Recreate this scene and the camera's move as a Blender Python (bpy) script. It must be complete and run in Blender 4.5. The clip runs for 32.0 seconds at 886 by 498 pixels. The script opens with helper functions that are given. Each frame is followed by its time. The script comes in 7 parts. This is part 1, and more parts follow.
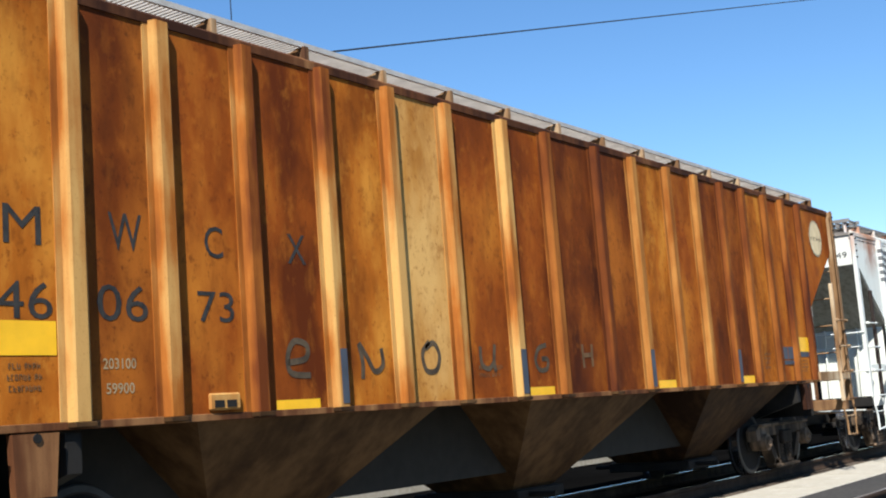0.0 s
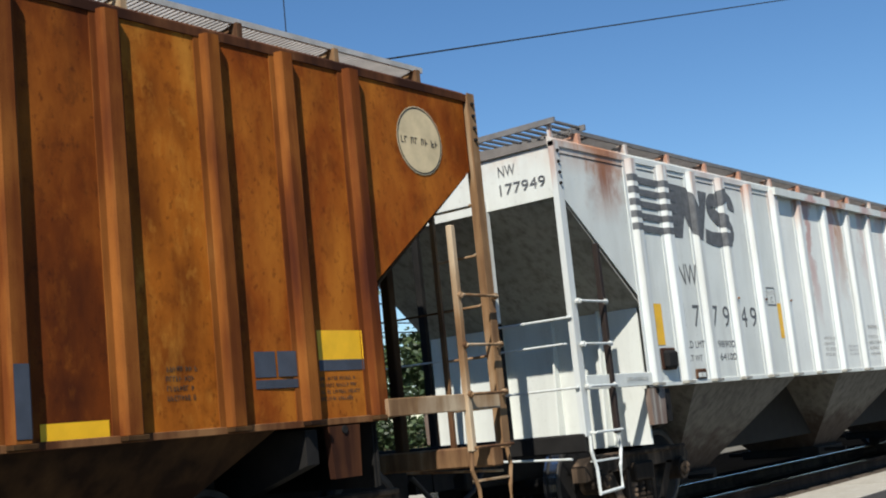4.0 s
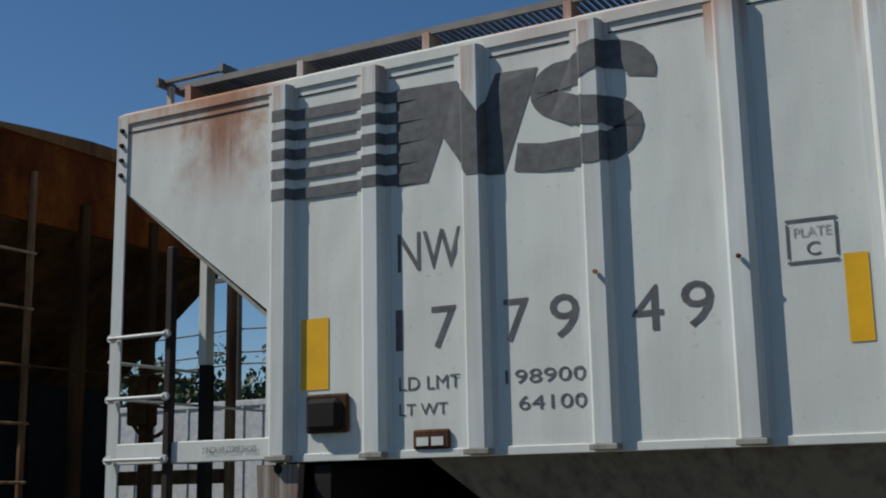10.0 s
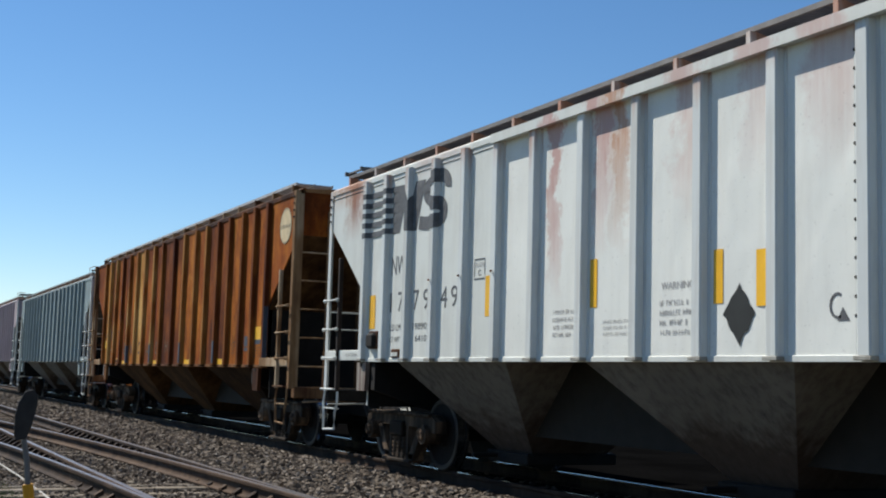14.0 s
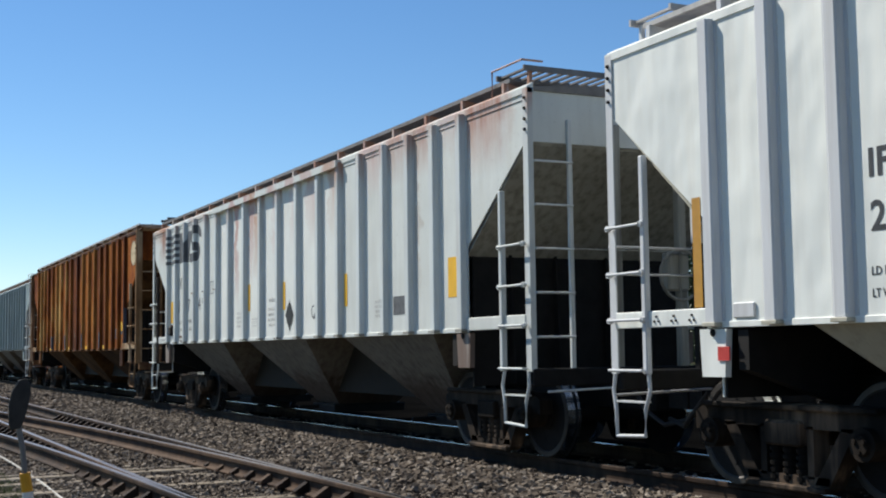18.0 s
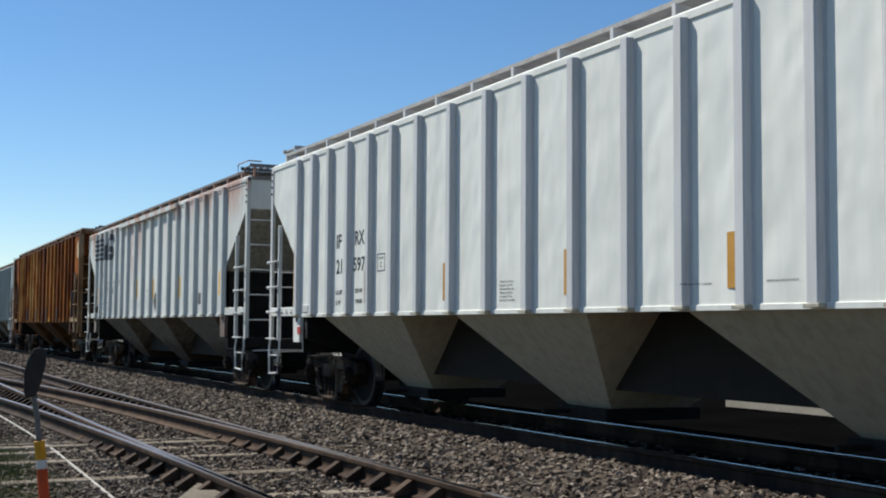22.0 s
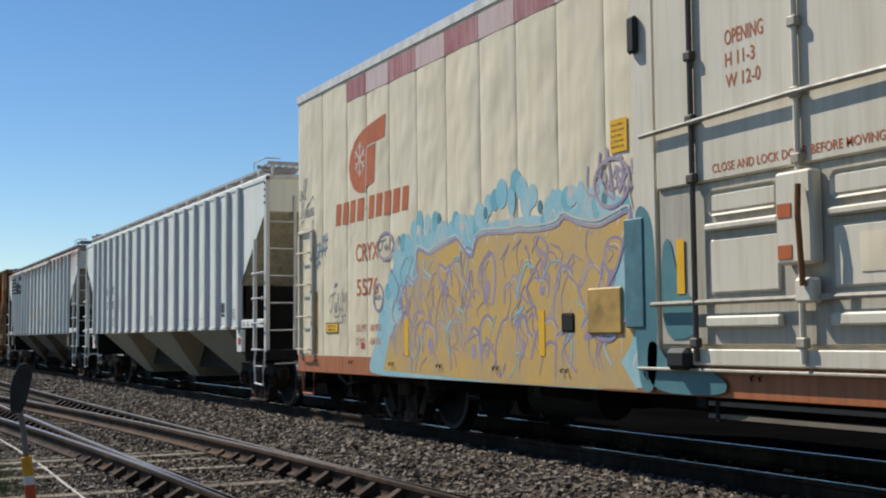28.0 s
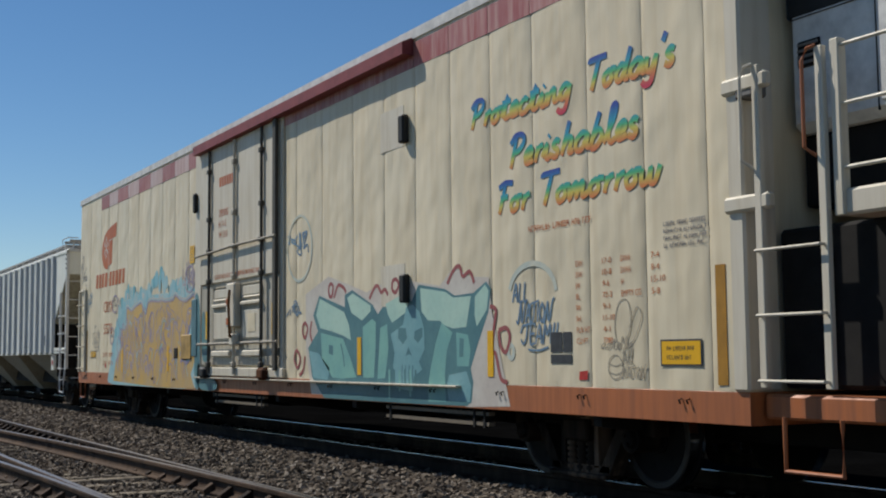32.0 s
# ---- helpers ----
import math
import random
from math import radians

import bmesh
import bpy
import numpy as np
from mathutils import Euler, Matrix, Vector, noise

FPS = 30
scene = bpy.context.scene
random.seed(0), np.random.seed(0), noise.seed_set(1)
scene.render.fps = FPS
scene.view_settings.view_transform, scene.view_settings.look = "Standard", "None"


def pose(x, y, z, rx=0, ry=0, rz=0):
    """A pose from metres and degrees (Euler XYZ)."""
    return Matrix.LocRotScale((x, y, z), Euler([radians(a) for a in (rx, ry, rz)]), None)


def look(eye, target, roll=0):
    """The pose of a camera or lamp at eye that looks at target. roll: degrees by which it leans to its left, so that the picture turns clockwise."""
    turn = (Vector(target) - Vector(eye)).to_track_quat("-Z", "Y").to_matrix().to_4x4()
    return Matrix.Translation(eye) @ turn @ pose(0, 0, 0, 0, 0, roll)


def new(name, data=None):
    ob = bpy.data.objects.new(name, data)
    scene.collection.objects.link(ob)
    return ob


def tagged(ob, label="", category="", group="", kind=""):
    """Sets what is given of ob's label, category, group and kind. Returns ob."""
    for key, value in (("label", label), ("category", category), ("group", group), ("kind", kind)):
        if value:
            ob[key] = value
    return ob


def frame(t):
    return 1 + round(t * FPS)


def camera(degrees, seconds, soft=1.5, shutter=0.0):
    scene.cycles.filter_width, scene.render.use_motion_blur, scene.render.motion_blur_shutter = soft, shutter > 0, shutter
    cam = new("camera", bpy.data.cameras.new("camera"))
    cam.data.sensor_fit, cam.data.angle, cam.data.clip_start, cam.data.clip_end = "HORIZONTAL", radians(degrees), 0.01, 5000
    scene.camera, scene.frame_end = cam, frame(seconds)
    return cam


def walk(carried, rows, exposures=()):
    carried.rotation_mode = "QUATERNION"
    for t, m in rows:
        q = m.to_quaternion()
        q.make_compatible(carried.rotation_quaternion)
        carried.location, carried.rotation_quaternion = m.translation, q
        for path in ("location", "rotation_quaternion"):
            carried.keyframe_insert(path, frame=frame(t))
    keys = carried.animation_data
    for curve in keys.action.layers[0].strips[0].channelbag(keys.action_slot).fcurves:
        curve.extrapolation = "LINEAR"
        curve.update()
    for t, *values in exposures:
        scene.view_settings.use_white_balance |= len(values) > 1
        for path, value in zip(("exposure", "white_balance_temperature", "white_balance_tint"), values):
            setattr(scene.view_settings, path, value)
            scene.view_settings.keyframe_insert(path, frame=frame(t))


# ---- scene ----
# the camera stands beside the crossing and pans along the train
cam = camera(40.12, 32.0, soft=2.0)
PATH = [
    (0.0, 0, -0.002, 1.379, 97.87, 4.28, -54.53),
    (0.5, 0, -0.003, 1.378, 97.75, 4.34, -54.27),
    (1.0, 0, -0.002, 1.370, 97.86, 4.87, -53.57),
    (1.5, 0, 0.002, 1.373, 97.64, 4.54, -53.66),
    (2.0, 0, 0.008, 1.390, 97.71, 4.68, -53.50),
    (2.5, 0, 0.009, 1.386, 98.12, 4.86, -53.21),
    (3.0, 0, 0.003, 1.380, 98.25, 4.54, -52.87),
    (3.5, 0, 0.001, 1.382, 98.44, 5.27, -52.36),
    (4.0, 0, 0.000, 1.378, 98.33, 5.67, -51.45),
    (4.5, 0, -0.002, 1.383, 97.84, 5.18, -50.53),
    (6.5, 0, -0.006, 1.378, 98.61, 5.78, -42.85),
    (7.0, 0, -0.010, 1.373, 98.88, 5.93, -34.88),
    (7.5, 0, -0.016, 1.383, 98.92, 4.91, -26.09),
    (8.0, 0, 0.010, 1.387, 100.86, 6.23, -19.03),
    (8.5, 0, 0.006, 1.379, 103.28, 4.21, -7.31),
    (9.0, 0, 0.010, 1.383, 101.49, 2.33, 4.57),
    (9.5, 0, -0.003, 1.377, 101.45, 1.40, 14.64),
    (10.0, 0, -0.014, 1.376, 101.30, 1.03, 29.05),
    (10.5, 0, 0.001, 1.392, 101.03, 1.44, 40.36),
    (11.0, 0, -0.010, 1.374, 100.49, 0.01, 51.19),
    (11.5, 0, -0.001, 1.387, 99.52, 0.32, 56.83),
    (12.0, 0, 0.012, 1.394, 98.38, 0.06, 59.99),
    (12.5, 0, 0.003, 1.384, 97.69, -1.11, 62.79),
    (13.0, 0, 0.010, 1.369, 96.79, -1.73, 63.35),
    (13.5, 0, -0.001, 1.378, 96.13, -1.98, 63.98),
    (14.0, 0, 0.002, 1.379, 96.08, -1.62, 64.11),
    (14.5, 0, -0.001, 1.384, 96.12, -1.68, 64.14),
    (16.5, 0, 0.001, 1.373, 95.19, -0.91, 64.04),
    (17.0, 0, 0.002, 1.382, 94.80, 0.11, 64.05),
    (17.5, 0, -0.013, 1.374, 94.91, 0.02, 63.87),
    (18.0, 0, -0.004, 1.384, 94.74, 0.72, 63.70),
    (18.5, 0, -0.001, 1.390, 94.71, 1.40, 63.40),
    (19.0, 0, -0.008, 1.382, 94.62, 1.09, 63.25),
    (19.5, 0, -0.011, 1.390, 94.34, 0.86, 63.05),
    (20.0, 0, -0.013, 1.374, 94.16, 0.66, 63.65),
    (20.5, 0, -0.004, 1.393, 93.91, 0.89, 63.42),
    (21.0, 0, -0.008, 1.384, 93.63, 0.88, 64.17),
    (21.5, 0, -0.003, 1.374, 93.68, -0.03, 64.01),
    (22.0, 0, -0.006, 1.375, 93.73, -0.41, 64.32),
    (22.5, 0, -0.003, 1.368, 93.59, -0.35, 64.61),
    (23.0, 0, 0.010, 1.378, 93.07, 0.34, 65.26),
    (23.5, 0, 0.003, 1.374, 93.87, 0.46, 65.58),
    (24.0, 0, 0.004, 1.369, 94.25, 0.39, 65.46),
    (24.5, 0, -0.000, 1.373, 94.20, 0.54, 65.05),
    (25.0, 0, 0.002, 1.374, 93.92, 0.58, 64.33),
    (25.5, 0, 0.001, 1.374, 93.92, 0.42, 63.85),
    (27.5, 0, 0.004, 1.367, 94.39, 0.84, 63.60),
    (28.0, 0, -0.001, 1.376, 94.10, 0.59, 63.75),
    (28.5, 0, 0.002, 1.380, 94.24, 0.74, 63.38),
    (29.0, 0, -0.005, 1.383, 94.17, 0.70, 63.54),
    (29.5, 0, 0.010, 1.389, 93.89, 0.93, 63.21),
    (30.0, 0, 0.006, 1.381, 94.14, 0.82, 62.68),
    (30.5, 0, 0.012, 1.373, 94.02, 1.17, 61.99),
    (31.0, 0, 0.000, 1.376, 94.81, 0.85, 61.41),
    (31.5, 0, 0.006, 1.398, 94.87, 0.64, 61.14),
    (32.0, 0, -0.007, 1.399, 95.03, 0.56, 61.12),
]
EXPOSURES = [(0.0, 1.0), (2.0, 1.05), (3.0, 0.7), (4.5, 0.37), (6.5, -0.12), (8.0, -0.32), (9.0, -0.57), (10.0, -0.3), (11.0, 0.15), (12.0, 0.3), (13.0, 0.35), (16.5, 0.43), (19.0, 0.48), (23.0, 0.28), (27.5, 0.23), (30.0, 0.18), (31.0, 0.08), (32.0, -0.17)]
walk(cam, [(t, pose(*p)) for t, *p in PATH], EXPOSURES)

# how far the train has gone to the left, in metres, by time
TRAVEL = [(0.0, -7.596), (1.0, -4.604), (2.0, -1.636), (3.0, 1.262), (4.0, 4.061), (4.5, 5.417), (6.5, 10.733), (7.0, 12.053), (8.0, 14.715), (9.0, 17.423), (10.0, 20.166), (11.0, 22.913), (12.0, 25.633), (13.0, 28.285), (14.0, 30.888), (14.5, 32.191), (16.5, 37.418), (17.0, 38.727), (18.0, 41.350), (19.0, 43.984), (20.0, 46.617), (21.0, 49.248), (22.0, 51.900), (23.0, 54.584), (24.0, 57.246), (25.0, 59.916), (25.5, 61.264), (27.5, 66.689), (28.0, 68.051), (29.0, 70.794), (30.0, 73.549), (31.0, 76.318), (32.0, 79.094)]

# ---- light ----
SUN = Vector((-0.85, -0.43, 1.03)).normalized()
world = bpy.data.worlds.new("sky")
scene.world = world
world.use_nodes = True
wn = world.node_tree.nodes
sky = wn.new("ShaderNodeTexSky")
sky.sky_type = "NISHITA"
sky.sun_disc = False
sky.sun_elevation = math.asin(SUN.z)
sky.sun_rotation = math.atan2(SUN.x, SUN.y)
sky.air_density, sky.dust_density, sky.ozone_density = 1.0, 0.0, 4.0
sky.altitude = 500
wn["Background"].inputs["Strength"].default_value = 0.088
deep = wn.new("ShaderNodeHueSaturation")
deep.inputs["Saturation"].default_value = 1.16
world.node_tree.links.new(sky.outputs[0], deep.inputs["Color"])
world.node_tree.links.new(deep.outputs[0], wn["Background"].inputs["Color"])
sun_data = bpy.data.lights.new("sun", "SUN")
sun_data.energy, sun_data.angle, sun_data.color = 5.0, radians(0.5), (1.0, 0.95, 0.87)
sun_lamp = new("sun", sun_data)
sun_lamp.matrix_world = look(SUN * 60, (0, 0, 0))

# ---- materials ----
class Nodes:
    """A small builder for a material's nodes."""

    def __init__(self, name, rough=0.6, metal=0.0):
        self.mat = bpy.data.materials.new(name)
        self.mat.use_nodes = True
        self.tree = self.mat.node_tree
        self.bsdf = self.tree.nodes["Principled BSDF"]
        self.bsdf.inputs["Roughness"].default_value = rough
        self.bsdf.inputs["Metallic"].default_value = metal

    def add(self, kind, **values):
        n = self.tree.nodes.new(kind)
        for key, v in values.items():
            n.inputs[key.replace("_", " ")].default_value = v
        return n

    def link(self, a, b):
        self.tree.links.new(a, b)

    def coords(self, scale=(1, 1, 1), shuffle=0.0):
        tc = self.add("ShaderNodeTexCoord")
        mp = self.add("ShaderNodeMapping")
        mp.inputs["Scale"].default_value = scale
        self.link(tc.outputs["Object"], mp.inputs["Vector"])
        if shuffle:
            info = self.add("ShaderNodeObjectInfo")
            m = self.add("ShaderNodeMath")
            m.operation = "MULTIPLY"
            m.inputs[1].default_value = shuffle
            self.link(info.outputs["Random"], m.inputs[0])
            self.link(m.outputs[0], mp.inputs["Location"])
        return mp.outputs[0]

    def noise(self, vec, scale, detail=5.0, rough=0.6):
        n = self.add("ShaderNodeTexNoise", Scale=scale, Detail=detail, Roughness=rough)
        self.link(vec, n.inputs["Vector"])
        return n.outputs["Fac"]

    def ramp(self, fac, stops):
        n = self.add("ShaderNodeValToRGB")
        el = n.color_ramp.elements
        while len(el) < len(stops):
            el.new(0.5)
        for e, (p, c) in zip(el, stops):
            e.position = p
            e.color = (*c, 1) if not isinstance(c, float) else (c, c, c, 1)
        self.link(fac, n.inputs["Fac"])
        return n.outputs["Color"]

    def math(self, op, a, b):
        n = self.add("ShaderNodeMath")
        n.operation = op
        for k, v in enumerate((a, b)):
            if isinstance(v, (int, float)):
                n.inputs[k].default_value = v
            else:
                self.link(v, n.inputs[k])
        return n.outputs[0]

    def mix(self, fac, a, b, how="MIX"):
        n = self.add("ShaderNodeMix")
        n.data_type, n.blend_type = "RGBA", how
        if isinstance(fac, (int, float)):
            n.inputs["Factor"].default_value = fac
        else:
            self.link(fac, n.inputs["Factor"])
        for key, v in ((6, a), (7, b)):
            if isinstance(v, tuple):
                n.inputs[key].default_value = (*v, 1)
            else:
                self.link(v, n.inputs[key])
        return n.outputs[2]

    def bump(self, height, strength=0.3, distance=0.01):
        n = self.add("ShaderNodeBump", Strength=strength, Distance=distance)
        self.link(height, n.inputs["Height"])
        old = self.bsdf.inputs["Normal"].links
        if old:
            self.link(old[0].from_socket, n.inputs["Normal"])
        self.link(n.outputs[0], self.bsdf.inputs["Normal"])

    def done(self, colour, rough=None):
        if isinstance(colour, tuple):
            self.bsdf.inputs["Base Color"].default_value = (*colour, 1)
        else:
            self.link(colour, self.bsdf.inputs["Base Color"])
        if rough is not None:
            self.link(rough, self.bsdf.inputs["Roughness"])
        return self.mat


def height_mask(n, low, high):
    """0 below the height low of the object's space, 1 above high."""
    tc = n.add("ShaderNodeTexCoord")
    sep = n.add("ShaderNodeSeparateXYZ")
    n.link(tc.outputs["Object"], sep.inputs[0])
    mr = n.add("ShaderNodeMapRange")
    mr.inputs["From Min"].default_value, mr.inputs["From Max"].default_value = low, high
    n.link(sep.outputs["Z"], mr.inputs["Value"])
    return mr.outputs[0]


def old_paint(name, base, grime, rust=(0.22, 0.07, 0.025), rust_from=None, rust_cut=0.6, vary=0.12, rough=0.5, dents=0.25, deep=0.05):
    """Weathered paint with run-down streaks, rust that starts at the top edge, and dented sheet."""
    n = Nodes(name, rough)
    streak = n.noise(n.coords((5, 5, 0.35), 37.0), 2.2, 6)
    blot = n.noise(n.coords((1, 1, 1), 11.0), 1.1, 4)
    col = n.mix(n.ramp(streak, [(0.45, 0.0), (0.75, 0.8)]), base, grime)
    col = n.mix(n.ramp(blot, [(0.35, 0.0), (0.75, 0.35)]), col, grime)
    info = n.add("ShaderNodeObjectInfo")
    dark = n.math("ADD", n.math("MULTIPLY", info.outputs["Random"], vary), 1 - vary)
    col = n.mix(1.0, col, dark, "MULTIPLY")
    if rust_from:
        runs = n.noise(n.coords((7, 7, 0.5), 53.0), 1.6, 5)
        patch = n.noise(n.coords((0.8, 0.8, 0.5), 19.0), 1.3, 2)
        m = n.math("ADD", n.math("MULTIPLY", runs, 0.6), n.math("MULTIPLY", patch, 0.55))
        m = n.math("MULTIPLY", m, height_mask(n, *rust_from))
        m = n.ramp(m, [(rust_cut - 0.1, 0.0), (rust_cut + 0.08, 0.85)])
        col = n.mix(m, col, rust)
    fine = n.noise(n.coords((1, 1, 1), 5.0), 90, 3)
    n.bump(n.noise(n.coords((1, 1, 0.6), 23.0), 1.7, 2), dents, deep)
    n.bump(fine, 0.08, 0.004)
    return n.done(col, n.ramp(streak, [(0.3, rough - 0.1), (0.8, rough + 0.2)]))


def rusted(name, dark, mid, light, cuts=(0.36, 0.5, 0.66), rough=0.75, vary=0.5, broad=False):
    """Rust in soft blotches; broad: large sheets with faint runs."""
    n = Nodes(name, rough)
    streak = n.noise(n.coords((1.8, 1.8, 0.6) if broad else (5, 5, 0.5), 41.0), 1.6, 6 if broad else 7, 0.55)
    blot = n.noise(n.coords((1, 1, 0.55), 17.0), 1.3 if broad else 1.6, 4, 0.5)
    info = n.add("ShaderNodeObjectInfo")
    f = n.math("ADD", n.math("MULTIPLY", streak, 0.4), n.math("MULTIPLY", blot, 0.6))
    f = n.math("ADD", f, n.math("MULTIPLY", n.math("SUBTRACT", info.outputs["Random"], 0.5), vary * 0.4))
    col = n.ramp(f, [(cuts[0], dark), (cuts[1], mid), (cuts[2], light)])
    speck = n.noise(n.coords((1, 1, 1), 3.0), 70, 4)
    col = n.mix(n.ramp(speck, [(0.58, 0.0), (0.75, 0.25 if broad else 0.4)]), col, dark)
    if broad:
        soot = n.noise(n.coords((2.2, 2.2, 0.7), 13.0), 1.2, 6, 0.62)
        soot = n.math("MULTIPLY", soot, height_mask(n, 2.0, 4.6))
        col = n.mix(n.ramp(soot, [(0.28, 0.0), (0.52, 0.55)]), col, dark)
        spot = n.noise(n.coords((1, 1, 0.8), 29.0), 6.5, 5, 0.65)
        col = n.mix(n.ramp(spot, [(0.56, 0.0), (0.70, 0.5)]), col, dark)
        col = n.mix(n.ramp(spot, [(0.28, 0.35), (0.42, 0.0)]), col, light)
        runs = n.noise(n.coords((4, 4, 1.5), 7.0), 1.5, 8, 0.66)
        col = n.mix(n.ramp(runs, [(0.52, 0.0), (0.72, 0.4)]), col, dark)
        col = n.mix(n.ramp(runs, [(0.26, 0.4), (0.46, 0.0)]), col, light)
        scab = n.noise(n.coords((1, 1, 0.7), 31.0), 19, 6, 0.7)
        col = n.mix(n.ramp(scab, [(0.57, 0.0), (0.66, 0.55)]), col, dark)
        n.bump(scab, 0.12, 0.01)
    n.bump(speck, 0.2, 0.005)
    n.bump(n.noise(n.coords((1, 1, 0.6), 23.0), 1.7, 2), 0.25, 0.05)
    n.bsdf.inputs["Specular IOR Level"].default_value = 0.08
    return n.done(col)


def plain(name, colour, rough=0.6, metal=0.0, vary=0.15, scale=6.0):
    n = Nodes(name, rough, metal)
    a = n.noise(n.coords((1, 1, 1), 9.0), scale, 5)
    b = n.noise(n.coords((1, 1, 1), 9.0), scale * 12, 3)
    dark = tuple(c * (1 - vary * 2.2) for c in colour)
    col = n.mix(n.ramp(a, [(0.35, 0.0), (0.72, 1.0)]), colour, dark)
    n.bump(b, 0.15, 0.004)
    n.bsdf.inputs["Specular IOR Level"].default_value = 0.3
    return n.done(col)


RUST_PANEL = rusted("rusted_side_sheet", (0.11, 0.026, 0.004), (0.34, 0.10, 0.010), (0.55, 0.24, 0.036), broad=True, vary=0.25)
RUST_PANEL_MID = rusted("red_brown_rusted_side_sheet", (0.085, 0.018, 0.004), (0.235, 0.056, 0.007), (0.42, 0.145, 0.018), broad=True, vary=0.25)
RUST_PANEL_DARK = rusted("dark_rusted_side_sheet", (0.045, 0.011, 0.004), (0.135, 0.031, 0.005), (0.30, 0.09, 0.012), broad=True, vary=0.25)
RUST_PANEL_PALE = rusted("pale_rusted_side_sheet", (0.19, 0.06, 0.01), (0.40, 0.18, 0.038), (0.56, 0.33, 0.11), broad=True, vary=0.3)
RUST_RIB_BROWN = rusted("brown_rusted_rib", (0.055, 0.014, 0.006), (0.13, 0.036, 0.008), (0.28, 0.10, 0.02), vary=0.3)
RUST_RIB = rusted("rusted_rib", (0.11, 0.028, 0.007), (0.28, 0.092, 0.016), (0.45, 0.26, 0.085), (0.34, 0.46, 0.60), 0.7, 0.35)
RUST_RIB_GOLD = rusted("golden_brown_rusted_rib", (0.09, 0.024, 0.006), (0.21, 0.07, 0.013), (0.36, 0.17, 0.045), vary=0.3)
RUST_LADDER = rusted("rusted_ladder_steel", (0.07, 0.033, 0.018), (0.22, 0.13, 0.065), (0.46, 0.36, 0.24), vary=0.3)
DARK_BROWN = rusted("dark_brown_oxide", (0.018, 0.010, 0.008), (0.045, 0.022, 0.015), (0.11, 0.055, 0.03))
# dirty underside, darkened further in colour for the shade beneath the slope
GRIMY_SHADE = old_paint("grimy_shaded_underside", (0.10, 0.096, 0.085), (0.045, 0.042, 0.036), vary=0.1, rough=0.75)
RUST_DARK = rusted("rusted_frame", (0.03, 0.012, 0.007), (0.09, 0.035, 0.015), (0.24, 0.12, 0.05))
# rust kept near black, with the shade beneath the car in its colour
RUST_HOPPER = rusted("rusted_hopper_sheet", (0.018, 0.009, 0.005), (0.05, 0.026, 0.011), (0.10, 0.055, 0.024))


def stained_paint(name, base, grime, stains, seams=None, dents=0.4):
    """Weathered paint with rust stains; each stain is (x, half width, top, foot, strength, colour)."""
    n = Nodes(name, 0.5)
    streak = n.noise(n.coords((3, 3, 0.35), 37.0), 1.6, 6)
    blot = n.noise(n.coords((1, 1, 1), 11.0), 0.9, 5)
    fine = n.noise(n.coords((1, 1, 1), 5.0), 26, 5)
    col = n.mix(n.ramp(streak, [(0.45, 0.0), (0.78, 0.65)]), base, grime)
    col = n.mix(n.ramp(blot, [(0.35, 0.0), (0.75, 0.45)]), col, grime)
    col = n.mix(n.ramp(fine, [(0.62, 0.0), (0.75, 0.5)]), col, tuple(c * 0.6 for c in grime))
    tc = n.add("ShaderNodeTexCoord")
    sep = n.add("ShaderNodeSeparateXYZ")
    n.link(tc.outputs["Object"], sep.inputs[0])
    runs = n.noise(n.coords((6, 6, 0.45)), 1.7, 5)
    wisp = n.noise(n.coords((3.2, 3.2, 1.3)), 1.6, 5)
    thin = n.noise(n.coords((17, 17, 0.9)), 1.8, 6, 0.65)
    sway = n.math("MULTIPLY", n.math("SUBTRACT", n.noise(n.coords((1, 1, 1)), 2.6, 5, 0.65), 0.5), 0.9)
    across = n.math("ADD", sep.outputs["X"], sway)
    for x, half, top, foot, amount, colour in stains:
        near = n.math("SUBTRACT", 1.0, n.math("DIVIDE", n.math("ABSOLUTE", n.math("SUBTRACT", across, x), 0.0), half))
        down = n.add("ShaderNodeMapRange")
        down.inputs["From Min"].default_value, down.inputs["From Max"].default_value = foot, top
        n.link(sep.outputs["Z"], down.inputs["Value"])
        m = n.math("MULTIPLY", n.math("MINIMUM", n.math("MULTIPLY", n.math("MAXIMUM", near, 0.0), 1.8), 1.0), down.outputs[0])
        m = n.math("MULTIPLY", m, n.math("ADD", n.math("MULTIPLY", runs, 0.7), n.math("MULTIPLY", wisp, 1.3)))
        m = n.math("MULTIPLY", m, n.math("ADD", n.math("MULTIPLY", thin, 1.1), 0.45))
        col = n.mix(n.ramp(m, [(0.06, 0.0), (0.92, amount)]), col, colour)
    n.bump(n.noise(n.coords((1, 1, 0.6), 23.0), 1.7, 2), dents, 0.05)
    n.bump(fine, 0.06, 0.004)
    return n.done(col, n.ramp(streak, [(0.3, 0.42), (0.8, 0.7)]))


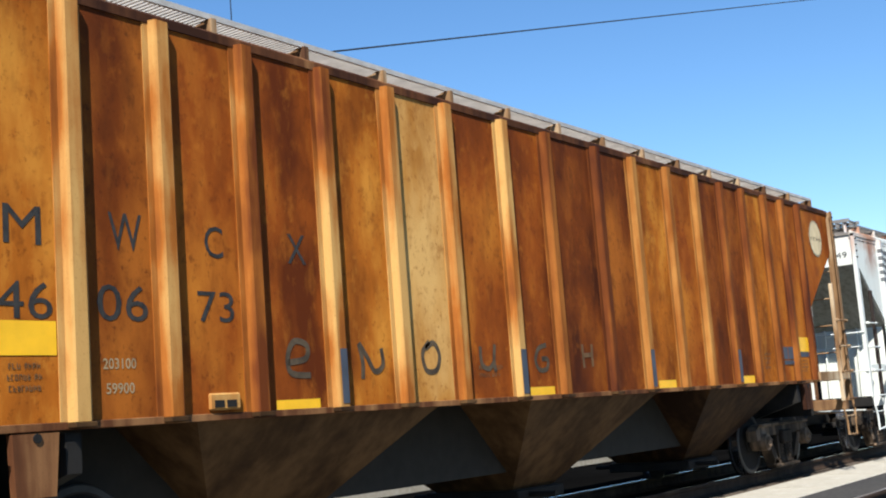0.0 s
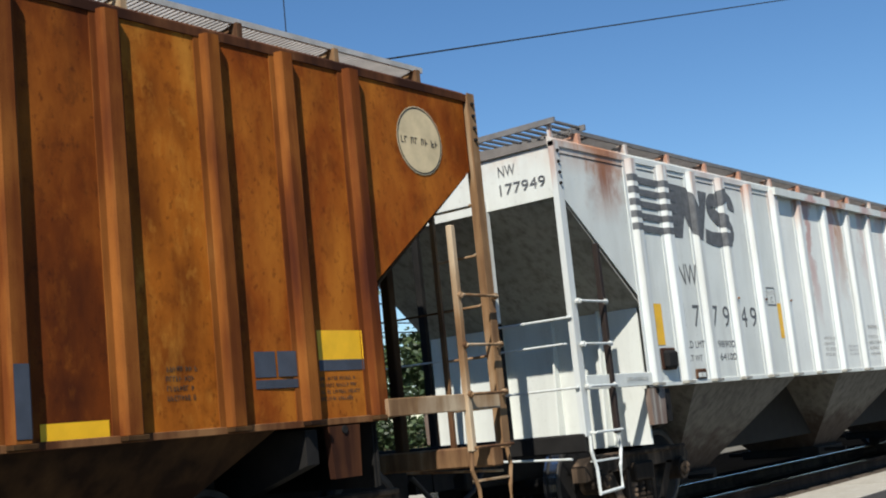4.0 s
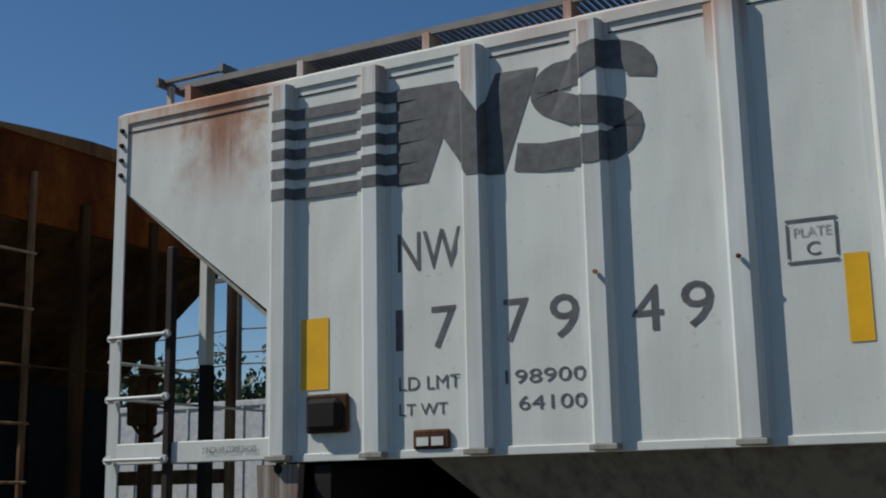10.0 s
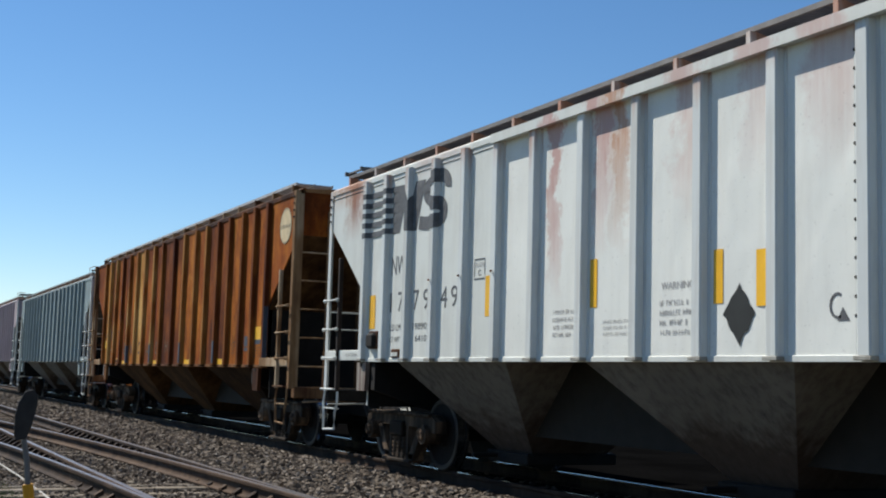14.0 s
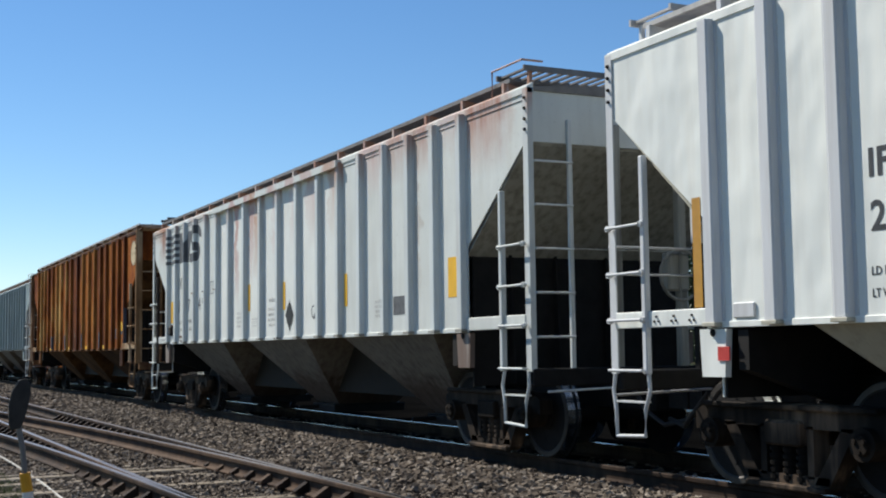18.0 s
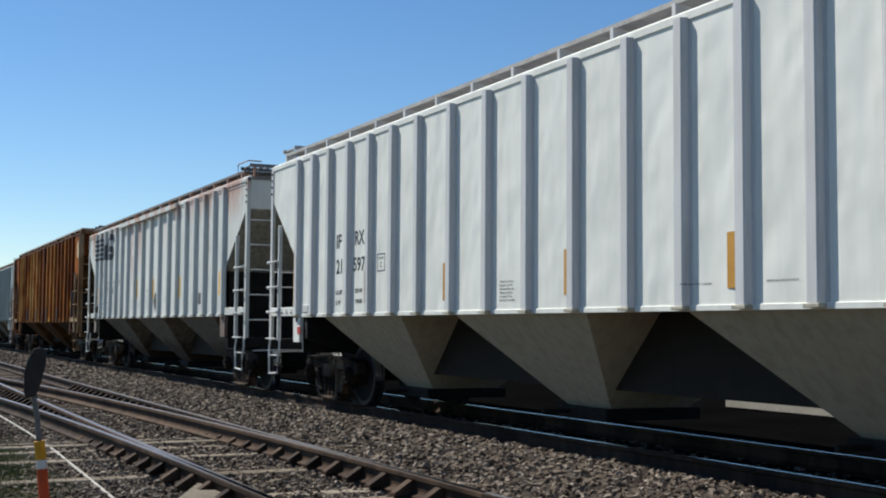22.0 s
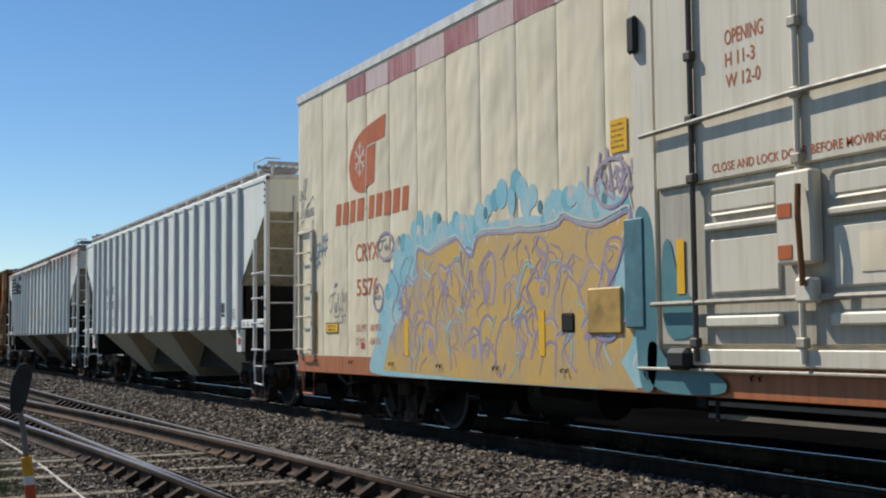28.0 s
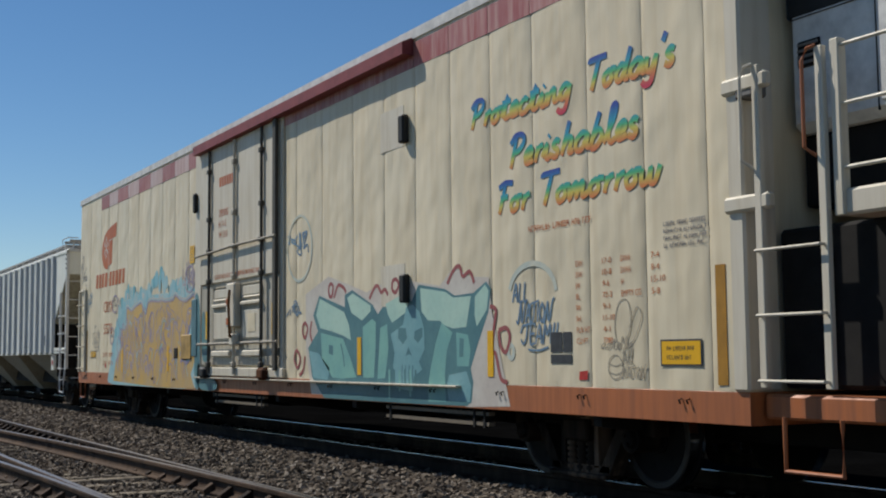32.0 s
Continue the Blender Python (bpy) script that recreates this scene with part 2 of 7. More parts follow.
BURNT, PINKISH, OCHRE_RUN = (0.28, 0.095, 0.028), (0.46, 0.25, 0.21), (0.42, 0.20, 0.10)
GREY_STAINS = [(-7.42, 0.42, 4.05, 3.2, 1.0, BURNT), (-7.40, 0.22, 4.1, 3.4, 0.9, (0.20, 0.06, 0.02)), (-7.6, 0.9, 4.2, 3.7, 0.8, OCHRE_RUN), (-1.93, 0.17, 3.5, 2.1, 0.85, PINKISH), (-1.08, 0.22, 4.0, 2.4, 0.85, PINKISH), (-0.75, 0.2, 4.1, 2.4, 0.9, OCHRE_RUN), (0.30, 0.30, 4.1, 2.6, 0.65, PINKISH), (1.15, 0.28, 4.1, 2.9, 0.6, PINKISH), (1.95, 0.35, 4.2, 2.8, 0.6, PINKISH), (2.85, 0.3, 4.2, 2.9, 0.7, OCHRE_RUN), (4.2, 0.5, 4.25, 3.35, 0.75, PINKISH), (5.0, 0.45, 4.25, 3.4, 0.85, (0.36, 0.15, 0.09)), (5.75, 0.45, 4.25, 3.4, 0.85, (0.36, 0.15, 0.09)), (6.5, 0.4, 4.2, 3.6, 0.6, PINKISH), (7.35, 0.75, 4.25, 3.2, 0.95, (0.36, 0.15, 0.09)), (-5.0, 0.4, 4.3, 3.75, 0.5, PINKISH), (-4.3, 0.4, 4.3, 3.8, 0.5, PINKISH), (5.55, 0.2, 2.75, 1.9, 0.5, (0.35, 0.28, 0.22))]
GREY_PAINT = stained_paint("weathered_grey_paint", (0.62, 0.645, 0.60), (0.465, 0.475, 0.435), GREY_STAINS)
CHALKY_PAINT = stained_paint("chalky_white_grey_paint", (0.73, 0.745, 0.69), (0.56, 0.565, 0.52), GREY_STAINS)
GREY_RIB = old_paint("weathered_grey_rib", (0.62, 0.655, 0.635), (0.47, 0.47, 0.43), (0.36, 0.14, 0.06), (2.6, 4.2), 0.50, 0.12)
WHITE_PAINT = old_paint("clean_light_grey_paint", (0.725, 0.745, 0.69), (0.655, 0.66, 0.60), vary=0.05, dents=1.0, deep=0.05)
WHITE_RIB = old_paint("light_grey_rib", (0.60, 0.61, 0.61), (0.45, 0.45, 0.43), vary=0.08, dents=0.1)
TEAL_PAINT = old_paint("grey_green_paint", (0.22, 0.28, 0.29), (0.13, 0.17, 0.17), vary=0.15)
PINK_PAINT = old_paint("faded_mauve_paint", (0.36, 0.28, 0.31), (0.24, 0.19, 0.2), vary=0.15)
# stained grey end; its base is halved to hold the shade there
GREY_END = old_paint("stained_shaded_grey_end", (0.34, 0.335, 0.29), (0.11, 0.10, 0.085), vary=0.1, rough=0.7, dents=0.15)
# the light grey paint with the sunless end's shade mixed into it
WHITE_END = old_paint("shaded_light_grey_end", (0.44, 0.42, 0.33), (0.22, 0.20, 0.15), vary=0.08, rough=0.6, dents=0.15)
# brown-stained grey hoppers, base colour deepened for the shade under the car
GREY_HOPPER = old_paint("stained_shaded_grey_hopper", (0.165, 0.155, 0.13), (0.05, 0.045, 0.038), (0.035, 0.018, 0.010), (1.65, 0.7), 0.40, vary=0.1, rough=0.75)
# the car's own paint, dulled to olive as it looks in shade
OLIVE_HOPPER = old_paint("shaded_olive_hopper", (0.40, 0.375, 0.29), (0.27, 0.245, 0.18), vary=0.1, rough=0.7)
CREAM = old_paint("cream_reefer_paint", (0.73, 0.635, 0.45), (0.61, 0.505, 0.33), vary=0.04, dents=0.8, rough=0.45, deep=0.07)
CREAM_TRIM = old_paint("cream_trim_paint", (0.68, 0.62, 0.50), (0.50, 0.43, 0.31), vary=0.06, dents=0.1)
ORANGE_SILL = old_paint("orange_sill_paint", (0.42, 0.13, 0.04), (0.2, 0.07, 0.03), vary=0.1, dents=0.1)
MAROON = plain("faded_maroon_paint", (0.26, 0.06, 0.06), 0.55)
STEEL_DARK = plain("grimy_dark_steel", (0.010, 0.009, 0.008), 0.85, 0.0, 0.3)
TRUCK_STEEL = rusted("grimy_truck_casting", (0.007, 0.006, 0.005), (0.036, 0.027, 0.020), (0.24, 0.165, 0.11), (0.38, 0.54, 0.72), 0.75, 0.3)
WHEEL_STEEL = plain("worn_wheel_steel", (0.0065, 0.0055, 0.005), 0.85, 0.0, 0.3)
RIM_STEEL = plain("worn_bright_rim", (0.055, 0.05, 0.045), 0.5, 0.3, 0.2)
TREAD = plain("polished_tread_steel", (0.62, 0.62, 0.63), 0.22, 1.0, 0.05)
YELLOW = plain("yellow_reflective_tape", (0.80, 0.44, 0.015), 0.4, 0.0, 0.07)
BLUE_PATCH = plain("dull_blue_patch", (0.055, 0.065, 0.085), 0.6)
BLACK_PAINT = plain("faded_black_lettering", (0.055, 0.06, 0.065), 0.6, 0.0, 0.2, 14)
GREY_LETTER = plain("worn_grey_lettering", (0.12, 0.125, 0.13), 0.6, 0.0, 0.2, 14)
FAINT = plain("faint_lettering", (0.43, 0.43, 0.42), 0.6)
RUST_LETTER = plain("dark_lettering_on_rust", (0.035, 0.033, 0.03), 0.65, 0.0, 0.3, 14)
TAN_LETTER = plain("pale_lettering_on_rust", (0.33, 0.24, 0.13), 0.65)
BEIGE = plain("yellowed_emblem", (0.62, 0.50, 0.30), 0.6, 0.0, 0.12)
RED_MARK = plain("red_marking", (0.5, 0.05, 0.04), 0.5)
ORANGE_MARK = plain("faded_orange_lettering", (0.50, 0.13, 0.035), 0.5, 0.0, 0.12)
ROOF_STEEL = plain("weathered_roof_steel", (0.20, 0.18, 0.16), 0.6)
GRATING = plain("galvanised_walkway", (0.20, 0.19, 0.18), 0.6, 0.2)
PALE_GRATING = plain("pale_galvanised_walkway", (0.46, 0.44, 0.41), 0.55, 0.2)
BLACK_RUBBER = plain("black_rubber_and_hose", (0.02, 0.02, 0.02), 0.6)


# ---- mesh helpers ----
def box(bm, x0, x1, y0, y1, z0, z1, bevel=0.0):
    m = Matrix.Translation(((x0 + x1) / 2, (y0 + y1) / 2, (z0 + z1) / 2)) @ Matrix.Diagonal((x1 - x0, y1 - y0, z1 - z0, 1))
    made = bmesh.ops.create_cube(bm, size=1, matrix=m)
    if bevel:
        edges = {e for v in made["verts"] for e in v.link_edges}
        bmesh.ops.bevel(bm, geom=list(edges), offset=bevel, segments=1, affect="EDGES")
    return bm


def prism(bm, outline, a, b, axis="y"):
    """A flat outline, extruded along an axis from a to b. The outline is (x, z) for y, (y, z) for x, (x, y) for z."""
    put = {"y": lambda p, c: (p[0], c, p[1]), "x": lambda p, c: (c, p[0], p[1]), "z": lambda p, c: (p[0], p[1], c)}[axis]
    low = [bm.verts.new(put(p, a)) for p in outline]
    high = [bm.verts.new(put(p, b)) for p in outline]
    n = len(outline)
    bm.faces.new(low)
    bm.faces.new(high[::-1])
    for k in range(n):
        bm.faces.new((low[k], high[k], high[(k + 1) % n], low[(k + 1) % n]))
    bmesh.ops.recalc_face_normals(bm, faces=bm.faces)
    return bm


def pipe(bm, points, r, sides=8, closed=False):
    """A round bar along a bent line."""
    pts = [Vector(p) for p in points]
    rings = []
    for k, p in enumerate(pts):
        a = pts[k - 1] if k else pts[k]
        b = pts[k + 1] if k + 1 < len(pts) else pts[k]
        t = (b - a).normalized()
        u = t.cross(Vector((0, 0, 1)) if abs(t.z) < 0.9 else Vector((1, 0, 0))).normalized()
        v = t.cross(u)
        rings.append([bm.verts.new(p + r * (math.cos(i * math.tau / sides) * u + math.sin(i * math.tau / sides) * v)) for i in range(sides)])
    for q, w in zip(rings, rings[1:]):
        for i in range(sides):
            bm.faces.new((q[i], q[(i + 1) % sides], w[(i + 1) % sides], w[i]))
    bm.faces.new(rings[0][::-1])
    bm.faces.new(rings[-1])
    return bm


def disc(bm, centre, r0, r1, half, axis="y", sides=28):
    """A turned drum of radius r0 on the one face and r1 on the other."""
    rot = {"y": Matrix.Rotation(radians(90), 4, "X"), "x": Matrix.Rotation(radians(90), 4, "Y"), "z": Matrix.Identity(4)}[axis]
    bmesh.ops.create_cone(bm, cap_ends=True, segments=sides, radius1=r0, radius2=r1, depth=2 * half, matrix=Matrix.Translation(centre) @ rot)
    return bm


def mesh_of(bm, name, mat):
    me = bpy.data.meshes.new(name)
    bmesh.ops.recalc_face_normals(bm, faces=bm.faces)
    bm.to_mesh(me)
    bm.free()
    me.materials.append(mat)
    return me


def part(name, bm, mat, parent, label="", at=None):
    """Links a bmesh, or a mesh that is shared, as one object under a thing or a part."""
    me = mesh_of(bm, name, mat) if isinstance(bm, bmesh.types.BMesh) else bm
    ob = new(name, me)
    ob.parent = parent
    if at:
        ob.location = at
    return tagged(ob, label)


def thing(name, label, category, at=(0, 0, 0), group="", kind=""):
    ob = new(name)
    ob.empty_display_size = 0.3
    ob.location = at
    return tagged(ob, label, category, group, kind)


def B():
    return bmesh.new()


def lettering(text, x0, x1, z0, z1, y, mat, parent, name="lettering", shear=0.0, label="", fat=0.0, mirror=False):
    """Painted words in the built-in font, fitted into a rectangle of a side that faces -y."""
    cu = bpy.data.curves.new(name, "FONT")
    cu.body, cu.extrude, cu.offset, cu.shear, cu.resolution_u = text, 0.0, fat, shear, 3
    tmp = new("tmp", cu)
    bpy.context.view_layer.update()
    me = bpy.data.meshes.new_from_object(tmp.evaluated_get(bpy.context.evaluated_depsgraph_get()))
    bpy.data.objects.remove(tmp)
    bpy.data.curves.remove(cu)
    co = np.array([v.co for v in me.vertices])
    lo, hi = co.min(0), co.max(0)
    for v in me.vertices:
        u = (v.co.x - lo[0]) / max(hi[0] - lo[0], 1e-6)
        w = (v.co.y - lo[1]) / max(hi[1] - lo[1], 1e-6)
        v.co = (x0 + u * (x1 - x0), y, z0 + w * (z1 - z0))
    me.name = name
    me.materials.clear()
    me.materials.append(mat)
    return part(name, me, None, parent, label)


def small_print(bm, x0, x1, z, h, y, q):
    """One line of writing too small to read: short strokes grouped into words."""
    x = x0
    while x < x1 - 0.5 * h:
        for k in range(q.randint(2, 8)):
            w = h * q.uniform(0.45, 0.65)
            if x + w > x1:
                break
            marks = [(x, x + 0.17 * h, z, z + h)]
            for f in q.sample((0.0, 0.42, 0.84), q.randint(1, 2)):
                marks.append((x + 0.17 * h, x + w, z + f * h, z + (f + 0.16) * h))
            if q.random() < 0.5:
                marks.append((x + w - 0.17 * h, x + w, z + 0.16 * h, z + 0.84 * h))
            for a, b, c, d in marks:
                bm.faces.new([bm.verts.new((u, y, v)) for u, v in ((a, c), (b, c), (b, d), (a, d))])
            x += w + 0.25 * h
        x += 0.6 * h
    return bm


PRINT = random.Random(44)


def bars(rows, y, mat, parent, name="stencil_line", thick=0.003):
    """Writing too small to read, a line for each (x0, x1, z0, z1)."""
    for x0, x1, z0, z1 in rows:
        ob = part(name, small_print(B(), x0, x1 - PRINT.uniform(0, 0.1) * (x1 - x0), z0, z1 - z0, y - thick, PRINT), mat, parent)
    return ob


def plate(name, x0, x1, z0, z1, y, mat, parent, label="", thick=0.004, bevel=0.0):
    return part(name, box(B(), x0, x1, y - thick, y, z0, z1, bevel), mat, parent, label)


# ---- the train: shared pieces ----
YC, RAIL = 7.75, 0.2
HALF = 1.5
WHEEL_R = 0.457


def rib_mesh(z0, z1, width=0.16, deep=0.072, mat=GREY_RIB, name="rib"):
    """A pressed hat-section post with splayed flanges and a blunt foot."""
    bm = B()
    w = width / 2
    prism(bm, [(-w - 0.05, 0.0), (-w - 0.05, -0.008), (-w, -0.01), (-w + 0.015, -deep + 0.012), (-w + 0.03, -deep), (w - 0.03, -deep), (w - 0.015, -deep + 0.012), (w, -0.01), (w + 0.03, -0.008), (w + 0.03, 0.0)], z0, z1, "z")
    return mesh_of(bm, name, mat)


def wheelset_mesh():
    bm = B()
    disc(bm, (0, 0, 0), 0.085, 0.085, 1.0, "y", 16)
    for s in (-1, 1):
        disc(bm, (0, s * 0.775, 0), WHEEL_R, WHEEL_R, 0.055, "y", 40)
        disc(bm, (0, s * 0.705, 0), WHEEL_R + 0.026, WHEEL_R + 0.026, 0.015, "y", 40)
        disc(bm, (0, s * 0.832, 0), 0.16, 0.16, 0.02, "y", 20)
        for k in range(6):
            a = k * math.tau / 6
            disc(bm, (0.26 * math.cos(a), s * 0.831, 0.26 * math.sin(a)), 0.028, 0.028, 0.004, "y", 8)
    # dish the wheel faces
    me = mesh_of(bm, "wheelset", WHEEL_STEEL)
    me.materials.append(TREAD)
    for p in me.polygons:
        r = math.hypot(p.center.x, p.center.z)
        if r > WHEEL_R - 0.012 and abs(p.normal.y) < 0.5:
            p.material_index = 1
    return me


def rim_mesh():
    """The raised rim ring on the outer wheel face."""
    bm = B()
    n = 40
    ring = []
    for r, y in ((WHEEL_R - 0.002, -0.832), (WHEEL_R - 0.012, -0.842), (WHEEL_R - 0.055, -0.842), (WHEEL_R - 0.07, -0.83)):
        ring.append([bm.verts.new((r * math.cos(k * math.tau / n), y, r * math.sin(k * math.tau / n))) for k in range(n)])
    for a, b in zip(ring, ring[1:]):
        for k in range(n):
            bm.faces.new((a[k], a[(k + 1) % n], b[(k + 1) % n], b[k]))
    return mesh_of(bm, "rim", RIM_STEEL)


def side_frame_mesh():
    """A cast truck side frame with its two windows, pedestals and spring seat."""
    bm = B()
    for q in ([(-1.12, 0.02), (-1.12, 0.17), (-0.98, 0.25), (-0.5, 0.27), (0.5, 0.27), (0.98, 0.25), (1.12, 0.17), (1.12, 0.02), (0.6, 0.08), (-0.6, 0.08)],
              [(-0.74, 0.1), (-0.60, 0.1), (-0.30, -0.34), (-0.46, -0.34)], [(0.74, 0.1), (0.60, 0.1), (0.30, -0.34), (0.46, -0.34)],
              [(-0.46, -0.28), (-0.46, -0.36), (-0.36, -0.41), (0.36, -0.41), (0.46, -0.36), (0.46, -0.28)],
              [(-0.30, 0.1), (-0.23, 0.1), (-0.23, -0.3), (-0.30, -0.3)], [(0.23, 0.1), (0.30, 0.1), (0.30, -0.3), (0.23, -0.3)]):
        prism(bm, q, -0.08, 0.08)
    # flanges
    box(bm, -1.0, 1.0, -0.13, -0.07, 0.22, 0.265, 0.01)
    box(bm, -0.45, 0.45, -0.13, -0.07, -0.40, -0.355, 0.01)
    for s in (-1, 1):
        disc(bm, (s * 0.865, -0.03, 0.0), 0.125, 0.125, 0.12, "y", 18)
        disc(bm, (s * 0.865, -0.16, 0.0), 0.09, 0.075, 0.02, "y", 18)
        for k in range(3):
            a = k * math.tau / 3 + 0.5
            disc(bm, (s * 0.865 + 0.05 * math.cos(a), -0.185, 0.05 * math.sin(a)), 0.02, 0.02, 0.01, "y", 6)
    return mesh_of(bm, "side_frame", TRUCK_STEEL)


def spring_mesh():
    bm = B()
    for k in range(5):
        disc(bm, (0, 0, -0.11 + k * 0.055), 0.062, 0.062, 0.016, "z", 14)
    disc(bm, (0, 0, 0), 0.045, 0.045, 0.15, "z", 12)
    return mesh_of(bm, "spring", TRUCK_STEEL)


WHEELSET, RIM, SIDE_FRAME, SPRING = wheelset_mesh(), rim_mesh(), side_frame_mesh(), spring_mesh()
BOLSTER = mesh_of(box(B(), -0.2, 0.2, -1.12, 1.12, -0.06, 0.14, 0.02), "bolster", TRUCK_STEEL)
ROLLING = []


def truck(car, x):
    z = RAIL + WHEEL_R
    for dx in (-0.865, 0.865):
        w = part("wheelset", WHEELSET, None, car)
        w.location = (x + dx, 0, z)
        part("rim", RIM, None, w)
        ROLLING.append((w, x + dx, z))
    for s in (-1, 1):
        fr = part("side_frame", SIDE_FRAME, None, car, at=(x, s * 0.98, z))
        if s > 0:
            fr.rotation_euler = (0, 0, math.pi)
        for k in (-0.15, 0.0, 0.15):
            part("spring", SPRING, None, fr, at=(k, -0.04, -0.2))
    part("bolster", BOLSTER, None, car, at=(x, 0, z))


def ladder(name, car, xa, xb, y, z0, z1, rungs, mat, wide=0.05):
    """Two flat stiles and round rungs that stand off them, on a side."""
    for x in (xa, xb):
        part("stile", box(B(), x - wide / 2, x + wide / 2, y - 0.012, y + 0.035, z0, z1, 0.006), mat, car)
    for z in rungs:
        part("rung", pipe(B(), [(xa, y - 0.005, z + 0.0), (xa, y - 0.055, z), (xb, y - 0.055, z), (xb, y - 0.005, z)], 0.0115), mat, car)


def end_ladder(car, x, s, ya, yb, z0, z1, rungs, mat):
    for y in (ya, yb):
        part("stile", box(B(), x - 0.02, x + 0.02, y - 0.025, y + 0.025, z0, z1, 0.005), mat, car)
    for z in rungs:
        part("rung", pipe(B(), [(x, ya, z), (x + s * 0.06, ya, z), (x + s * 0.06, yb, z), (x, yb, z)], 0.0115), mat, car)


# near-black colour that stands for the shade between the hoppers
INFILL_SHADE = plain("shade_dark_infill", (0.022, 0.020, 0.017), 0.85)
DARK_RAIL = plain("dark_brown_ladder_rail", (0.022, 0.014, 0.011), 0.75)
PEELING = old_paint("peeling_pad_paint", (0.52, 0.52, 0.46), (0.20, 0.17, 0.13), (0.09, 0.04, 0.022), (0.85, 1.15), 0.50, vary=0.1, rough=0.7)
SLAT_MESH = mesh_of(box(B(), -0.28, 0.28, -0.02, 0.02, -0.01, 0.01), "walkway_slat", GRATING)
PALE_SLAT_MESH = mesh_of(box(B(), -0.28, 0.28, -0.02, 0.02, -0.01, 0.01), "walkway_slat", PALE_GRATING)


def hopper_car(name, label, xc, hx, ribs, zs, ze, mats, tones=None, rib_tones=None, slope=0.86, corner_z=3.5, group="freight cars of the train", tape=(), skirt=(), narrow=False, proud=0.0, truck_x=6.6, shift=0.0, under_m=GRIMY_SHADE, board_m=None, roof_rail=True):
    """A covered hopper car. mats: panel, rib, frame, hopper, roof, ladder."""
    panel_m, rib_m, frame_m, hop_m, roof_m, lad_m = mats
    car = thing(name, label, "hopper car", (xc, YC, 0), group)
    yn = -HALF
    po = 1.515 + proud
    board_m = board_m or GRATING
    first, last = ribs[0], ribs[-1]
    # side sheets, bay by bay
    for s in (-1, 1):
        y0, y1 = (yn, yn + 0.012) if s < 0 else (-yn - 0.012, -yn)
        for k, (a, b) in enumerate(zip(ribs, ribs[1:])):
            m = tones[k % len(tones)] if tones else panel_m
            part("side_panel", box(B(), a + 0.004, b - 0.004, y0, y1, zs + 0.005, ze), m, car)
        for e in (-1, 1):
            r = first if e < 0 else last
            zr = corner_z - slope * (hx - 0.1 - abs(r))
            q = [(e * (hx - 0.05), corner_z), (e * (hx - 0.05), ze), (r + e * 0.004, ze), (r + e * 0.004, zr)]
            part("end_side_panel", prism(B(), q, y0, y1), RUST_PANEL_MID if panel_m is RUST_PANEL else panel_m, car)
        part("side_sill", box(B(), first - 0.1, last + 0.1, s * 1.5 - 0.012, s * 1.5 + 0.012, zs - 0.03, zs + 0.02, 0.004), frame_m, car)
        part("eave", prism(B(), [(s * 1.514, ze - 0.05), (s * 1.514, ze + 0.015), (s * 1.44, ze + 0.06), (s * 1.44, ze - 0.05)], -hx, hx, "x"), frame_m, car)
    rib = rib_mesh(zs + 0.015, ze - 0.03, mat=rib_m)
    kinds = {c: rib_mesh(zs + 0.015, ze - 0.03, mat=m) for c, m in rib_tones[1].items()} if rib_tones else {}
    for k, x in enumerate(ribs):
        part("rib", kinds[rib_tones[0][k]] if rib_tones else rib, None, car, at=(x, yn, 0))
        r2 = part("rib", rib, None, car, at=(x, -yn, 0))
        r2.rotation_euler = (0, 0, math.pi)
        part("rib_foot", box(B(), x - 0.08, x + 0.085, yn - 0.09, yn, zs - 0.02, zs + 0.012, 0.004), under_m, car)
    # roof: shallow arch with a hatch trough and the walkway beside it
    arch = [(-1.46, ze + 0.02), (-1.0, ze + 0.06), (-0.4, ze + 0.10), (0.4, ze + 0.10), (1.0, ze + 0.06), (1.46, ze + 0.02)]
    part("roof", prism(B(), arch + [(1.46, ze - 0.02), (-1.46, ze - 0.02)], -hx + 0.02, hx - 0.02, "x"), roof_m, car)
    part("hatch_cover", box(B(), -hx + 1.2, hx - 1.2, -0.3, 0.3, ze + 0.10, ze + 0.20, 0.03), roof_m, car)
    # walkways with their brackets
    for s in (-1, 1):
        bm = B()
        y0, y1 = sorted((s * 1.42, s * 0.80))
        step = 0.045 if s < 0 else 0.09
        k = -hx + 0.5
        while k < hx - 0.5:
            box(bm, k, k + step * 0.36, y0, y1, ze + 0.17, ze + 0.19)
            k += step
        for y in (y0, (y0 + y1) / 2, y1):
            box(bm, -hx + 0.5, hx - 0.5, y - 0.012, y + 0.012, ze + 0.155, ze + 0.20)
        part("running_board", bm, board_m, car, "steel grating walkway")
        for k in range(-8, 9):
            x = k * (hx - 0.6) / 8
            part("walkway_bracket", prism(B(), [(s * 1.46, ze + 0.0), (s * 1.46, ze + 0.16), (s * 1.40, ze + 0.16), (s * 0.9, ze + 0.06)], x - 0.025, x + 0.025, "x"), lad_m, car)
    for e in (-1, 1) if roof_rail else ():
        for k in range(22):
            part("walkway_slat", SLAT_MESH if board_m is GRATING else PALE_SLAT_MESH, None, car, at=(e * (hx - 0.55), -1.33 + k * 0.125, ze + 0.28))
        bm = B()
        box(bm, e * (hx - 0.55) - 0.31, e * (hx - 0.55) - 0.28, -1.4, 1.4, ze + 0.24, ze + 0.30)
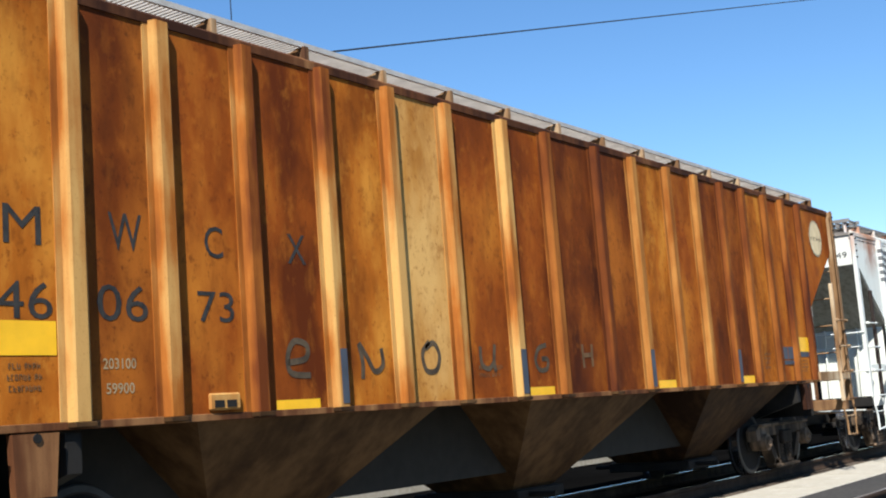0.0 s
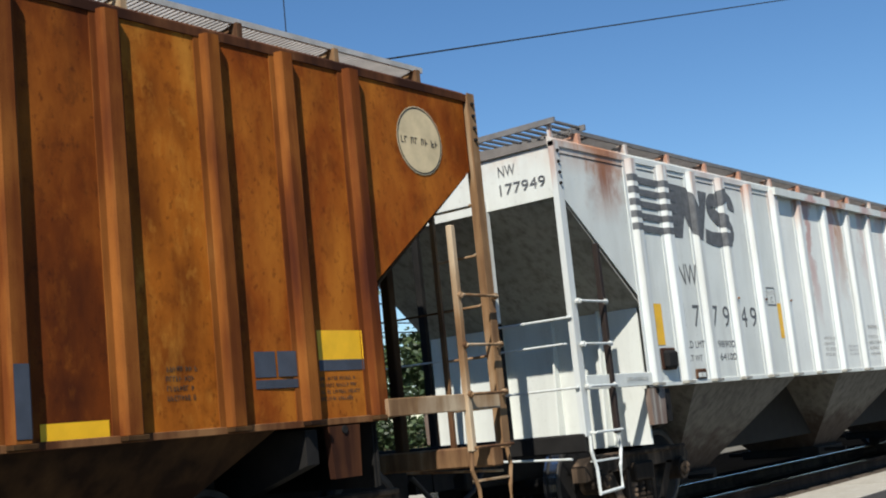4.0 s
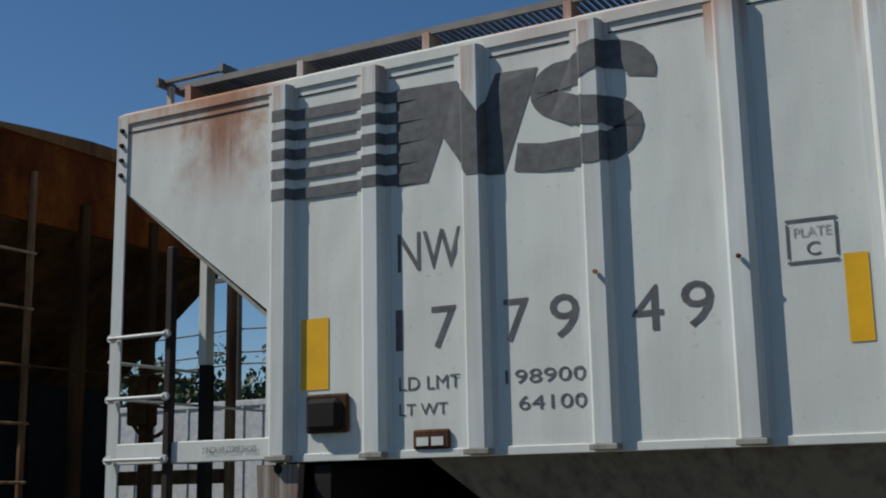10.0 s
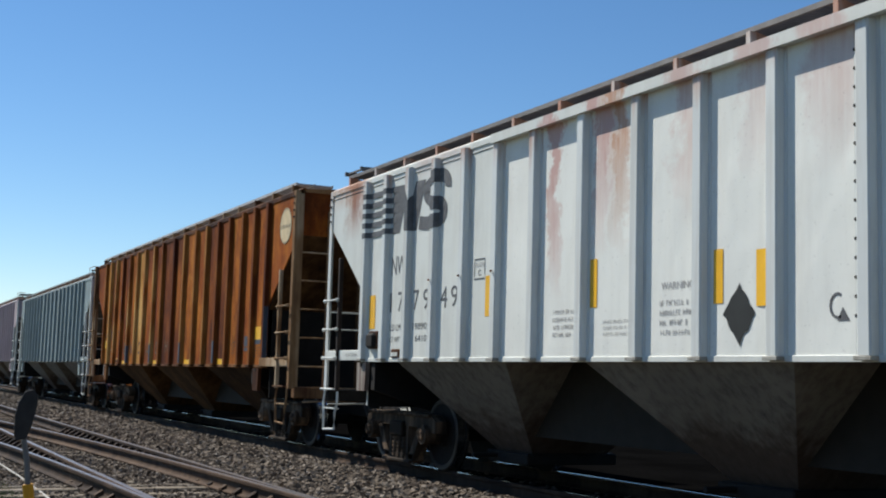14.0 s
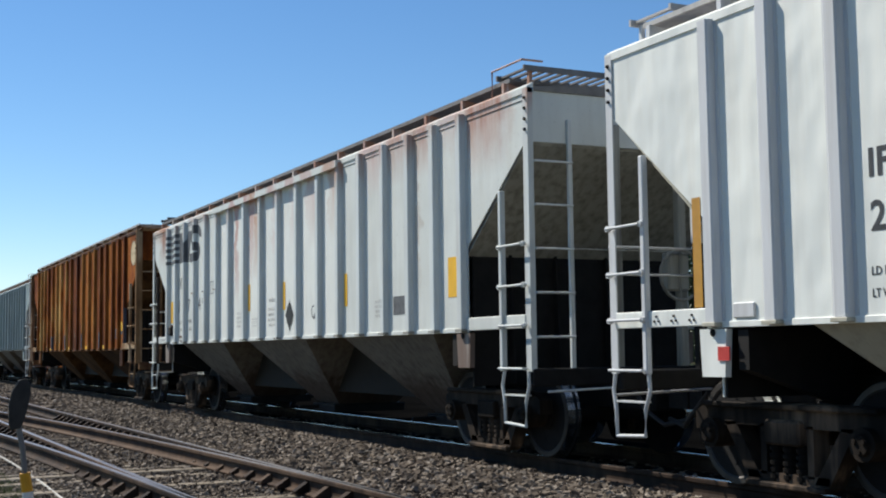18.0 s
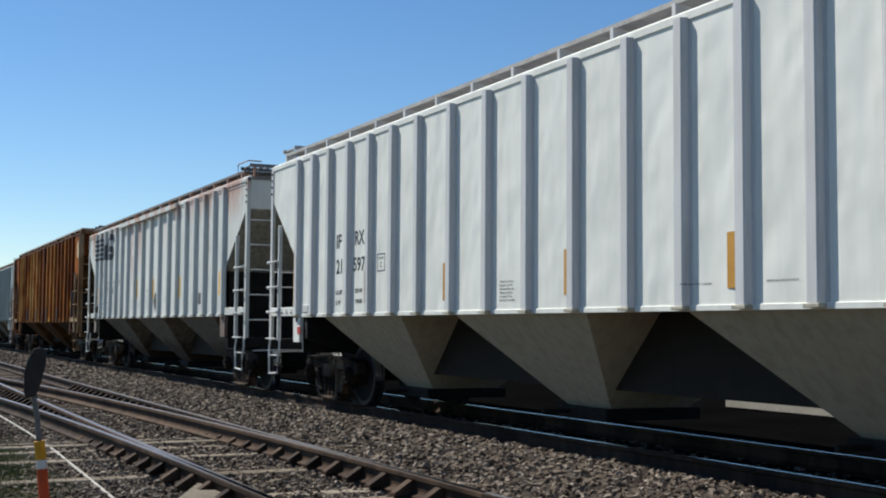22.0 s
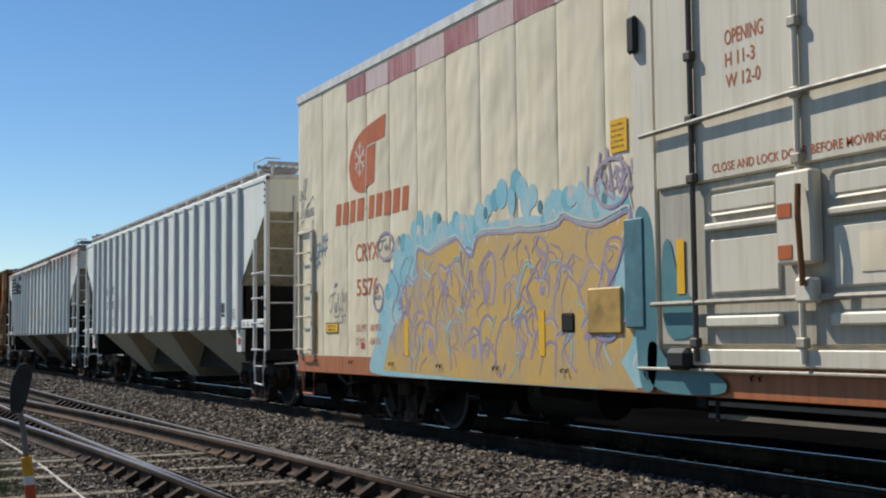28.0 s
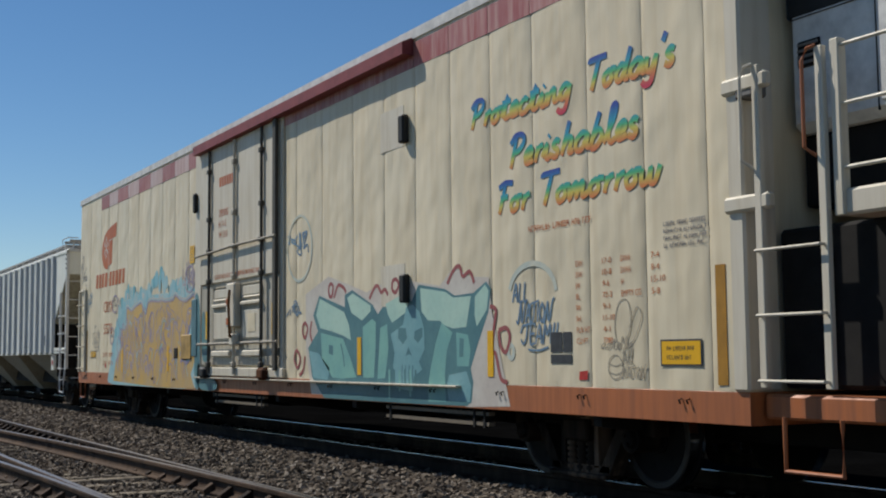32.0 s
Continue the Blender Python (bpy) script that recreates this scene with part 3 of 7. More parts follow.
        box(bm, e * (hx - 0.55) + 0.28, e * (hx - 0.55) + 0.31, -1.4, 1.4, ze + 0.24, ze + 0.30)
        part("end_walkway", bm, board_m, car)
        for y in (-1.3, 0.0, 1.3):
            part("walkway_post", box(B(), e * (hx - 0.3) - 0.02, e * (hx - 0.3) + 0.02, y - 0.02, y + 0.02, ze + 0.02, ze + 0.25), lad_m, car)
        if e < 0:
            continue
        x0, x1 = e * (hx - 0.85), e * (hx - 0.2)
        part("roof_handrail", pipe(B(), [(x0, -1.45, ze + 0.05), (x0, -1.45, ze + 0.34), (x1, -1.45, ze + 0.34), (x1, -1.2, ze + 0.34)], 0.012), lad_m, car)
    # ends
    zr = corner_z - slope * (hx - 0.1 - abs(first))
    for e in (-1, 1):
        xe = e * (hx - 0.06)
        # the rusted car's ends take darker rust to paint in the sunless side
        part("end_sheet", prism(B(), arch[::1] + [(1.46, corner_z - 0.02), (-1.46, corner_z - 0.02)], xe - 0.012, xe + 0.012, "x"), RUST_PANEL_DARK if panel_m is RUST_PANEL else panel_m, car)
        run = hx - 0.06 - abs(first) - 0.05
        q = [(xe, corner_z), (xe - e * run, zr), (xe - e * run, zr - 0.03), (xe - e * 0.03, corner_z - 0.05)]
        part("slope_sheet", prism(B(), q, -1.48, 1.48), under_m, car)
        xb = e * (abs(first) + 0.05)
        zb = zr - 0.01
        # body paint at the sunlit end; black at the other paints the cavity's shade
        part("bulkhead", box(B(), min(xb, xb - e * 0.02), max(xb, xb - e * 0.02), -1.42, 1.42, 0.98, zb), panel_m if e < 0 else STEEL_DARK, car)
        xi = xb - e * 0.026
        # added backing plate, black so that the inside reads as shaded
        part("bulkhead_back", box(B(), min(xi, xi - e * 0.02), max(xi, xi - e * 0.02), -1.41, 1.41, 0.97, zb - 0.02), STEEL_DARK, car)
        for y in (-0.95, -0.35, 0.35, 0.95):
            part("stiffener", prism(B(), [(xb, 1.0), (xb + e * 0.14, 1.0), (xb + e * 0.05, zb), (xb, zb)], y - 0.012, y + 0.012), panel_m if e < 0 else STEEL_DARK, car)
        for s in (-1, 1):
            part("corner_post", prism(B(), [(e * hx, s * po), (e * (hx - 0.10), s * po), (e * (hx - 0.10), s * (po - 0.014)), (e * (hx - 0.014), s * (po - 0.014)), (e * (hx - 0.014), s * 1.45), (e * hx, s * 1.45)], 1.15, ze, "z"), lad_m, car)
            part("sill_extension", box(B(), min(e * (hx - 0.1), e * abs(first)), max(e * (hx - 0.1), e * abs(first)), s * (po - 0.01) - 0.02, s * (po - 0.01) + 0.02, zs - 0.01, zs + 0.13, 0.006), RUST_LADDER if panel_m is RUST_PANEL else panel_m, car)
            if e > 0:
                part("end_post", box(B(), xe - 0.05, xe + 0.05, s * 0.42 - 0.05, s * 0.42 + 0.05, 1.1, corner_z + 0.22, 0.01), under_m, car)
            for k in range(4):
                part("rivet", disc(B(), (e * (hx - 0.05), s * (po + 0.008), ze - 0.10 - 0.11 * k), 0.02, 0.014, 0.012, "y", 8), STEEL_DARK, car)
            part("jacking_pad", prism(B(), [(e * 6.71, zs - 0.04), (e * 7.04, zs - 0.04), (e * 7.02, zs - 0.42), (e * 6.74, zs - 0.42)], s * 1.5 - 0.03, s * 1.5 + 0.03), PEELING if panel_m is GREY_PAINT else RUST_DARK if panel_m is RUST_PANEL else panel_m, car)
            part("pad_bolt", disc(B(), (e * 6.87, s * 1.5, zs - 0.07), 0.03, 0.03, 0.04, "y", 10), STEEL_DARK, car)
            part("bolster_web", prism(B(), [(s * 1.48, zs - 0.05), (s * 1.48, 1.2), (s * 0.4, 0.86), (s * 0.4, zs - 0.05)], e * 6.57 - 0.06, e * 6.57 + 0.06, "x"), STEEL_DARK, car)
        part("end_sill", box(B(), xe - 0.08, xe + 0.08, -1.5, 1.5, 1.0, 1.18, 0.015), RUST_LADDER if panel_m is RUST_PANEL else STEEL_DARK, car)
        part("draft_sill", box(B(), min(e * (abs(first) - 1.2), e * (hx + 0.25)), max(e * (abs(first) - 1.2), e * (hx + 0.25)), -0.2, 0.2, 0.72, 1.12, 0.02), STEEL_DARK, car)
        part("coupler", box(B(), min(e * (hx + 0.2), e * (hx + 0.72)), max(e * (hx + 0.2), e * (hx + 0.72)), -0.09, 0.09, 0.86, 1.0, 0.03), STEEL_DARK, car)
        part("coupler_head", prism(B(), [(e * (hx + 0.62), -0.2), (e * (hx + 0.98), -0.16), (e * (hx + 0.98), 0.02), (e * (hx + 0.86), 0.18), (e * (hx + 0.62), 0.18)], 0.76, 1.08, "z"), STEEL_DARK, car)
        part("air_hose", pipe(B(), [(e * (hx + 0.1), -0.35, 0.95), (e * (hx + 0.35), -0.36, 0.72), (e * (hx + 0.55), -0.3, 0.6), (e * (hx + 0.85), -0.25, 0.66)], 0.025), BLACK_RUBBER, car)
        part("cut_lever", pipe(B(), [(e * (hx + 0.12), -1.4, 0.95), (e * (hx + 0.12), -0.3, 0.98), (e * (hx + 0.3), -0.1, 1.08)], 0.012), lad_m, car)
        # side and end ladders, stirrup step
        xa, xl = e * (hx - 0.06), e * (hx - 0.56)
        part("stile", box(B(), xl - 0.03, xl + 0.03, -po - 0.04, -po + 0.02, 1.15, 3.05, 0.008), DARK_RAIL if narrow and e < 0 else lad_m, car)
        for z in (1.62, 2.03, 2.45):
            for x in (xa, xl):
                part("rung_bolt", disc(B(), (x, -po - 0.045, z), 0.028, 0.028, 0.02, "y", 8), lad_m, car)
        for z in (1.18, 1.62, 2.03, 2.45, 2.85)[:4]:
            part("rung", pipe(B(), [(xa, -po - 0.01, z), (xa, -po - 0.07, z), (xl, -po - 0.07, z), (xl, -po - 0.01, z)], 0.013), lad_m, car)
        if e > 0:
            wheel = B()
            pipe(wheel, [(xe + 0.16, 0.30 + 0.27 * math.cos(k * math.tau / 20), 2.15 + 0.27 * math.sin(k * math.tau / 20)) for k in range(21)], 0.018, 6)
            for k in range(4):
                pipe(wheel, [(xe + 0.14, 0.30, 2.15), (xe + 0.16, 0.30 + 0.27 * math.cos(k * 1.571), 2.15 + 0.27 * math.sin(k * 1.571))], 0.012, 6)
            part("hand_brake_wheel", wheel, under_m, car, "steel hand brake wheel")
            part("brake_housing", box(B(), xe, xe + 0.13, 0.16, 0.44, 1.98, 2.4, 0.02), under_m, car)
            part("stile", box(B(), xe + 0.01, xe + 0.05, -1.025, -0.975, 1.15, ze - 0.3, 0.005), lad_m, car)
            for z in (1.5, 1.95, 2.4, 2.85, 3.3):
                part("rung", pipe(B(), [(xe + 0.02, -1.45, z), (xe + 0.09, -1.45, z), (xe + 0.09, -1.0, z), (xe + 0.02, -1.0, z)], 0.012), lad_m, car)
        else:
            part("hanging_post", box(B(), xe - 0.05, xe + 0.03, -0.6, -0.5, 2.35, corner_z + 0.1, 0.008), lad_m, car)
            # lower run of the same post and its neighbour, black for the shade there
            part("end_post", box(B(), xe - 0.04, xe + 0.04, -0.6, -0.5, 1.1, 2.35, 0.008), STEEL_DARK, car)
            for y in (0.4,):
                part("end_post", box(B(), xe - 0.03, xe + 0.04, y - 0.04, y + 0.04, 1.1, corner_z, 0.008), STEEL_DARK, car)
            for z in (1.62, 2.3):
                part("grab_bar", pipe(B(), [(xe, -1.5, z), (xe - 0.08, -1.5, z), (xe - 0.08, -0.55, z), (xe, -0.55, z)], 0.012), lad_m, car)
        za, ya = (2.40, -1.0) if e > 0 else (2.05, -1.4)
        part("end_grab_bar", pipe(B(), [(xe + e * 0.05, ya, za), (xe + e * 0.10, ya, za), (xe + e * 0.10, -ya, za), (xe + e * 0.05, -ya, za)], 0.010), under_m if e > 0 else lad_m, car)
        part("stirrup_step", pipe(B(), [(xl, -po, 1.15), (xl - e * 0.03, -po - 0.01, 1.0), (xl + e * 0.03, -po - 0.02, 0.84), (xl + e * 0.04, -po - 0.02, 0.62), (xa - e * 0.04, -po - 0.02, 0.60), (xa - e * 0.03, -po - 0.02, 0.84), (xa + e * 0.02, -po - 0.01, 1.0), (xa, -po, 1.15)], 0.018), lad_m, car)
        part("step_tread", box(B(), min(xl, xa) + 0.04, max(xl, xa) - 0.04, -po - 0.03, -po + 0.05, 0.90, 0.915), lad_m, car)
    # hoppers
    for c in (-4.4 + shift, 0.05 + shift, 4.5 + shift):
        bm = B()
        top = [(c - 1.45, -1.47), (c + 1.45, -1.47), (c + 1.45, 1.47), (c - 1.45, 1.47)]
        low = [(c - 0.42, -0.50), (c + 0.42, -0.50), (c + 0.42, 0.50), (c - 0.42, 0.50)]
        a = [bm.verts.new((x, y, zs - 0.01)) for x, y in top]
        b = [bm.verts.new((x, y, 0.52)) for x, y in low]
        for k in range(4):
            bm.faces.new((a[k], a[(k + 1) % 4], b[(k + 1) % 4], b[k]))
        bm.faces.new(a[::-1])
        bm.faces.new(b)
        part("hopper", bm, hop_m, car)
        part("outlet_gate", box(B(), c - 0.5, c + 0.5, -0.62, 0.62, 0.40, 0.53, 0.015), STEEL_DARK, car)
        part("gate_shaft", pipe(B(), [(c - 0.25, -0.95, 0.47), (c - 0.25, 0.95, 0.47)], 0.03), STEEL_DARK, car)
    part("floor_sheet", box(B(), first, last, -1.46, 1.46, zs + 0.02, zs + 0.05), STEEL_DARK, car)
    # added block behind the hoppers; its dark colour gives the shade there
    part("inner_slope_sheet", box(B(), first + 0.9, last - 0.9, -0.60, 0.60, 0.74, zs + 0.01), INFILL_SHADE, car)
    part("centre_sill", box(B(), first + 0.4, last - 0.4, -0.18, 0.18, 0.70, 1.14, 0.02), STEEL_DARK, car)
    part("train_line", pipe(B(), [(first, -0.45, 0.9), (last, -0.45, 0.9)], 0.022), STEEL_DARK, car)
    for e in (-1, 1):
        truck(car, e * truck_x)
    for x0, x1 in skirt:
        part("eave_flange", prism(B(), [(-1.50, ze - 0.09), (-1.60, ze - 0.10), (-1.60, ze + 0.0), (-1.50, ze + 0.012)], x0, x1, "x"), frame_m, car, "rusty projecting eave flange")
    if skirt:
        for a, b in zip(ribs, ribs[1:]):
            if not skirt[0][0] - 0.1 < (a + b) / 2 < skirt[0][1] + 0.1:
                part("panel_seam", box(B(), a + 0.1, b - 0.07, yn - 0.006, yn, ze - 0.115, ze - 0.108), STEEL_DARK, car)
        for e in (-1, 1):
            part("panel_seam", box(B(), min(e * (hx - 0.1), e * (abs(first) + 0.1)), max(e * (hx - 0.1), e * (abs(first) + 0.1)), yn - 0.006, yn, ze - 0.12, ze - 0.113), STEEL_DARK, car)
        for x in ribs[3:6]:
            part("rib_bolt", disc(B(), (x + 0.0, yn - 0.09, 2.55), 0.013, 0.013, 0.010, "y", 8), RUST_DARK, car)
    for x, w, z, h in tape:
        plate("reflective_tape", x, x + w, z, z + h, yn - 0.003, YELLOW, car, "yellow reflective tape")
    return car


R18 = [-6.86, -6.16, -5.45, -4.68, -3.88, -3.09, -2.29, -1.36, -0.45, 0.45, 1.36, 2.29, 3.09, 3.88, 4.68, 5.45, 6.16, 6.86]
RUSTED_RIBS = [x - 3.83 for x in (-3.47, -2.72, -1.95, -1.12, -0.22, 0.65, 1.52, 2.5, 3.35, 4.45, 5.36, 6.32, 7.16, 8.02, 8.80, 9.66, 10.38, 11.12)]
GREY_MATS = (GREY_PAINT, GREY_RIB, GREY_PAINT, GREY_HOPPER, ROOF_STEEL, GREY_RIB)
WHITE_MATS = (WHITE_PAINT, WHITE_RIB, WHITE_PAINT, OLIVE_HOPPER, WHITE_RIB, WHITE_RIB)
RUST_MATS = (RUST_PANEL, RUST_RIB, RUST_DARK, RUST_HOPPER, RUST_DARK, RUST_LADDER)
TEAL_MATS = (TEAL_PAINT, TEAL_PAINT, TEAL_PAINT, GREY_HOPPER, TEAL_PAINT, GREY_RIB)
PINK_MATS = (PINK_PAINT, PINK_PAINT, PINK_PAINT, GREY_HOPPER, ROOF_STEEL, GREY_RIB)

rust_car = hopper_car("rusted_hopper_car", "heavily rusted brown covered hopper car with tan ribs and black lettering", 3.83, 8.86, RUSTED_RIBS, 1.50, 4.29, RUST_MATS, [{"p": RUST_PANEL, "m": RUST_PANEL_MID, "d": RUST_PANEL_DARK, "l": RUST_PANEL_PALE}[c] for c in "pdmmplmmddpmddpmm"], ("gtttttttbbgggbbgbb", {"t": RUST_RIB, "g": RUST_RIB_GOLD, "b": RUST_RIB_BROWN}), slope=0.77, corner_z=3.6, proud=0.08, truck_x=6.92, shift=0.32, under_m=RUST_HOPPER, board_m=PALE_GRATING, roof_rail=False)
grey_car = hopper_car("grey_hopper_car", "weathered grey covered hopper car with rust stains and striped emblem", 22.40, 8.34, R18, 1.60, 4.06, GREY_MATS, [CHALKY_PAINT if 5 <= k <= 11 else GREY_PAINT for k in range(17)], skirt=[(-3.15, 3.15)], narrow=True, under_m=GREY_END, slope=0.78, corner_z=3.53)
white_car = hopper_car("light_grey_hopper_car", "clean light grey covered hopper car with dented sides and black lettering", 40.49, 8.33, R18, 1.56, 4.05, WHITE_MATS, under_m=WHITE_END, board_m=PALE_GRATING)
teal_car = hopper_car("grey_green_hopper_car", "dull grey-green covered hopper car far along the train", -14.2, 8.2, R18, 1.58, 4.06, TEAL_MATS)
pink_car = hopper_car("mauve_hopper_car", "faded mauve covered hopper car far along the train", -32.2, 8.2, R18, 1.58, 4.2, PINK_MATS)
CARS = [(rust_car, 3.83), (grey_car, 22.40), (white_car, 40.49), (teal_car, -14.2), (pink_car, -32.2)]
# ---- the refrigerator car ----
reefer = thing("refrigerator_car", "cream refrigerator car with orange sill, plug door and graffiti", "refrigerator car", (61.5, YC, 0), "freight cars of the train")
SIDE = -1.56
WHITE_ROOF = plain("white_roof_edge", (0.70, 0.69, 0.66), 0.5)
part("body", box(B(), -10.93, 10.93, SIDE + 0.02, -SIDE, 1.10, 4.96, 0.02), CREAM, reefer)
part("roof", prism(B(), [(SIDE - 0.02, 4.94), (SIDE - 0.02, 5.055), (-0.8, 5.12), (0, 5.15), (0.8, 5.12), (-SIDE + 0.02, 5.055), (-SIDE + 0.02, 4.94)], -10.97, 10.97, "x"), WHITE_ROOF, reefer)
SEAMS = [-10.95, -9.89, -8.94, -8.24, -7.5, -6.67, -5.87, -5.04, -4.24, -3.44, -2.62, -2.16]
SEAMS_B = [1.845, 2.27, 3.15, 4.11, 4.98, 5.76, 6.56, 7.37, 8.14, 9.01, 9.79, 10.55, 10.95]


def bowed_panel(a, b, z0, z1):
    """A side sheet with rolled edges that sink into the seams."""
    bm = B()
    xs = [a + 0.003, a + 0.02, a + 0.08, (a + b) / 2, b - 0.08, b - 0.02, b - 0.003]
    ds = [0.006, 0.001, -0.002, -0.005, -0.002, 0.001, 0.006]
    lo = [bm.verts.new((x, SIDE + d, z0)) for x, d in zip(xs, ds)]
    hi = [bm.verts.new((x, SIDE + d, z1)) for x, d in zip(xs, ds)]
    for k in range(len(xs) - 1):
        bm.faces.new((lo[k], lo[k + 1], hi[k + 1], hi[k]))
    for f in bm.faces:
        f.smooth = True
    return bm


for seams in (SEAMS, SEAMS_B):
    for a, b in zip(seams, seams[1:]):
        part("side_panel", bowed_panel(a, b, 1.115, 4.95), CREAM, reefer)
part("sill", box(B(), -10.95, 10.95, SIDE - 0.005, -SIDE + 0.005, 0.87, 1.115, 0.004), ORANGE_SILL, reefer)
for k in range(16):
    for d in (0, 0.09):
        part("lashing_hook", pipe(B(), [(-10.2 + k * 1.36 + d, SIDE - 0.008, 1.05), (-10.212 + k * 1.36 + d, SIDE - 0.03, 1.04), (-10.2 + k * 1.36 + d, SIDE - 0.026, 1.012)], 0.009, 6), STEEL_DARK, reefer)
PATCHY = old_paint("flaking_maroon_stripe", (0.34, 0.07, 0.065), (0.58, 0.42, 0.38), vary=0.2, dents=0.1)
PALE_STRIPE = old_paint("faded_stripe", (0.60, 0.47, 0.44), (0.46, 0.26, 0.23), vary=0.2, dents=0.1)
stripe = SEAMS[2:] + [-1.75]
for k, (a, b) in enumerate(zip(stripe, stripe[1:])):
    part("stripe", box(B(), a, b - 0.01, SIDE - 0.0075, SIDE - 0.003, 4.62, 4.90), (PATCHY, PALE_STRIPE)[k % 2], reefer, "flaking maroon stripe")
for k, (a, b) in enumerate(zip([1.75] + SEAMS_B, SEAMS_B)):
    part("stripe", box(B(), a, b - 0.01, SIDE - 0.0075, SIDE - 0.003, 4.62, 4.90), PATCHY, reefer, "flaking maroon stripe")
HATCH_PAINT = plain("gold_sprayed_hatch", (0.50, 0.31, 0.09), 0.5, 0.0, 0.25, 4)
BOARD_PAINT = plain("teal_sprayed_board", (0.09, 0.20, 0.235), 0.5, 0.0, 0.2, 4)
LOWER_DOOR = old_paint("grimy_lower_door_paint", (0.50, 0.46, 0.37), (0.30, 0.25, 0.18), vary=0.1, dents=0.3)
DIRTY_TRIM = old_paint("dirty_cream_rods", (0.46, 0.41, 0.32), (0.22, 0.17, 0.11), vary=0.2, dents=0.1)
ROD = plain("grimy_lock_rod", (0.085, 0.075, 0.06), 0.6)
BOARD_WOOD = plain("weathered_step_board", (0.20, 0.165, 0.12), 0.8)
# plug door
DY = SIDE - 0.05
door = part("plug_door", box(B(), -1.80, 1.70, DY, SIDE + 0.02, 2.58, 4.76, 0.015), CREAM_TRIM, reefer, "cream plug door")
part("door_lower", box(B(), -1.80, 1.70, DY + 0.03, SIDE + 0.02, 1.28, 2.58, 0.01), LOWER_DOOR, reefer)
part("door_post", box(B(), -2.16, -1.84, SIDE - 0.03, SIDE + 0.02, 1.12, 4.95, 0.01), CREAM_TRIM, reefer)
part("door_post", box(B(), 1.72, 1.84, SIDE - 0.03, SIDE + 0.02, 1.12, 4.95, 0.01), CREAM_TRIM, reefer)
# the shadow line along the door's edge is put into this dark colour
part("door_edge", box(B(), 1.60, 1.72, DY - 0.05, DY, 1.22, 4.76, 0.01), ROD, reefer, "door edge guide, coloured dark as the shadow line there")
part("header_track", prism(B(), [(DY - 0.10, 4.76), (DY - 0.10, 4.90), (SIDE, 4.97), (SIDE, 4.76)], -1.95, 5.75, "x"), MAROON, reefer, "maroon door header track")
part("lower_track", box(B(), -2.1, 6.75, SIDE - 0.07, SIDE, 1.07, 1.095, 0.006), DIRTY_TRIM, reefer, "door roller track")
part("door_threshold", box(B(), -1.5, 1.9, SIDE - 0.06, SIDE, 1.12, 1.25, 0.01), CREAM_TRIM, reefer)
for k, x in enumerate((-1.27, -0.06, 1.12)):
    part("lock_rod", pipe(B(), [(x, DY - 0.03, 1.15), (x, DY - 0.03, 4.74)], 0.024), ROD if k != 1 else CREAM_TRIM, reefer, "vertical lock rod")
    for z in (1.30, 2.62, 3.10, 3.62, 4.40):
        part("rod_bracket", box(B(), x - 0.05, x + 0.05, DY - 0.065, DY, z - 0.04, z + 0.04, 0.012), DIRTY_TRIM if k == 1 else ROD, reefer)
part("cross_rod", pipe(B(), [(-1.95, DY - 0.045, 3.06), (-0.06, DY - 0.055, 3.10), (1.72, DY - 0.045, 3.10)], 0.022), DIRTY_TRIM, reefer)
part("cross_rod", pipe(B(), [(-1.85, DY - 0.03, 1.62), (1.75, DY - 0.03, 1.62)], 0.022), DIRTY_TRIM, reefer)
for z, h in ((1.42, 0.09), (2.18, 0.06)):
    for a, b in ((-1.15, -0.3), (0.2, 1.05)):
        part("door_bar", box(B(), a, b, DY - 0.03, DY + 0.03, z, z + h, 0.015), CREAM_TRIM, reefer)
for a, b in ((-1.12, -0.32), (0.22, 1.02)):
    part("door_pressing", box(B(), a, b, DY + 0.005, DY + 0.035, 1.68, 2.12, 0.02), CREAM_TRIM, reefer)
    part("door_pressing", box(B(), a, b, DY + 0.005, DY + 0.035, 2.30, 2.50, 0.04), CREAM_TRIM, reefer)
part("lock_housing", box(B(), -0.25, 0.12, DY - 0.09, DY + 0.03, 1.86, 2.53, 0.02), CREAM_TRIM, reefer, "cream lock housing")
part("lock_lever", pipe(B(), [(0.04, DY - 0.13, 2.42), (0.05, DY - 0.15, 2.2), (0.06, DY - 0.13, 1.7)], 0.022), RUST_DARK, reefer, "rusty lock lever")
part("operating_box", box(B(), -0.06, 0.12, DY - 0.11, DY, 1.58, 1.76, 0.02), CREAM_TRIM, reefer)
for a, c in ((-0.22, 2.2), (-0.22, 1.9)):
    plate("caution_label", a, a + 0.14, c, c + 0.1, DY - 0.092, ORANGE_MARK, reefer, "orange caution label")
part("wheel_carrier", box(B(), -1.62, -1.34, SIDE - 0.14, SIDE, 1.08, 1.26, 0.04), BLACK_RUBBER, reefer)
part("wheel_carrier", box(B(), 1.05, 1.35, SIDE - 0.14, SIDE, 1.08, 1.26, 0.04), RUST_DARK, reefer)
for a, c in ((-1.56, 1.70), (1.42, 1.72)):
    plate("reflective_tape", a, a + 0.1, c, c + 0.45, SIDE - 0.03, YELLOW, reefer, "yellow reflective tape")
part("rubber_bumper", box(B(), -2.14, -2.02, SIDE - 0.09, SIDE - 0.03, 3.82, 4.15, 0.02), BLACK_RUBBER, reefer)
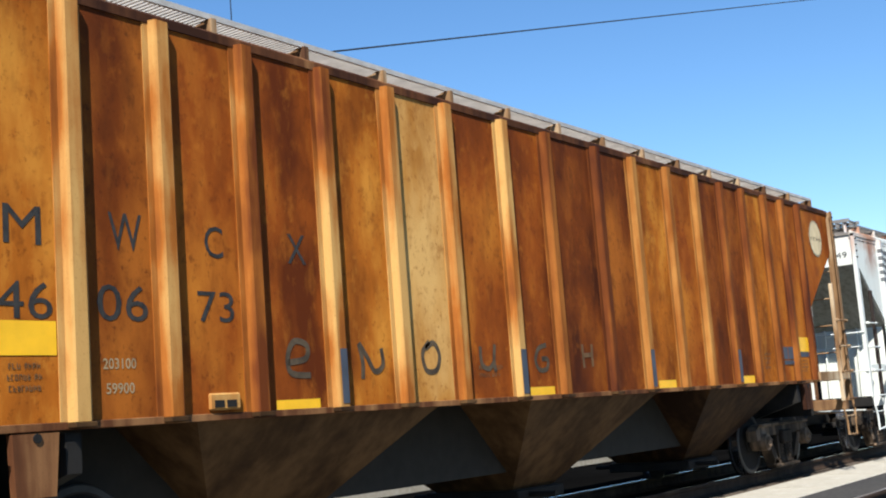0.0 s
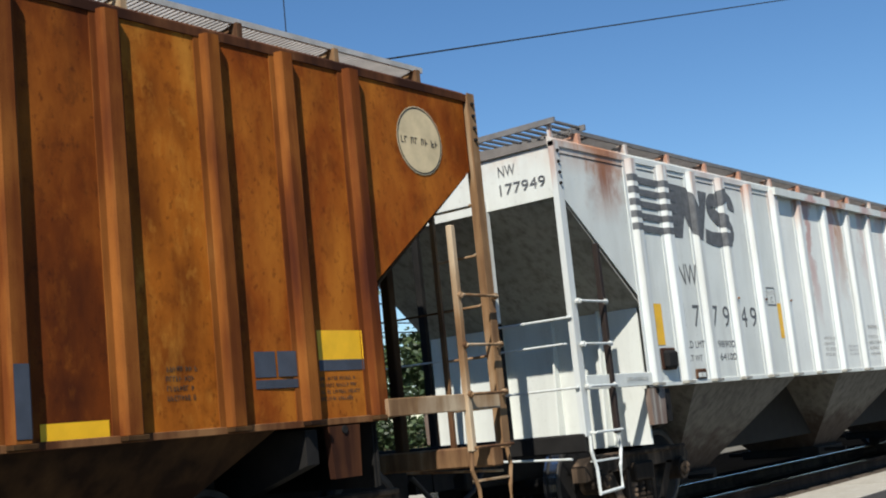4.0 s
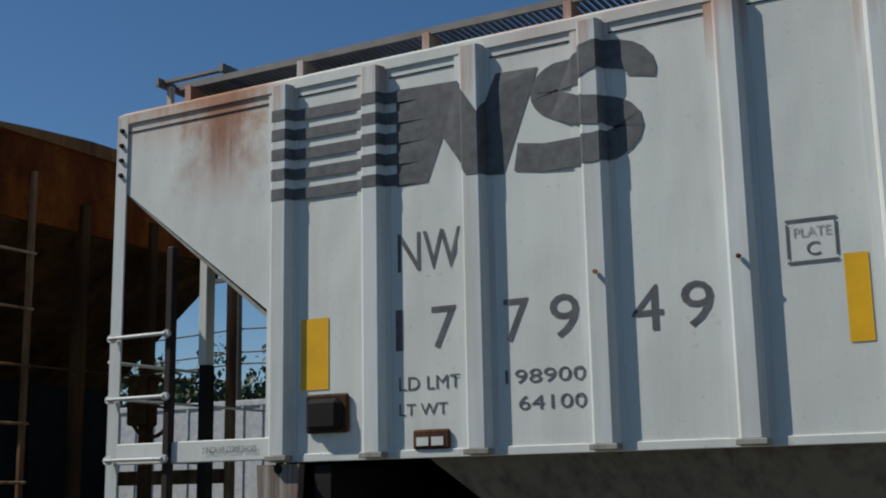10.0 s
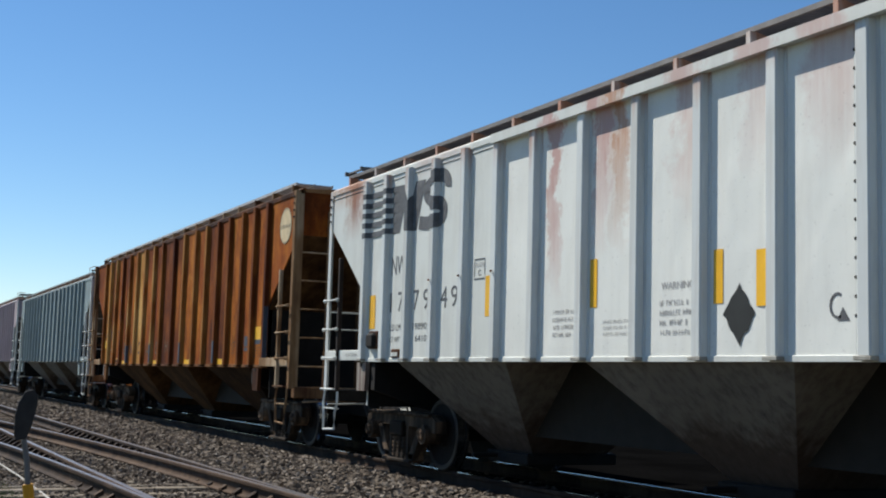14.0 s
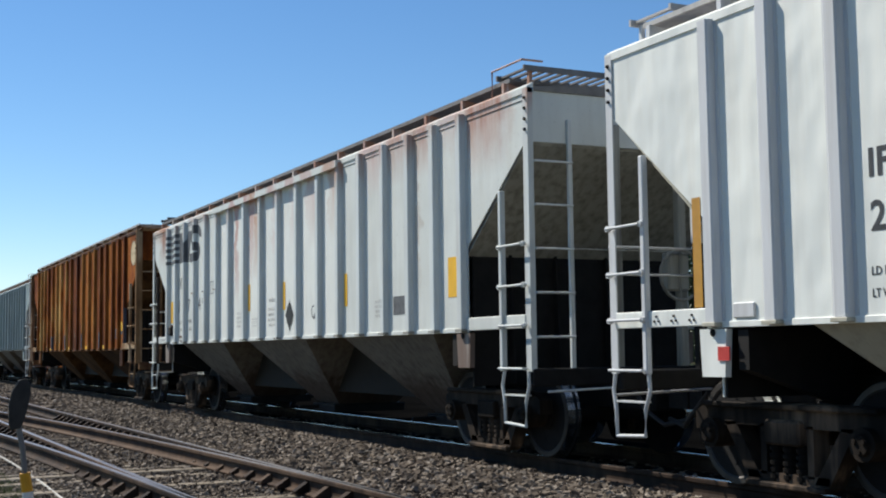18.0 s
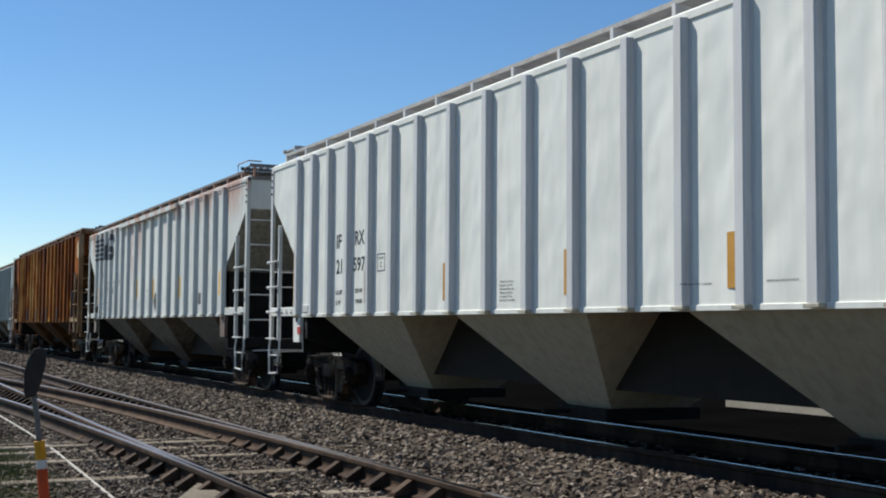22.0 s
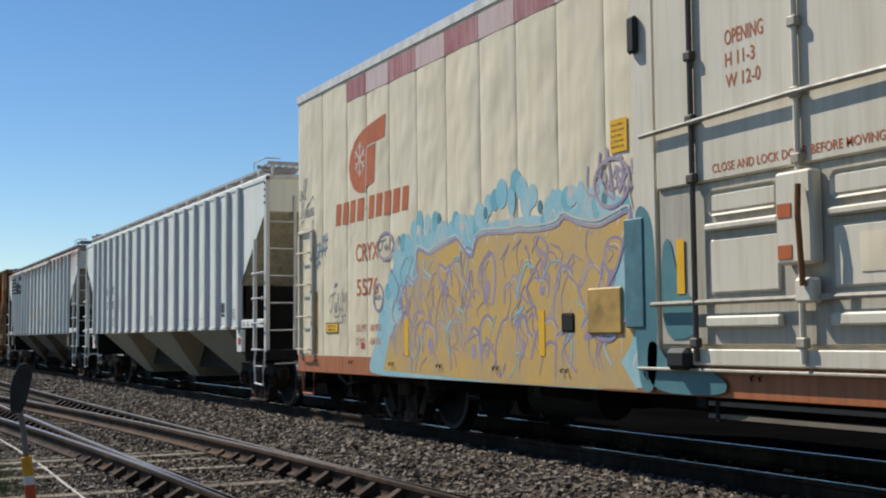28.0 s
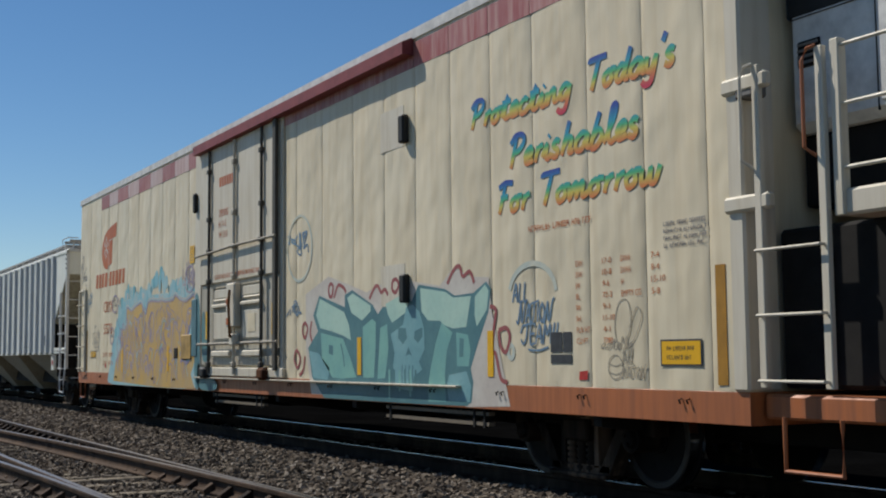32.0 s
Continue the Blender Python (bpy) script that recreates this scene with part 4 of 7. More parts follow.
for x, z in ((5.5, 3.79), (5.5, 1.99)):
    part("rubber_bumper", box(B(), x, x + 0.13, SIDE - 0.09, SIDE, z, z + 0.32, 0.02), BLACK_RUBBER, reefer)
    part("repair_plate", box(B(), x - 0.6, x, SIDE - 0.008, SIDE - 0.004, z - 0.02, z + 0.45), CREAM_TRIM, reefer)
part("access_hatch", box(B(), -2.93, -2.38, SIDE - 0.03, SIDE, 1.38, 1.80, 0.015), HATCH_PAINT, reefer)
part("step_frame", box(B(), -3.40, -3.18, SIDE - 0.02, SIDE, 1.40, 1.58, 0.015), STEEL_DARK, reefer)
part("placard_board", box(B(), -2.30, -2.02, SIDE - 0.045, SIDE, 1.43, 2.38, 0.01), BOARD_PAINT, reefer)
# left-hand ladder in its recess
part("ladder_recess", box(B(), -10.83, -10.26, SIDE - 0.012, SIDE, 1.14, 2.92), CREAM, reefer, "cream ladder recess")
for x in (-10.86, -10.26):
    part("recess_edge", box(B(), x, x + 0.035, SIDE - 0.05, SIDE, 1.12, 2.95, 0.006), CREAM_TRIM, reefer)
part("recess_edge", box(B(), -10.86, -10.225, SIDE - 0.05, SIDE, 2.92, 2.96, 0.006), CREAM_TRIM, reefer)
ladder("ladder", reefer, -10.80, -10.28, SIDE - 0.04, 1.12, 2.9, (1.2, 1.68, 2.15, 2.62), CREAM_TRIM)
plate("reflective_tape", -10.20, -10.10, 1.14, 2.04, SIDE - 0.003, OCHRE_REEFER := plain("ochre_tape", (0.42, 0.21, 0.03), 0.5), reefer, "ochre reflective tape")
plate("reflective_tape", 10.62, 10.73, 1.16, 2.06, SIDE - 0.006, OCHRE_REEFER, reefer, "ochre reflective tape")
part("stirrup_step", pipe(B(), [(-10.75, SIDE, 0.87), (-10.73, SIDE, 0.55), (-10.3, SIDE, 0.55), (-10.28, SIDE, 0.87)], 0.018), ORANGE_SILL, reefer)
# right-hand end: posts, ladder, platform and cooling unit
part("corner_post", box(B(), 10.80, 10.97, SIDE - 0.03, SIDE + 0.3, 1.115, 4.95, 0.02), CREAM_TRIM, reefer)
for z in (2.42, 3.3):
    part("hinge_bracket", box(B(), 10.78, 11.25, SIDE - 0.06, SIDE + 0.02, z, z + 0.12, 0.02), CREAM_TRIM, reefer)
ladder("end_ladder", reefer, 11.15, 11.76, SIDE - 0.05, 1.15, 3.47, (1.2, 1.66, 2.12), CREAM_TRIM, 0.07)
for x in (11.11, 11.72):
    part("ladder_handhold", pipe(B(), [(x, SIDE - 0.06, 2.72), (x - 0.05, SIDE - 0.12, 2.78), (x - 0.05, SIDE - 0.12, 3.38), (x - 0.02, SIDE - 0.10, 3.46), (x + 0.02, SIDE - 0.06, 3.48)], 0.013), ORANGE_SILL if x > 11.5 else CREAM_TRIM, reefer, "bent handhold")
part("lamp_box", box(B(), 10.92, 11.12, SIDE - 0.05, SIDE + 0.1, 3.25, 3.40, 0.02), GRATING, reefer, "small grey box on the corner")
part("platform_post", box(B(), 11.83, 11.91, SIDE - 0.03, SIDE + 0.05, 2.3, 3.5, 0.008), CREAM_TRIM, reefer)
for z in (2.62, 3.05, 3.45):
    part("platform_rail", pipe(B(), [(11.87, SIDE, z), (13.1, SIDE, z)], 0.014), CREAM_TRIM, reefer)
part("platform_deck", box(B(), 11.84, 13.2, SIDE, -SIDE, 2.30, 2.48, 0.02), CREAM_TRIM, reefer)
unit = part("cooling_unit", box(B(), 10.98, 12.95, -1.12, 1.12, 3.02, 4.92, 0.07), WHITE_ROOF, reefer, "white cooling unit on the end wall")
part("unit_panel", box(B(), 11.86, 12.85, -1.135, -1.11, 3.12, 4.84, 0.01), WHITE_ROOF, unit)
part("unit_seam", box(B(), 11.825, 11.835, -1.124, -1.11, 3.06, 4.88), STEEL_DARK, unit)
part("unit_window", box(B(), 11.0, 11.74, -1.13, -1.10, 3.88, 4.80, 0.03), BLACK_RUBBER, unit, "dark rounded opening")
part("unit_grille", box(B(), 11.10, 11.32, -1.135, -1.11, 3.50, 3.70, 0.008), STEEL_DARK, unit)
for k in range(4):
    part("grille_slat", box(B(), 11.11, 11.31, -1.145, -1.13, 3.525 + 0.045 * k, 3.545 + 0.045 * k), GRATING, unit)
bars([(12.05, 12.55, 3.72, 3.78), (12.05, 12.62, 3.60, 3.66)], -1.137, BLACK_PAINT, reefer, "unit_writing", 0.001)
part("unit_support", box(B(), 10.98, 12.9, -0.98, 0.98, 2.48, 3.02, 0.02), STEEL_DARK, reefer)
part("fuel_tank", box(B(), 10.98, 13.2, -1.27, 1.27, 1.14, 2.30, 0.03), STEEL_DARK, reefer)
part("tank_pipe", pipe(B(), [(11.5, -1.29, 1.2), (11.5, -1.29, 2.1)], 0.016), GRATING, reefer)
part("end_sill_beam", box(B(), 10.97, 13.2, -1.45, 1.45, 0.92, 1.10, 0.02), ORANGE_SILL, reefer)
part("stirrup_step", pipe(B(), [(11.3, SIDE - 0.02, 0.95), (11.3, SIDE - 0.02, 0.58), (11.82, SIDE - 0.02, 0.58), (11.82, SIDE - 0.02, 0.95)], 0.018), ORANGE_SILL, reefer)
part("underframe", box(B(), -10.9, 13.2, -0.25, 0.25, 0.62, 1.05, 0.02), STEEL_DARK, reefer)
for x in (-9, -6.6, -4, -1.4, 1.4, 4, 6.6, 9):
    part("cross_bearer", prism(B(), [(-1.5, 0.87), (-1.5, 0.78), (-0.3, 0.6), (0.3, 0.6), (1.5, 0.78), (1.5, 0.87)], x - 0.06, x + 0.06, "x"), STEEL_DARK, reefer)
for a, b in ((-1.3, 0.9), (4.9, 7.2)):
    for z in (0.70, 0.80):
        part("crossover_board", box(B(), a, b, SIDE + 0.05, SIDE + 0.12, z, z + 0.035), BOARD_WOOD, reefer)
    for x in (a + 0.1, b - 0.3, b - 0.1):
        part("board_hanger", box(B(), x, x + 0.04, SIDE + 0.04, SIDE + 0.1, 0.68, 0.88), STEEL_DARK, reefer)
part("brake_reservoir", disc(B(), (-4.5, -0.7, 0.72), 0.22, 0.22, 0.7, "x", 20), STEEL_DARK, reefer)
for e in (-1, 1):
    part("coupler", box(B(), min(e * 11.0, e * 11.6) if e < 0 else 13.2, max(e * 11.0, e * 11.6) if e < 0 else 13.9, -0.12, 0.12, 0.8, 1.05, 0.03), STEEL_DARK, reefer)
    truck(reefer, e * 8.1)
CARS.append((reefer, 61.5))
# ---- graffiti and writing on it ----
BLUE_CLOUD = [(-8.17, 0.85), (-8.17, 1.05), (-7.92, 1.35), (-7.84, 1.75), (-7.51, 2.06), (-7.24, 2.47), (-6.73, 2.75), (-6.34, 2.78), (-6.11, 2.49), (-5.74, 2.81), (-5.54, 2.48), (-5.35, 2.72), (-5.19, 2.58), (-4.95, 2.71), (-4.79, 2.97), (-4.61, 2.74), (-4.39, 2.86), (-4.24, 3.05), (-4.08, 2.80), (-3.91, 2.72), (-3.75, 2.54), (-3.38, 2.56), (-3.27, 2.79), (-3.02, 2.79), (-2.74, 2.68), (-2.61, 2.50), (-2.30, 2.45), (-2.05, 2.38), (-1.98, 1.96), (-1.98, 1.53), (-1.89, 1.09), (-1.90, 0.86)]
GOLD_LETTERS = [(-7.71, 0.95), (-7.52, 1.35), (-7.14, 1.62), (-7.10, 1.97), (-6.70, 2.02), (-6.66, 2.40), (-6.35, 2.34), (-6.12, 2.39), (-5.75, 2.45), (-5.58, 2.45), (-5.27, 2.24), (-5.06, 2.46), (-4.38, 2.44), (-4.20, 2.45), (-3.97, 2.42), (-3.49, 2.43), (-3.33, 2.50), (-3.08, 2.42), (-2.75, 2.37), (-2.52, 2.41), (-2.23, 2.45), (-2.35, 2.18), (-2.49, 1.94), (-2.73, 1.69), (-2.83, 1.39), (-2.56, 1.33), (-2.33, 1.51), (-2.16, 1.53), (-2.27, 1.28), (-2.43, 1.13), (-2.19, 0.89), (-4.48, 0.88)]
WHITE_HALO = [(2.63, 1.48), (2.61, 2.23), (3.37, 2.42), (3.96, 2.29), (4.50, 2.16), (4.91, 2.24), (5.34, 2.26), (5.57, 2.24), (6.31, 2.14), (6.63, 2.32), (6.95, 2.20), (7.32, 2.17), (7.37, 1.84), (7.59, 1.20), (7.69, 0.91), (6.88, 0.88), (6.26, 0.95), (2.81, 0.92)]
RED_0 = [(3.37, 2.27), (3.43, 2.32), (3.51, 2.29), (3.48, 2.17), (3.40, 2.17), (3.37, 2.27)]
RED_1 = [(3.54, 2.14), (3.67, 2.29), (3.84, 2.25), (3.91, 2.19)]
RED_2 = [(4.58, 2.08), (4.71, 2.20), (4.81, 2.22), (4.90, 2.14), (5.00, 2.17), (5.08, 2.10)]
RED_3 = [(5.18, 2.16), (5.20, 2.25), (5.29, 2.27), (5.35, 2.20), (5.27, 2.12), (5.18, 2.16)]
RED_4 = [(6.48, 2.15), (6.61, 2.28), (6.74, 2.32), (6.81, 2.21), (6.95, 2.25), (7.04, 2.13)]
RED_5 = [(2.52, 1.82), (2.60, 1.85), (2.68, 1.77), (2.59, 1.65), (2.51, 1.73), (2.52, 1.82)]
RED_6 = [(2.83, 1.60), (2.77, 1.72), (2.82, 1.87)]
RED_7 = [(2.23, 1.45), (2.31, 1.49), (2.42, 1.38), (2.33, 1.26), (2.22, 1.35), (2.23, 1.45)]
RED_8 = [(2.39, 1.16), (2.53, 1.23), (2.59, 1.41)]
RED_9 = [(7.34, 1.88), (7.45, 1.84), (7.41, 1.67), (7.38, 1.45), (7.44, 1.41), (7.50, 1.24), (7.55, 1.16), (7.65, 1.14)]
RED_10 = [(7.50, 1.64), (7.64, 1.66), (7.70, 1.57), (7.63, 1.43), (7.53, 1.49), (7.50, 1.64)]
TEAL_BASE = [(2.70, 1.52), (3.03, 1.73), (2.87, 1.94), (3.07, 2.19), (3.87, 2.01), (3.87, 2.16), (4.09, 2.21), (4.66, 2.01), (4.81, 1.89), (5.08, 2.07), (5.51, 2.14), (5.66, 2.00), (5.83, 2.18), (6.43, 2.10), (6.64, 2.02), (7.02, 2.03), (7.27, 2.13), (7.36, 2.06), (7.31, 1.83), (7.11, 1.53), (6.95, 1.27), (7.00, 1.13), (6.96, 0.93), (6.87, 0.89), (5.77, 0.88), (3.22, 0.88), (2.83, 1.14)]
MINT_A = [(3.09, 2.15), (3.85, 1.95), (4.00, 1.78), (4.05, 1.60), (3.82, 1.66), (3.47, 1.72), (3.10, 1.77), (2.97, 1.94)]
MINT_B = [(3.94, 2.12), (4.10, 2.17), (4.61, 2.00), (4.61, 1.93), (4.37, 1.83), (4.07, 1.93)]
MINT_C = [(5.01, 2.00), (5.47, 2.10), (5.57, 2.01), (5.57, 1.90), (5.18, 1.78), (5.07, 1.88)]
MINT_D = [(5.87, 2.14), (6.43, 2.07), (6.61, 2.00), (6.97, 2.00), (6.87, 1.69), (6.59, 1.68), (6.41, 1.72), (6.31, 1.77), (6.05, 1.78), (5.90, 1.88)]
MINT_E = [(7.05, 1.99), (7.25, 2.10), (7.32, 2.04), (7.28, 1.85), (7.08, 1.69), (7.04, 1.81)]
GREEN_F = [(3.12, 1.71), (3.82, 1.62), (4.05, 1.36), (4.20, 1.15), (3.79, 1.13), (3.49, 1.14), (3.16, 1.37)]
GREEN_G = [(4.39, 1.75), (4.65, 1.84), (4.75, 1.80), (4.74, 1.50), (4.69, 1.15), (4.40, 1.15)]
GREEN_H = [(4.87, 1.73), (5.05, 1.77), (5.08, 1.49), (4.99, 1.15), (4.79, 1.14)]
GREEN_I = [(6.35, 1.75), (6.58, 1.64), (6.46, 1.46), (6.41, 1.21), (6.43, 0.92), (6.04, 0.91), (6.05, 1.12), (6.17, 1.47)]
GREEN_J = [(6.66, 1.64), (6.90, 1.61), (6.95, 1.45), (6.91, 1.29), (6.67, 1.29)]
GREEN_K = [(6.50, 1.20), (6.86, 1.24), (6.96, 1.09), (6.92, 0.93), (6.49, 0.93), (6.45, 1.09)]
GREEN_L = [(2.74, 1.48), (3.03, 1.45), (3.40, 1.26), (3.34, 1.11), (2.87, 1.13)]
SKULL = [(5.14, 1.65), (5.45, 1.75), (5.53, 1.94), (5.68, 1.97), (5.85, 1.88), (5.95, 1.70), (5.96, 1.47), (5.83, 1.34), (5.90, 1.25), (5.71, 1.18), (5.67, 1.01), (5.26, 1.05), (5.20, 1.30), (5.24, 1.44)]
DARK_A = [(5.34, 1.72), (5.52, 1.71), (5.55, 1.60), (5.45, 1.53), (5.33, 1.60)]
DARK_B = [(5.73, 1.67), (5.91, 1.71), (5.92, 1.61), (5.81, 1.54), (5.72, 1.59)]
DARK_C = [(5.58, 1.50), (5.67, 1.40), (5.60, 1.42), (5.51, 1.40)]
DARK_D = [(6.12, 1.64), (6.27, 1.70), (6.22, 1.55), (6.13, 1.34)]
DARK_E = [(6.73, 1.58), (6.82, 1.57), (6.80, 1.39), (6.72, 1.38)]
DARK_F = [(3.38, 1.55), (3.51, 1.54), (3.51, 1.42), (3.38, 1.44)]

GY = SIDE - 0.0072


def spray(name, c1, c2):
    n = Nodes(name, 0.5)
    a = n.noise(n.coords((1, 1, 1)), 1.8, 4)
    b = n.noise(n.coords((1, 1, 1)), 14, 4)
    col = n.mix(n.ramp(a, [(0.4, 0.0), (0.62, 1.0)]), c1, c2)
    col = n.mix(n.ramp(b, [(0.5, 0.0), (0.8, 0.35)]), col, tuple(c * 0.6 for c in c1))
    return n.done(col)


SKY_SPRAY = spray("pale_blue_spray_paint", (0.22, 0.46, 0.52), (0.36, 0.52, 0.53))
GOLD_SPRAY = spray("golden_spray_paint", (0.58, 0.36, 0.085), (0.48, 0.33, 0.15))
MINT_SPRAY = spray("mint_spray_paint", (0.42, 0.60, 0.50), (0.36, 0.55, 0.47))
TEAL_SPRAY = spray("teal_spray_paint", (0.06, 0.165, 0.19), (0.085, 0.21, 0.225))
BLUE_TEAL = spray("blue_teal_spray_paint", (0.15, 0.33, 0.36), (0.21, 0.40, 0.42))
GREEN_SPRAY = spray("green_spray_paint", (0.20, 0.43, 0.37), (0.16, 0.37, 0.35))
DEEP_SPRAY = spray("dark_blue_green_spray_paint", (0.035, 0.09, 0.115), (0.05, 0.12, 0.14))
WHITE_SPRAY = spray("white_spray_paint", (0.60, 0.56, 0.49), (0.52, 0.46, 0.40))
PURPLE_SPRAY = spray("purple_spray_paint", (0.27, 0.22, 0.33), (0.40, 0.31, 0.33))
HAZE = spray("faint_blue_overspray", (0.44, 0.51, 0.47), (0.56, 0.56, 0.45))
PENCIL = spray("grey_pencil_line", (0.30, 0.27, 0.21), (0.38, 0.33, 0.25))
RED_SPRAY = spray("maroon_spray_paint", (0.28, 0.06, 0.06), (0.34, 0.10, 0.09))
TEAL_LIGHT = spray("light_teal_spray_paint", (0.12, 0.36, 0.42), (0.20, 0.44, 0.48))
INK = spray("thin_dark_marker", (0.10, 0.10, 0.12), (0.16, 0.16, 0.18))
BLUE_INK = spray("blue_spray_tag", (0.11, 0.19, 0.29), (0.17, 0.27, 0.35))


def flat(name, outline, mat, y, label):
    bm = B()
    bm.faces.new([bm.verts.new((x, y, z)) for x, z in outline])
    return part(name, bm, mat, reefer, label)


def stroke(name, points, wide, mat, y, label=""):
    bm = B()
    pts = [Vector(p) for p in points]
    fine = []
    for k in range(len(pts) - 1):
        p0, p1, p2, p3 = pts[max(k - 1, 0)], pts[k], pts[k + 1], pts[min(k + 2, len(pts) - 1)]
        for i in range(5):
            u = i / 5
            fine.append(0.5 * (2 * p1 + (p2 - p0) * u + (2 * p0 - 5 * p1 + 4 * p2 - p3) * u * u + (3 * p1 - p0 - 3 * p2 + p3) * u ** 3))
    fine.append(pts[-1])
    a, b = [], []
    for k, p in enumerate(fine):
        t = fine[min(k + 1, len(fine) - 1)] - fine[max(k - 1, 0)]
        t = t.normalized() if t.length > 1e-6 else Vector((1, 0))
        yk = y - 0.00004 * k
        a.append(bm.verts.new((p.x - t.y * wide / 2, yk, p.y + t.x * wide / 2)))
        b.append(bm.verts.new((p.x + t.y * wide / 2, yk, p.y - t.x * wide / 2)))
    for k in range(len(fine) - 1):
        bm.faces.new((a[k], a[k + 1], b[k + 1], b[k]))
    return part(name, bm, mat, reefer, label)


def rounded(pts, steps=5):
    """A closed outline with its corners rounded off."""
    p = [Vector(q) for q in pts]
    n = len(p)
    mids = [(p[k] + p[(k + 1) % n]) / 2 for k in range(n)]
    out = []
    for k in range(n):
        a, b, c = mids[k - 1], p[k], mids[k]
        b = b + (b - (a + c) / 2) * 0.15
        for i in range(steps):
            u = i / steps
            q = a * (1 - u) ** 2 + b * 2 * u * (1 - u) + c * u * u
            out.append((q.x, max(q.y, 0.878)))
    return out


lob = random.Random(15)
for k in range(46):
    u = k / 45
    x = -7.6 + 5.4 * u + lob.uniform(-0.06, 0.06)
    top = np.interp(x, [-7.7, -7.2, -6.5, -5.5, -4.6, -4.2, -3.7, -3.1, -2.5], [1.9, 2.42, 2.66, 2.62, 2.80, 2.90, 2.55, 2.72, 2.45]) + lob.uniform(-0.12, 0.1)
    rx, rz = lob.uniform(0.07, 0.13), lob.uniform(0.10, 0.17)
    flat("graffiti_lobe", [(x + rx * math.cos(a * 0.524), top + rz * math.sin(a * 0.524)) for a in range(12)], SKY_SPRAY if k % 4 else TEAL_LIGHT, GY - 0.00012 - 0.000008 * k, "pale blue spray-painted drop")
BLUE_CLOUD = [(x, min(z, 2.58) if x > -7.2 else z) for x, z in BLUE_CLOUD]
flat("graffiti_cloud", rounded(BLUE_CLOUD), SKY_SPRAY, GY, "pale blue spray-painted cloud")
flat("graffiti_letters", GOLD_LETTERS, GOLD_SPRAY, GY - 0.00066, "golden spray-painted letters")
stroke("graffiti_outline", GOLD_LETTERS[1:28], 0.035, PURPLE_SPRAY, GY - 0.00132, "purple spray-painted outline")
stroke("graffiti_highlight", [(x - 0.02, z + 0.05) for x, z in GOLD_LETTERS[4:22]], 0.022, WHITE_SPRAY, GY - 0.0011, "white spray-painted outline")
rnd = random.Random(7)
# interlocked letters: closed bands with pale inner lines, then arrows and bends between them
for k in range(26):
    cx, cz = -7.15 + 4.6 * (k % 13) / 12.0 + rnd.uniform(-0.08, 0.08), (1.88 if k < 13 else 1.30) + rnd.uniform(-0.1, 0.1)
    w_, h_, turn = rnd.uniform(0.13, 0.24), rnd.uniform(0.2, 0.34), rnd.uniform(-0.5, 0.5)
    pts = []
    for i in range(8):
        a, f = i * math.tau / 8 + turn, rnd.uniform(0.55, 1.45)
        pts.append((cx + w_ * f * math.cos(a) + 0.2 * h_ * math.sin(a), min(2.36, max(0.92, cz + h_ * f * math.sin(a)))))
    stroke("graffiti_outline", pts[k % 3:k % 3 + 5], rnd.uniform(0.022, 0.04), PURPLE_SPRAY, GY - 0.00140 - 0.00001 * k, "purple spray-painted outline")
    inner = [(cx + (x - cx) * 0.82, cz + (z - cz) * 0.86) for x, z in pts]
    stroke("graffiti_highlight", inner[:5], 0.012, WHITE_SPRAY, GY - 0.00174 - 0.00001 * k, "thin white spray-painted line")
    if k % 3 == 0:
        flat("graffiti_shadow", rounded([(cx + (x - cx) * 0.35, cz + (z - cz) * 0.35) for x, z in pts], 3), PURPLE_SPRAY, GY - 0.0021, "purple spray-painted counter")
for k in range(110):
    x, z = rnd.uniform(-7.3, -2.5), rnd.uniform(0.92, 2.1)
    h, lean, bend = rnd.uniform(0.15, 0.45), rnd.uniform(-0.22, 0.22), rnd.uniform(-0.15, 0.15)
    stroke("graffiti_stroke", [(x, z), (x + lean * 0.4 + bend, min(2.3, z + h * 0.5)), (x + lean, min(2.36, z + h)), (x + lean + rnd.uniform(-0.2, 0.2), min(2.3, z + h * rnd.uniform(0.5, 1.0)))], rnd.uniform(0.010, 0.03), PURPLE_SPRAY if k % 5 else SKY_SPRAY, GY - 0.0022 - 0.000008 * k, "purple spray-painted stroke")
for k in range(9):
    x = -7.4 + k * 0.62
    stroke("graffiti_highlight", [(x, 2.35), (x + 0.14, 2.62 + 0.08 * math.sin(k)), (x + 0.25, 2.40)], 0.02, WHITE_SPRAY, GY - 0.00088, "white spray-painted line")
for q, m in (([(-2.16, 0.88), (-2.16, 2.42), (-2.05, 2.5), (-1.9, 2.38), (-1.85, 1.95), (-1.86, 0.88)], TEAL_SPRAY), ([(-2.0, 0.88), (-2.0, 1.3), (-1.88, 1.32), (-1.7, 1.12), (-1.25, 1.1), (-0.95, 1.0), (-1.0, 0.88)], TEAL_SPRAY)):
    flat("graffiti_overspray", rounded(q), m, SIDE - 0.0315, "teal overspray beside the door")
flat("graffiti_overspray", rounded([(-1.78, 1.32), (-1.78, 2.1), (-1.66, 2.2), (-1.58, 1.9), (-1.5, 1.75), (-1.36, 1.65), (-1.32, 1.34)]), TEAL_SPRAY, DY + 0.022, "teal overspray on the door")
for k in range(10):
    x = -7.5 + k * 0.57
    flat("graffiti_drop", [(x + 0.3 + 0.05 * math.cos(a * 0.7), 2.56 + 0.22 * ((k * 7) % 5) / 5 + 0.07 * math.sin(a * 0.7)) for a in range(9)], WHITE_SPRAY if k % 2 else TEAL_SPRAY, GY - 0.00055, "spray-painted drop")
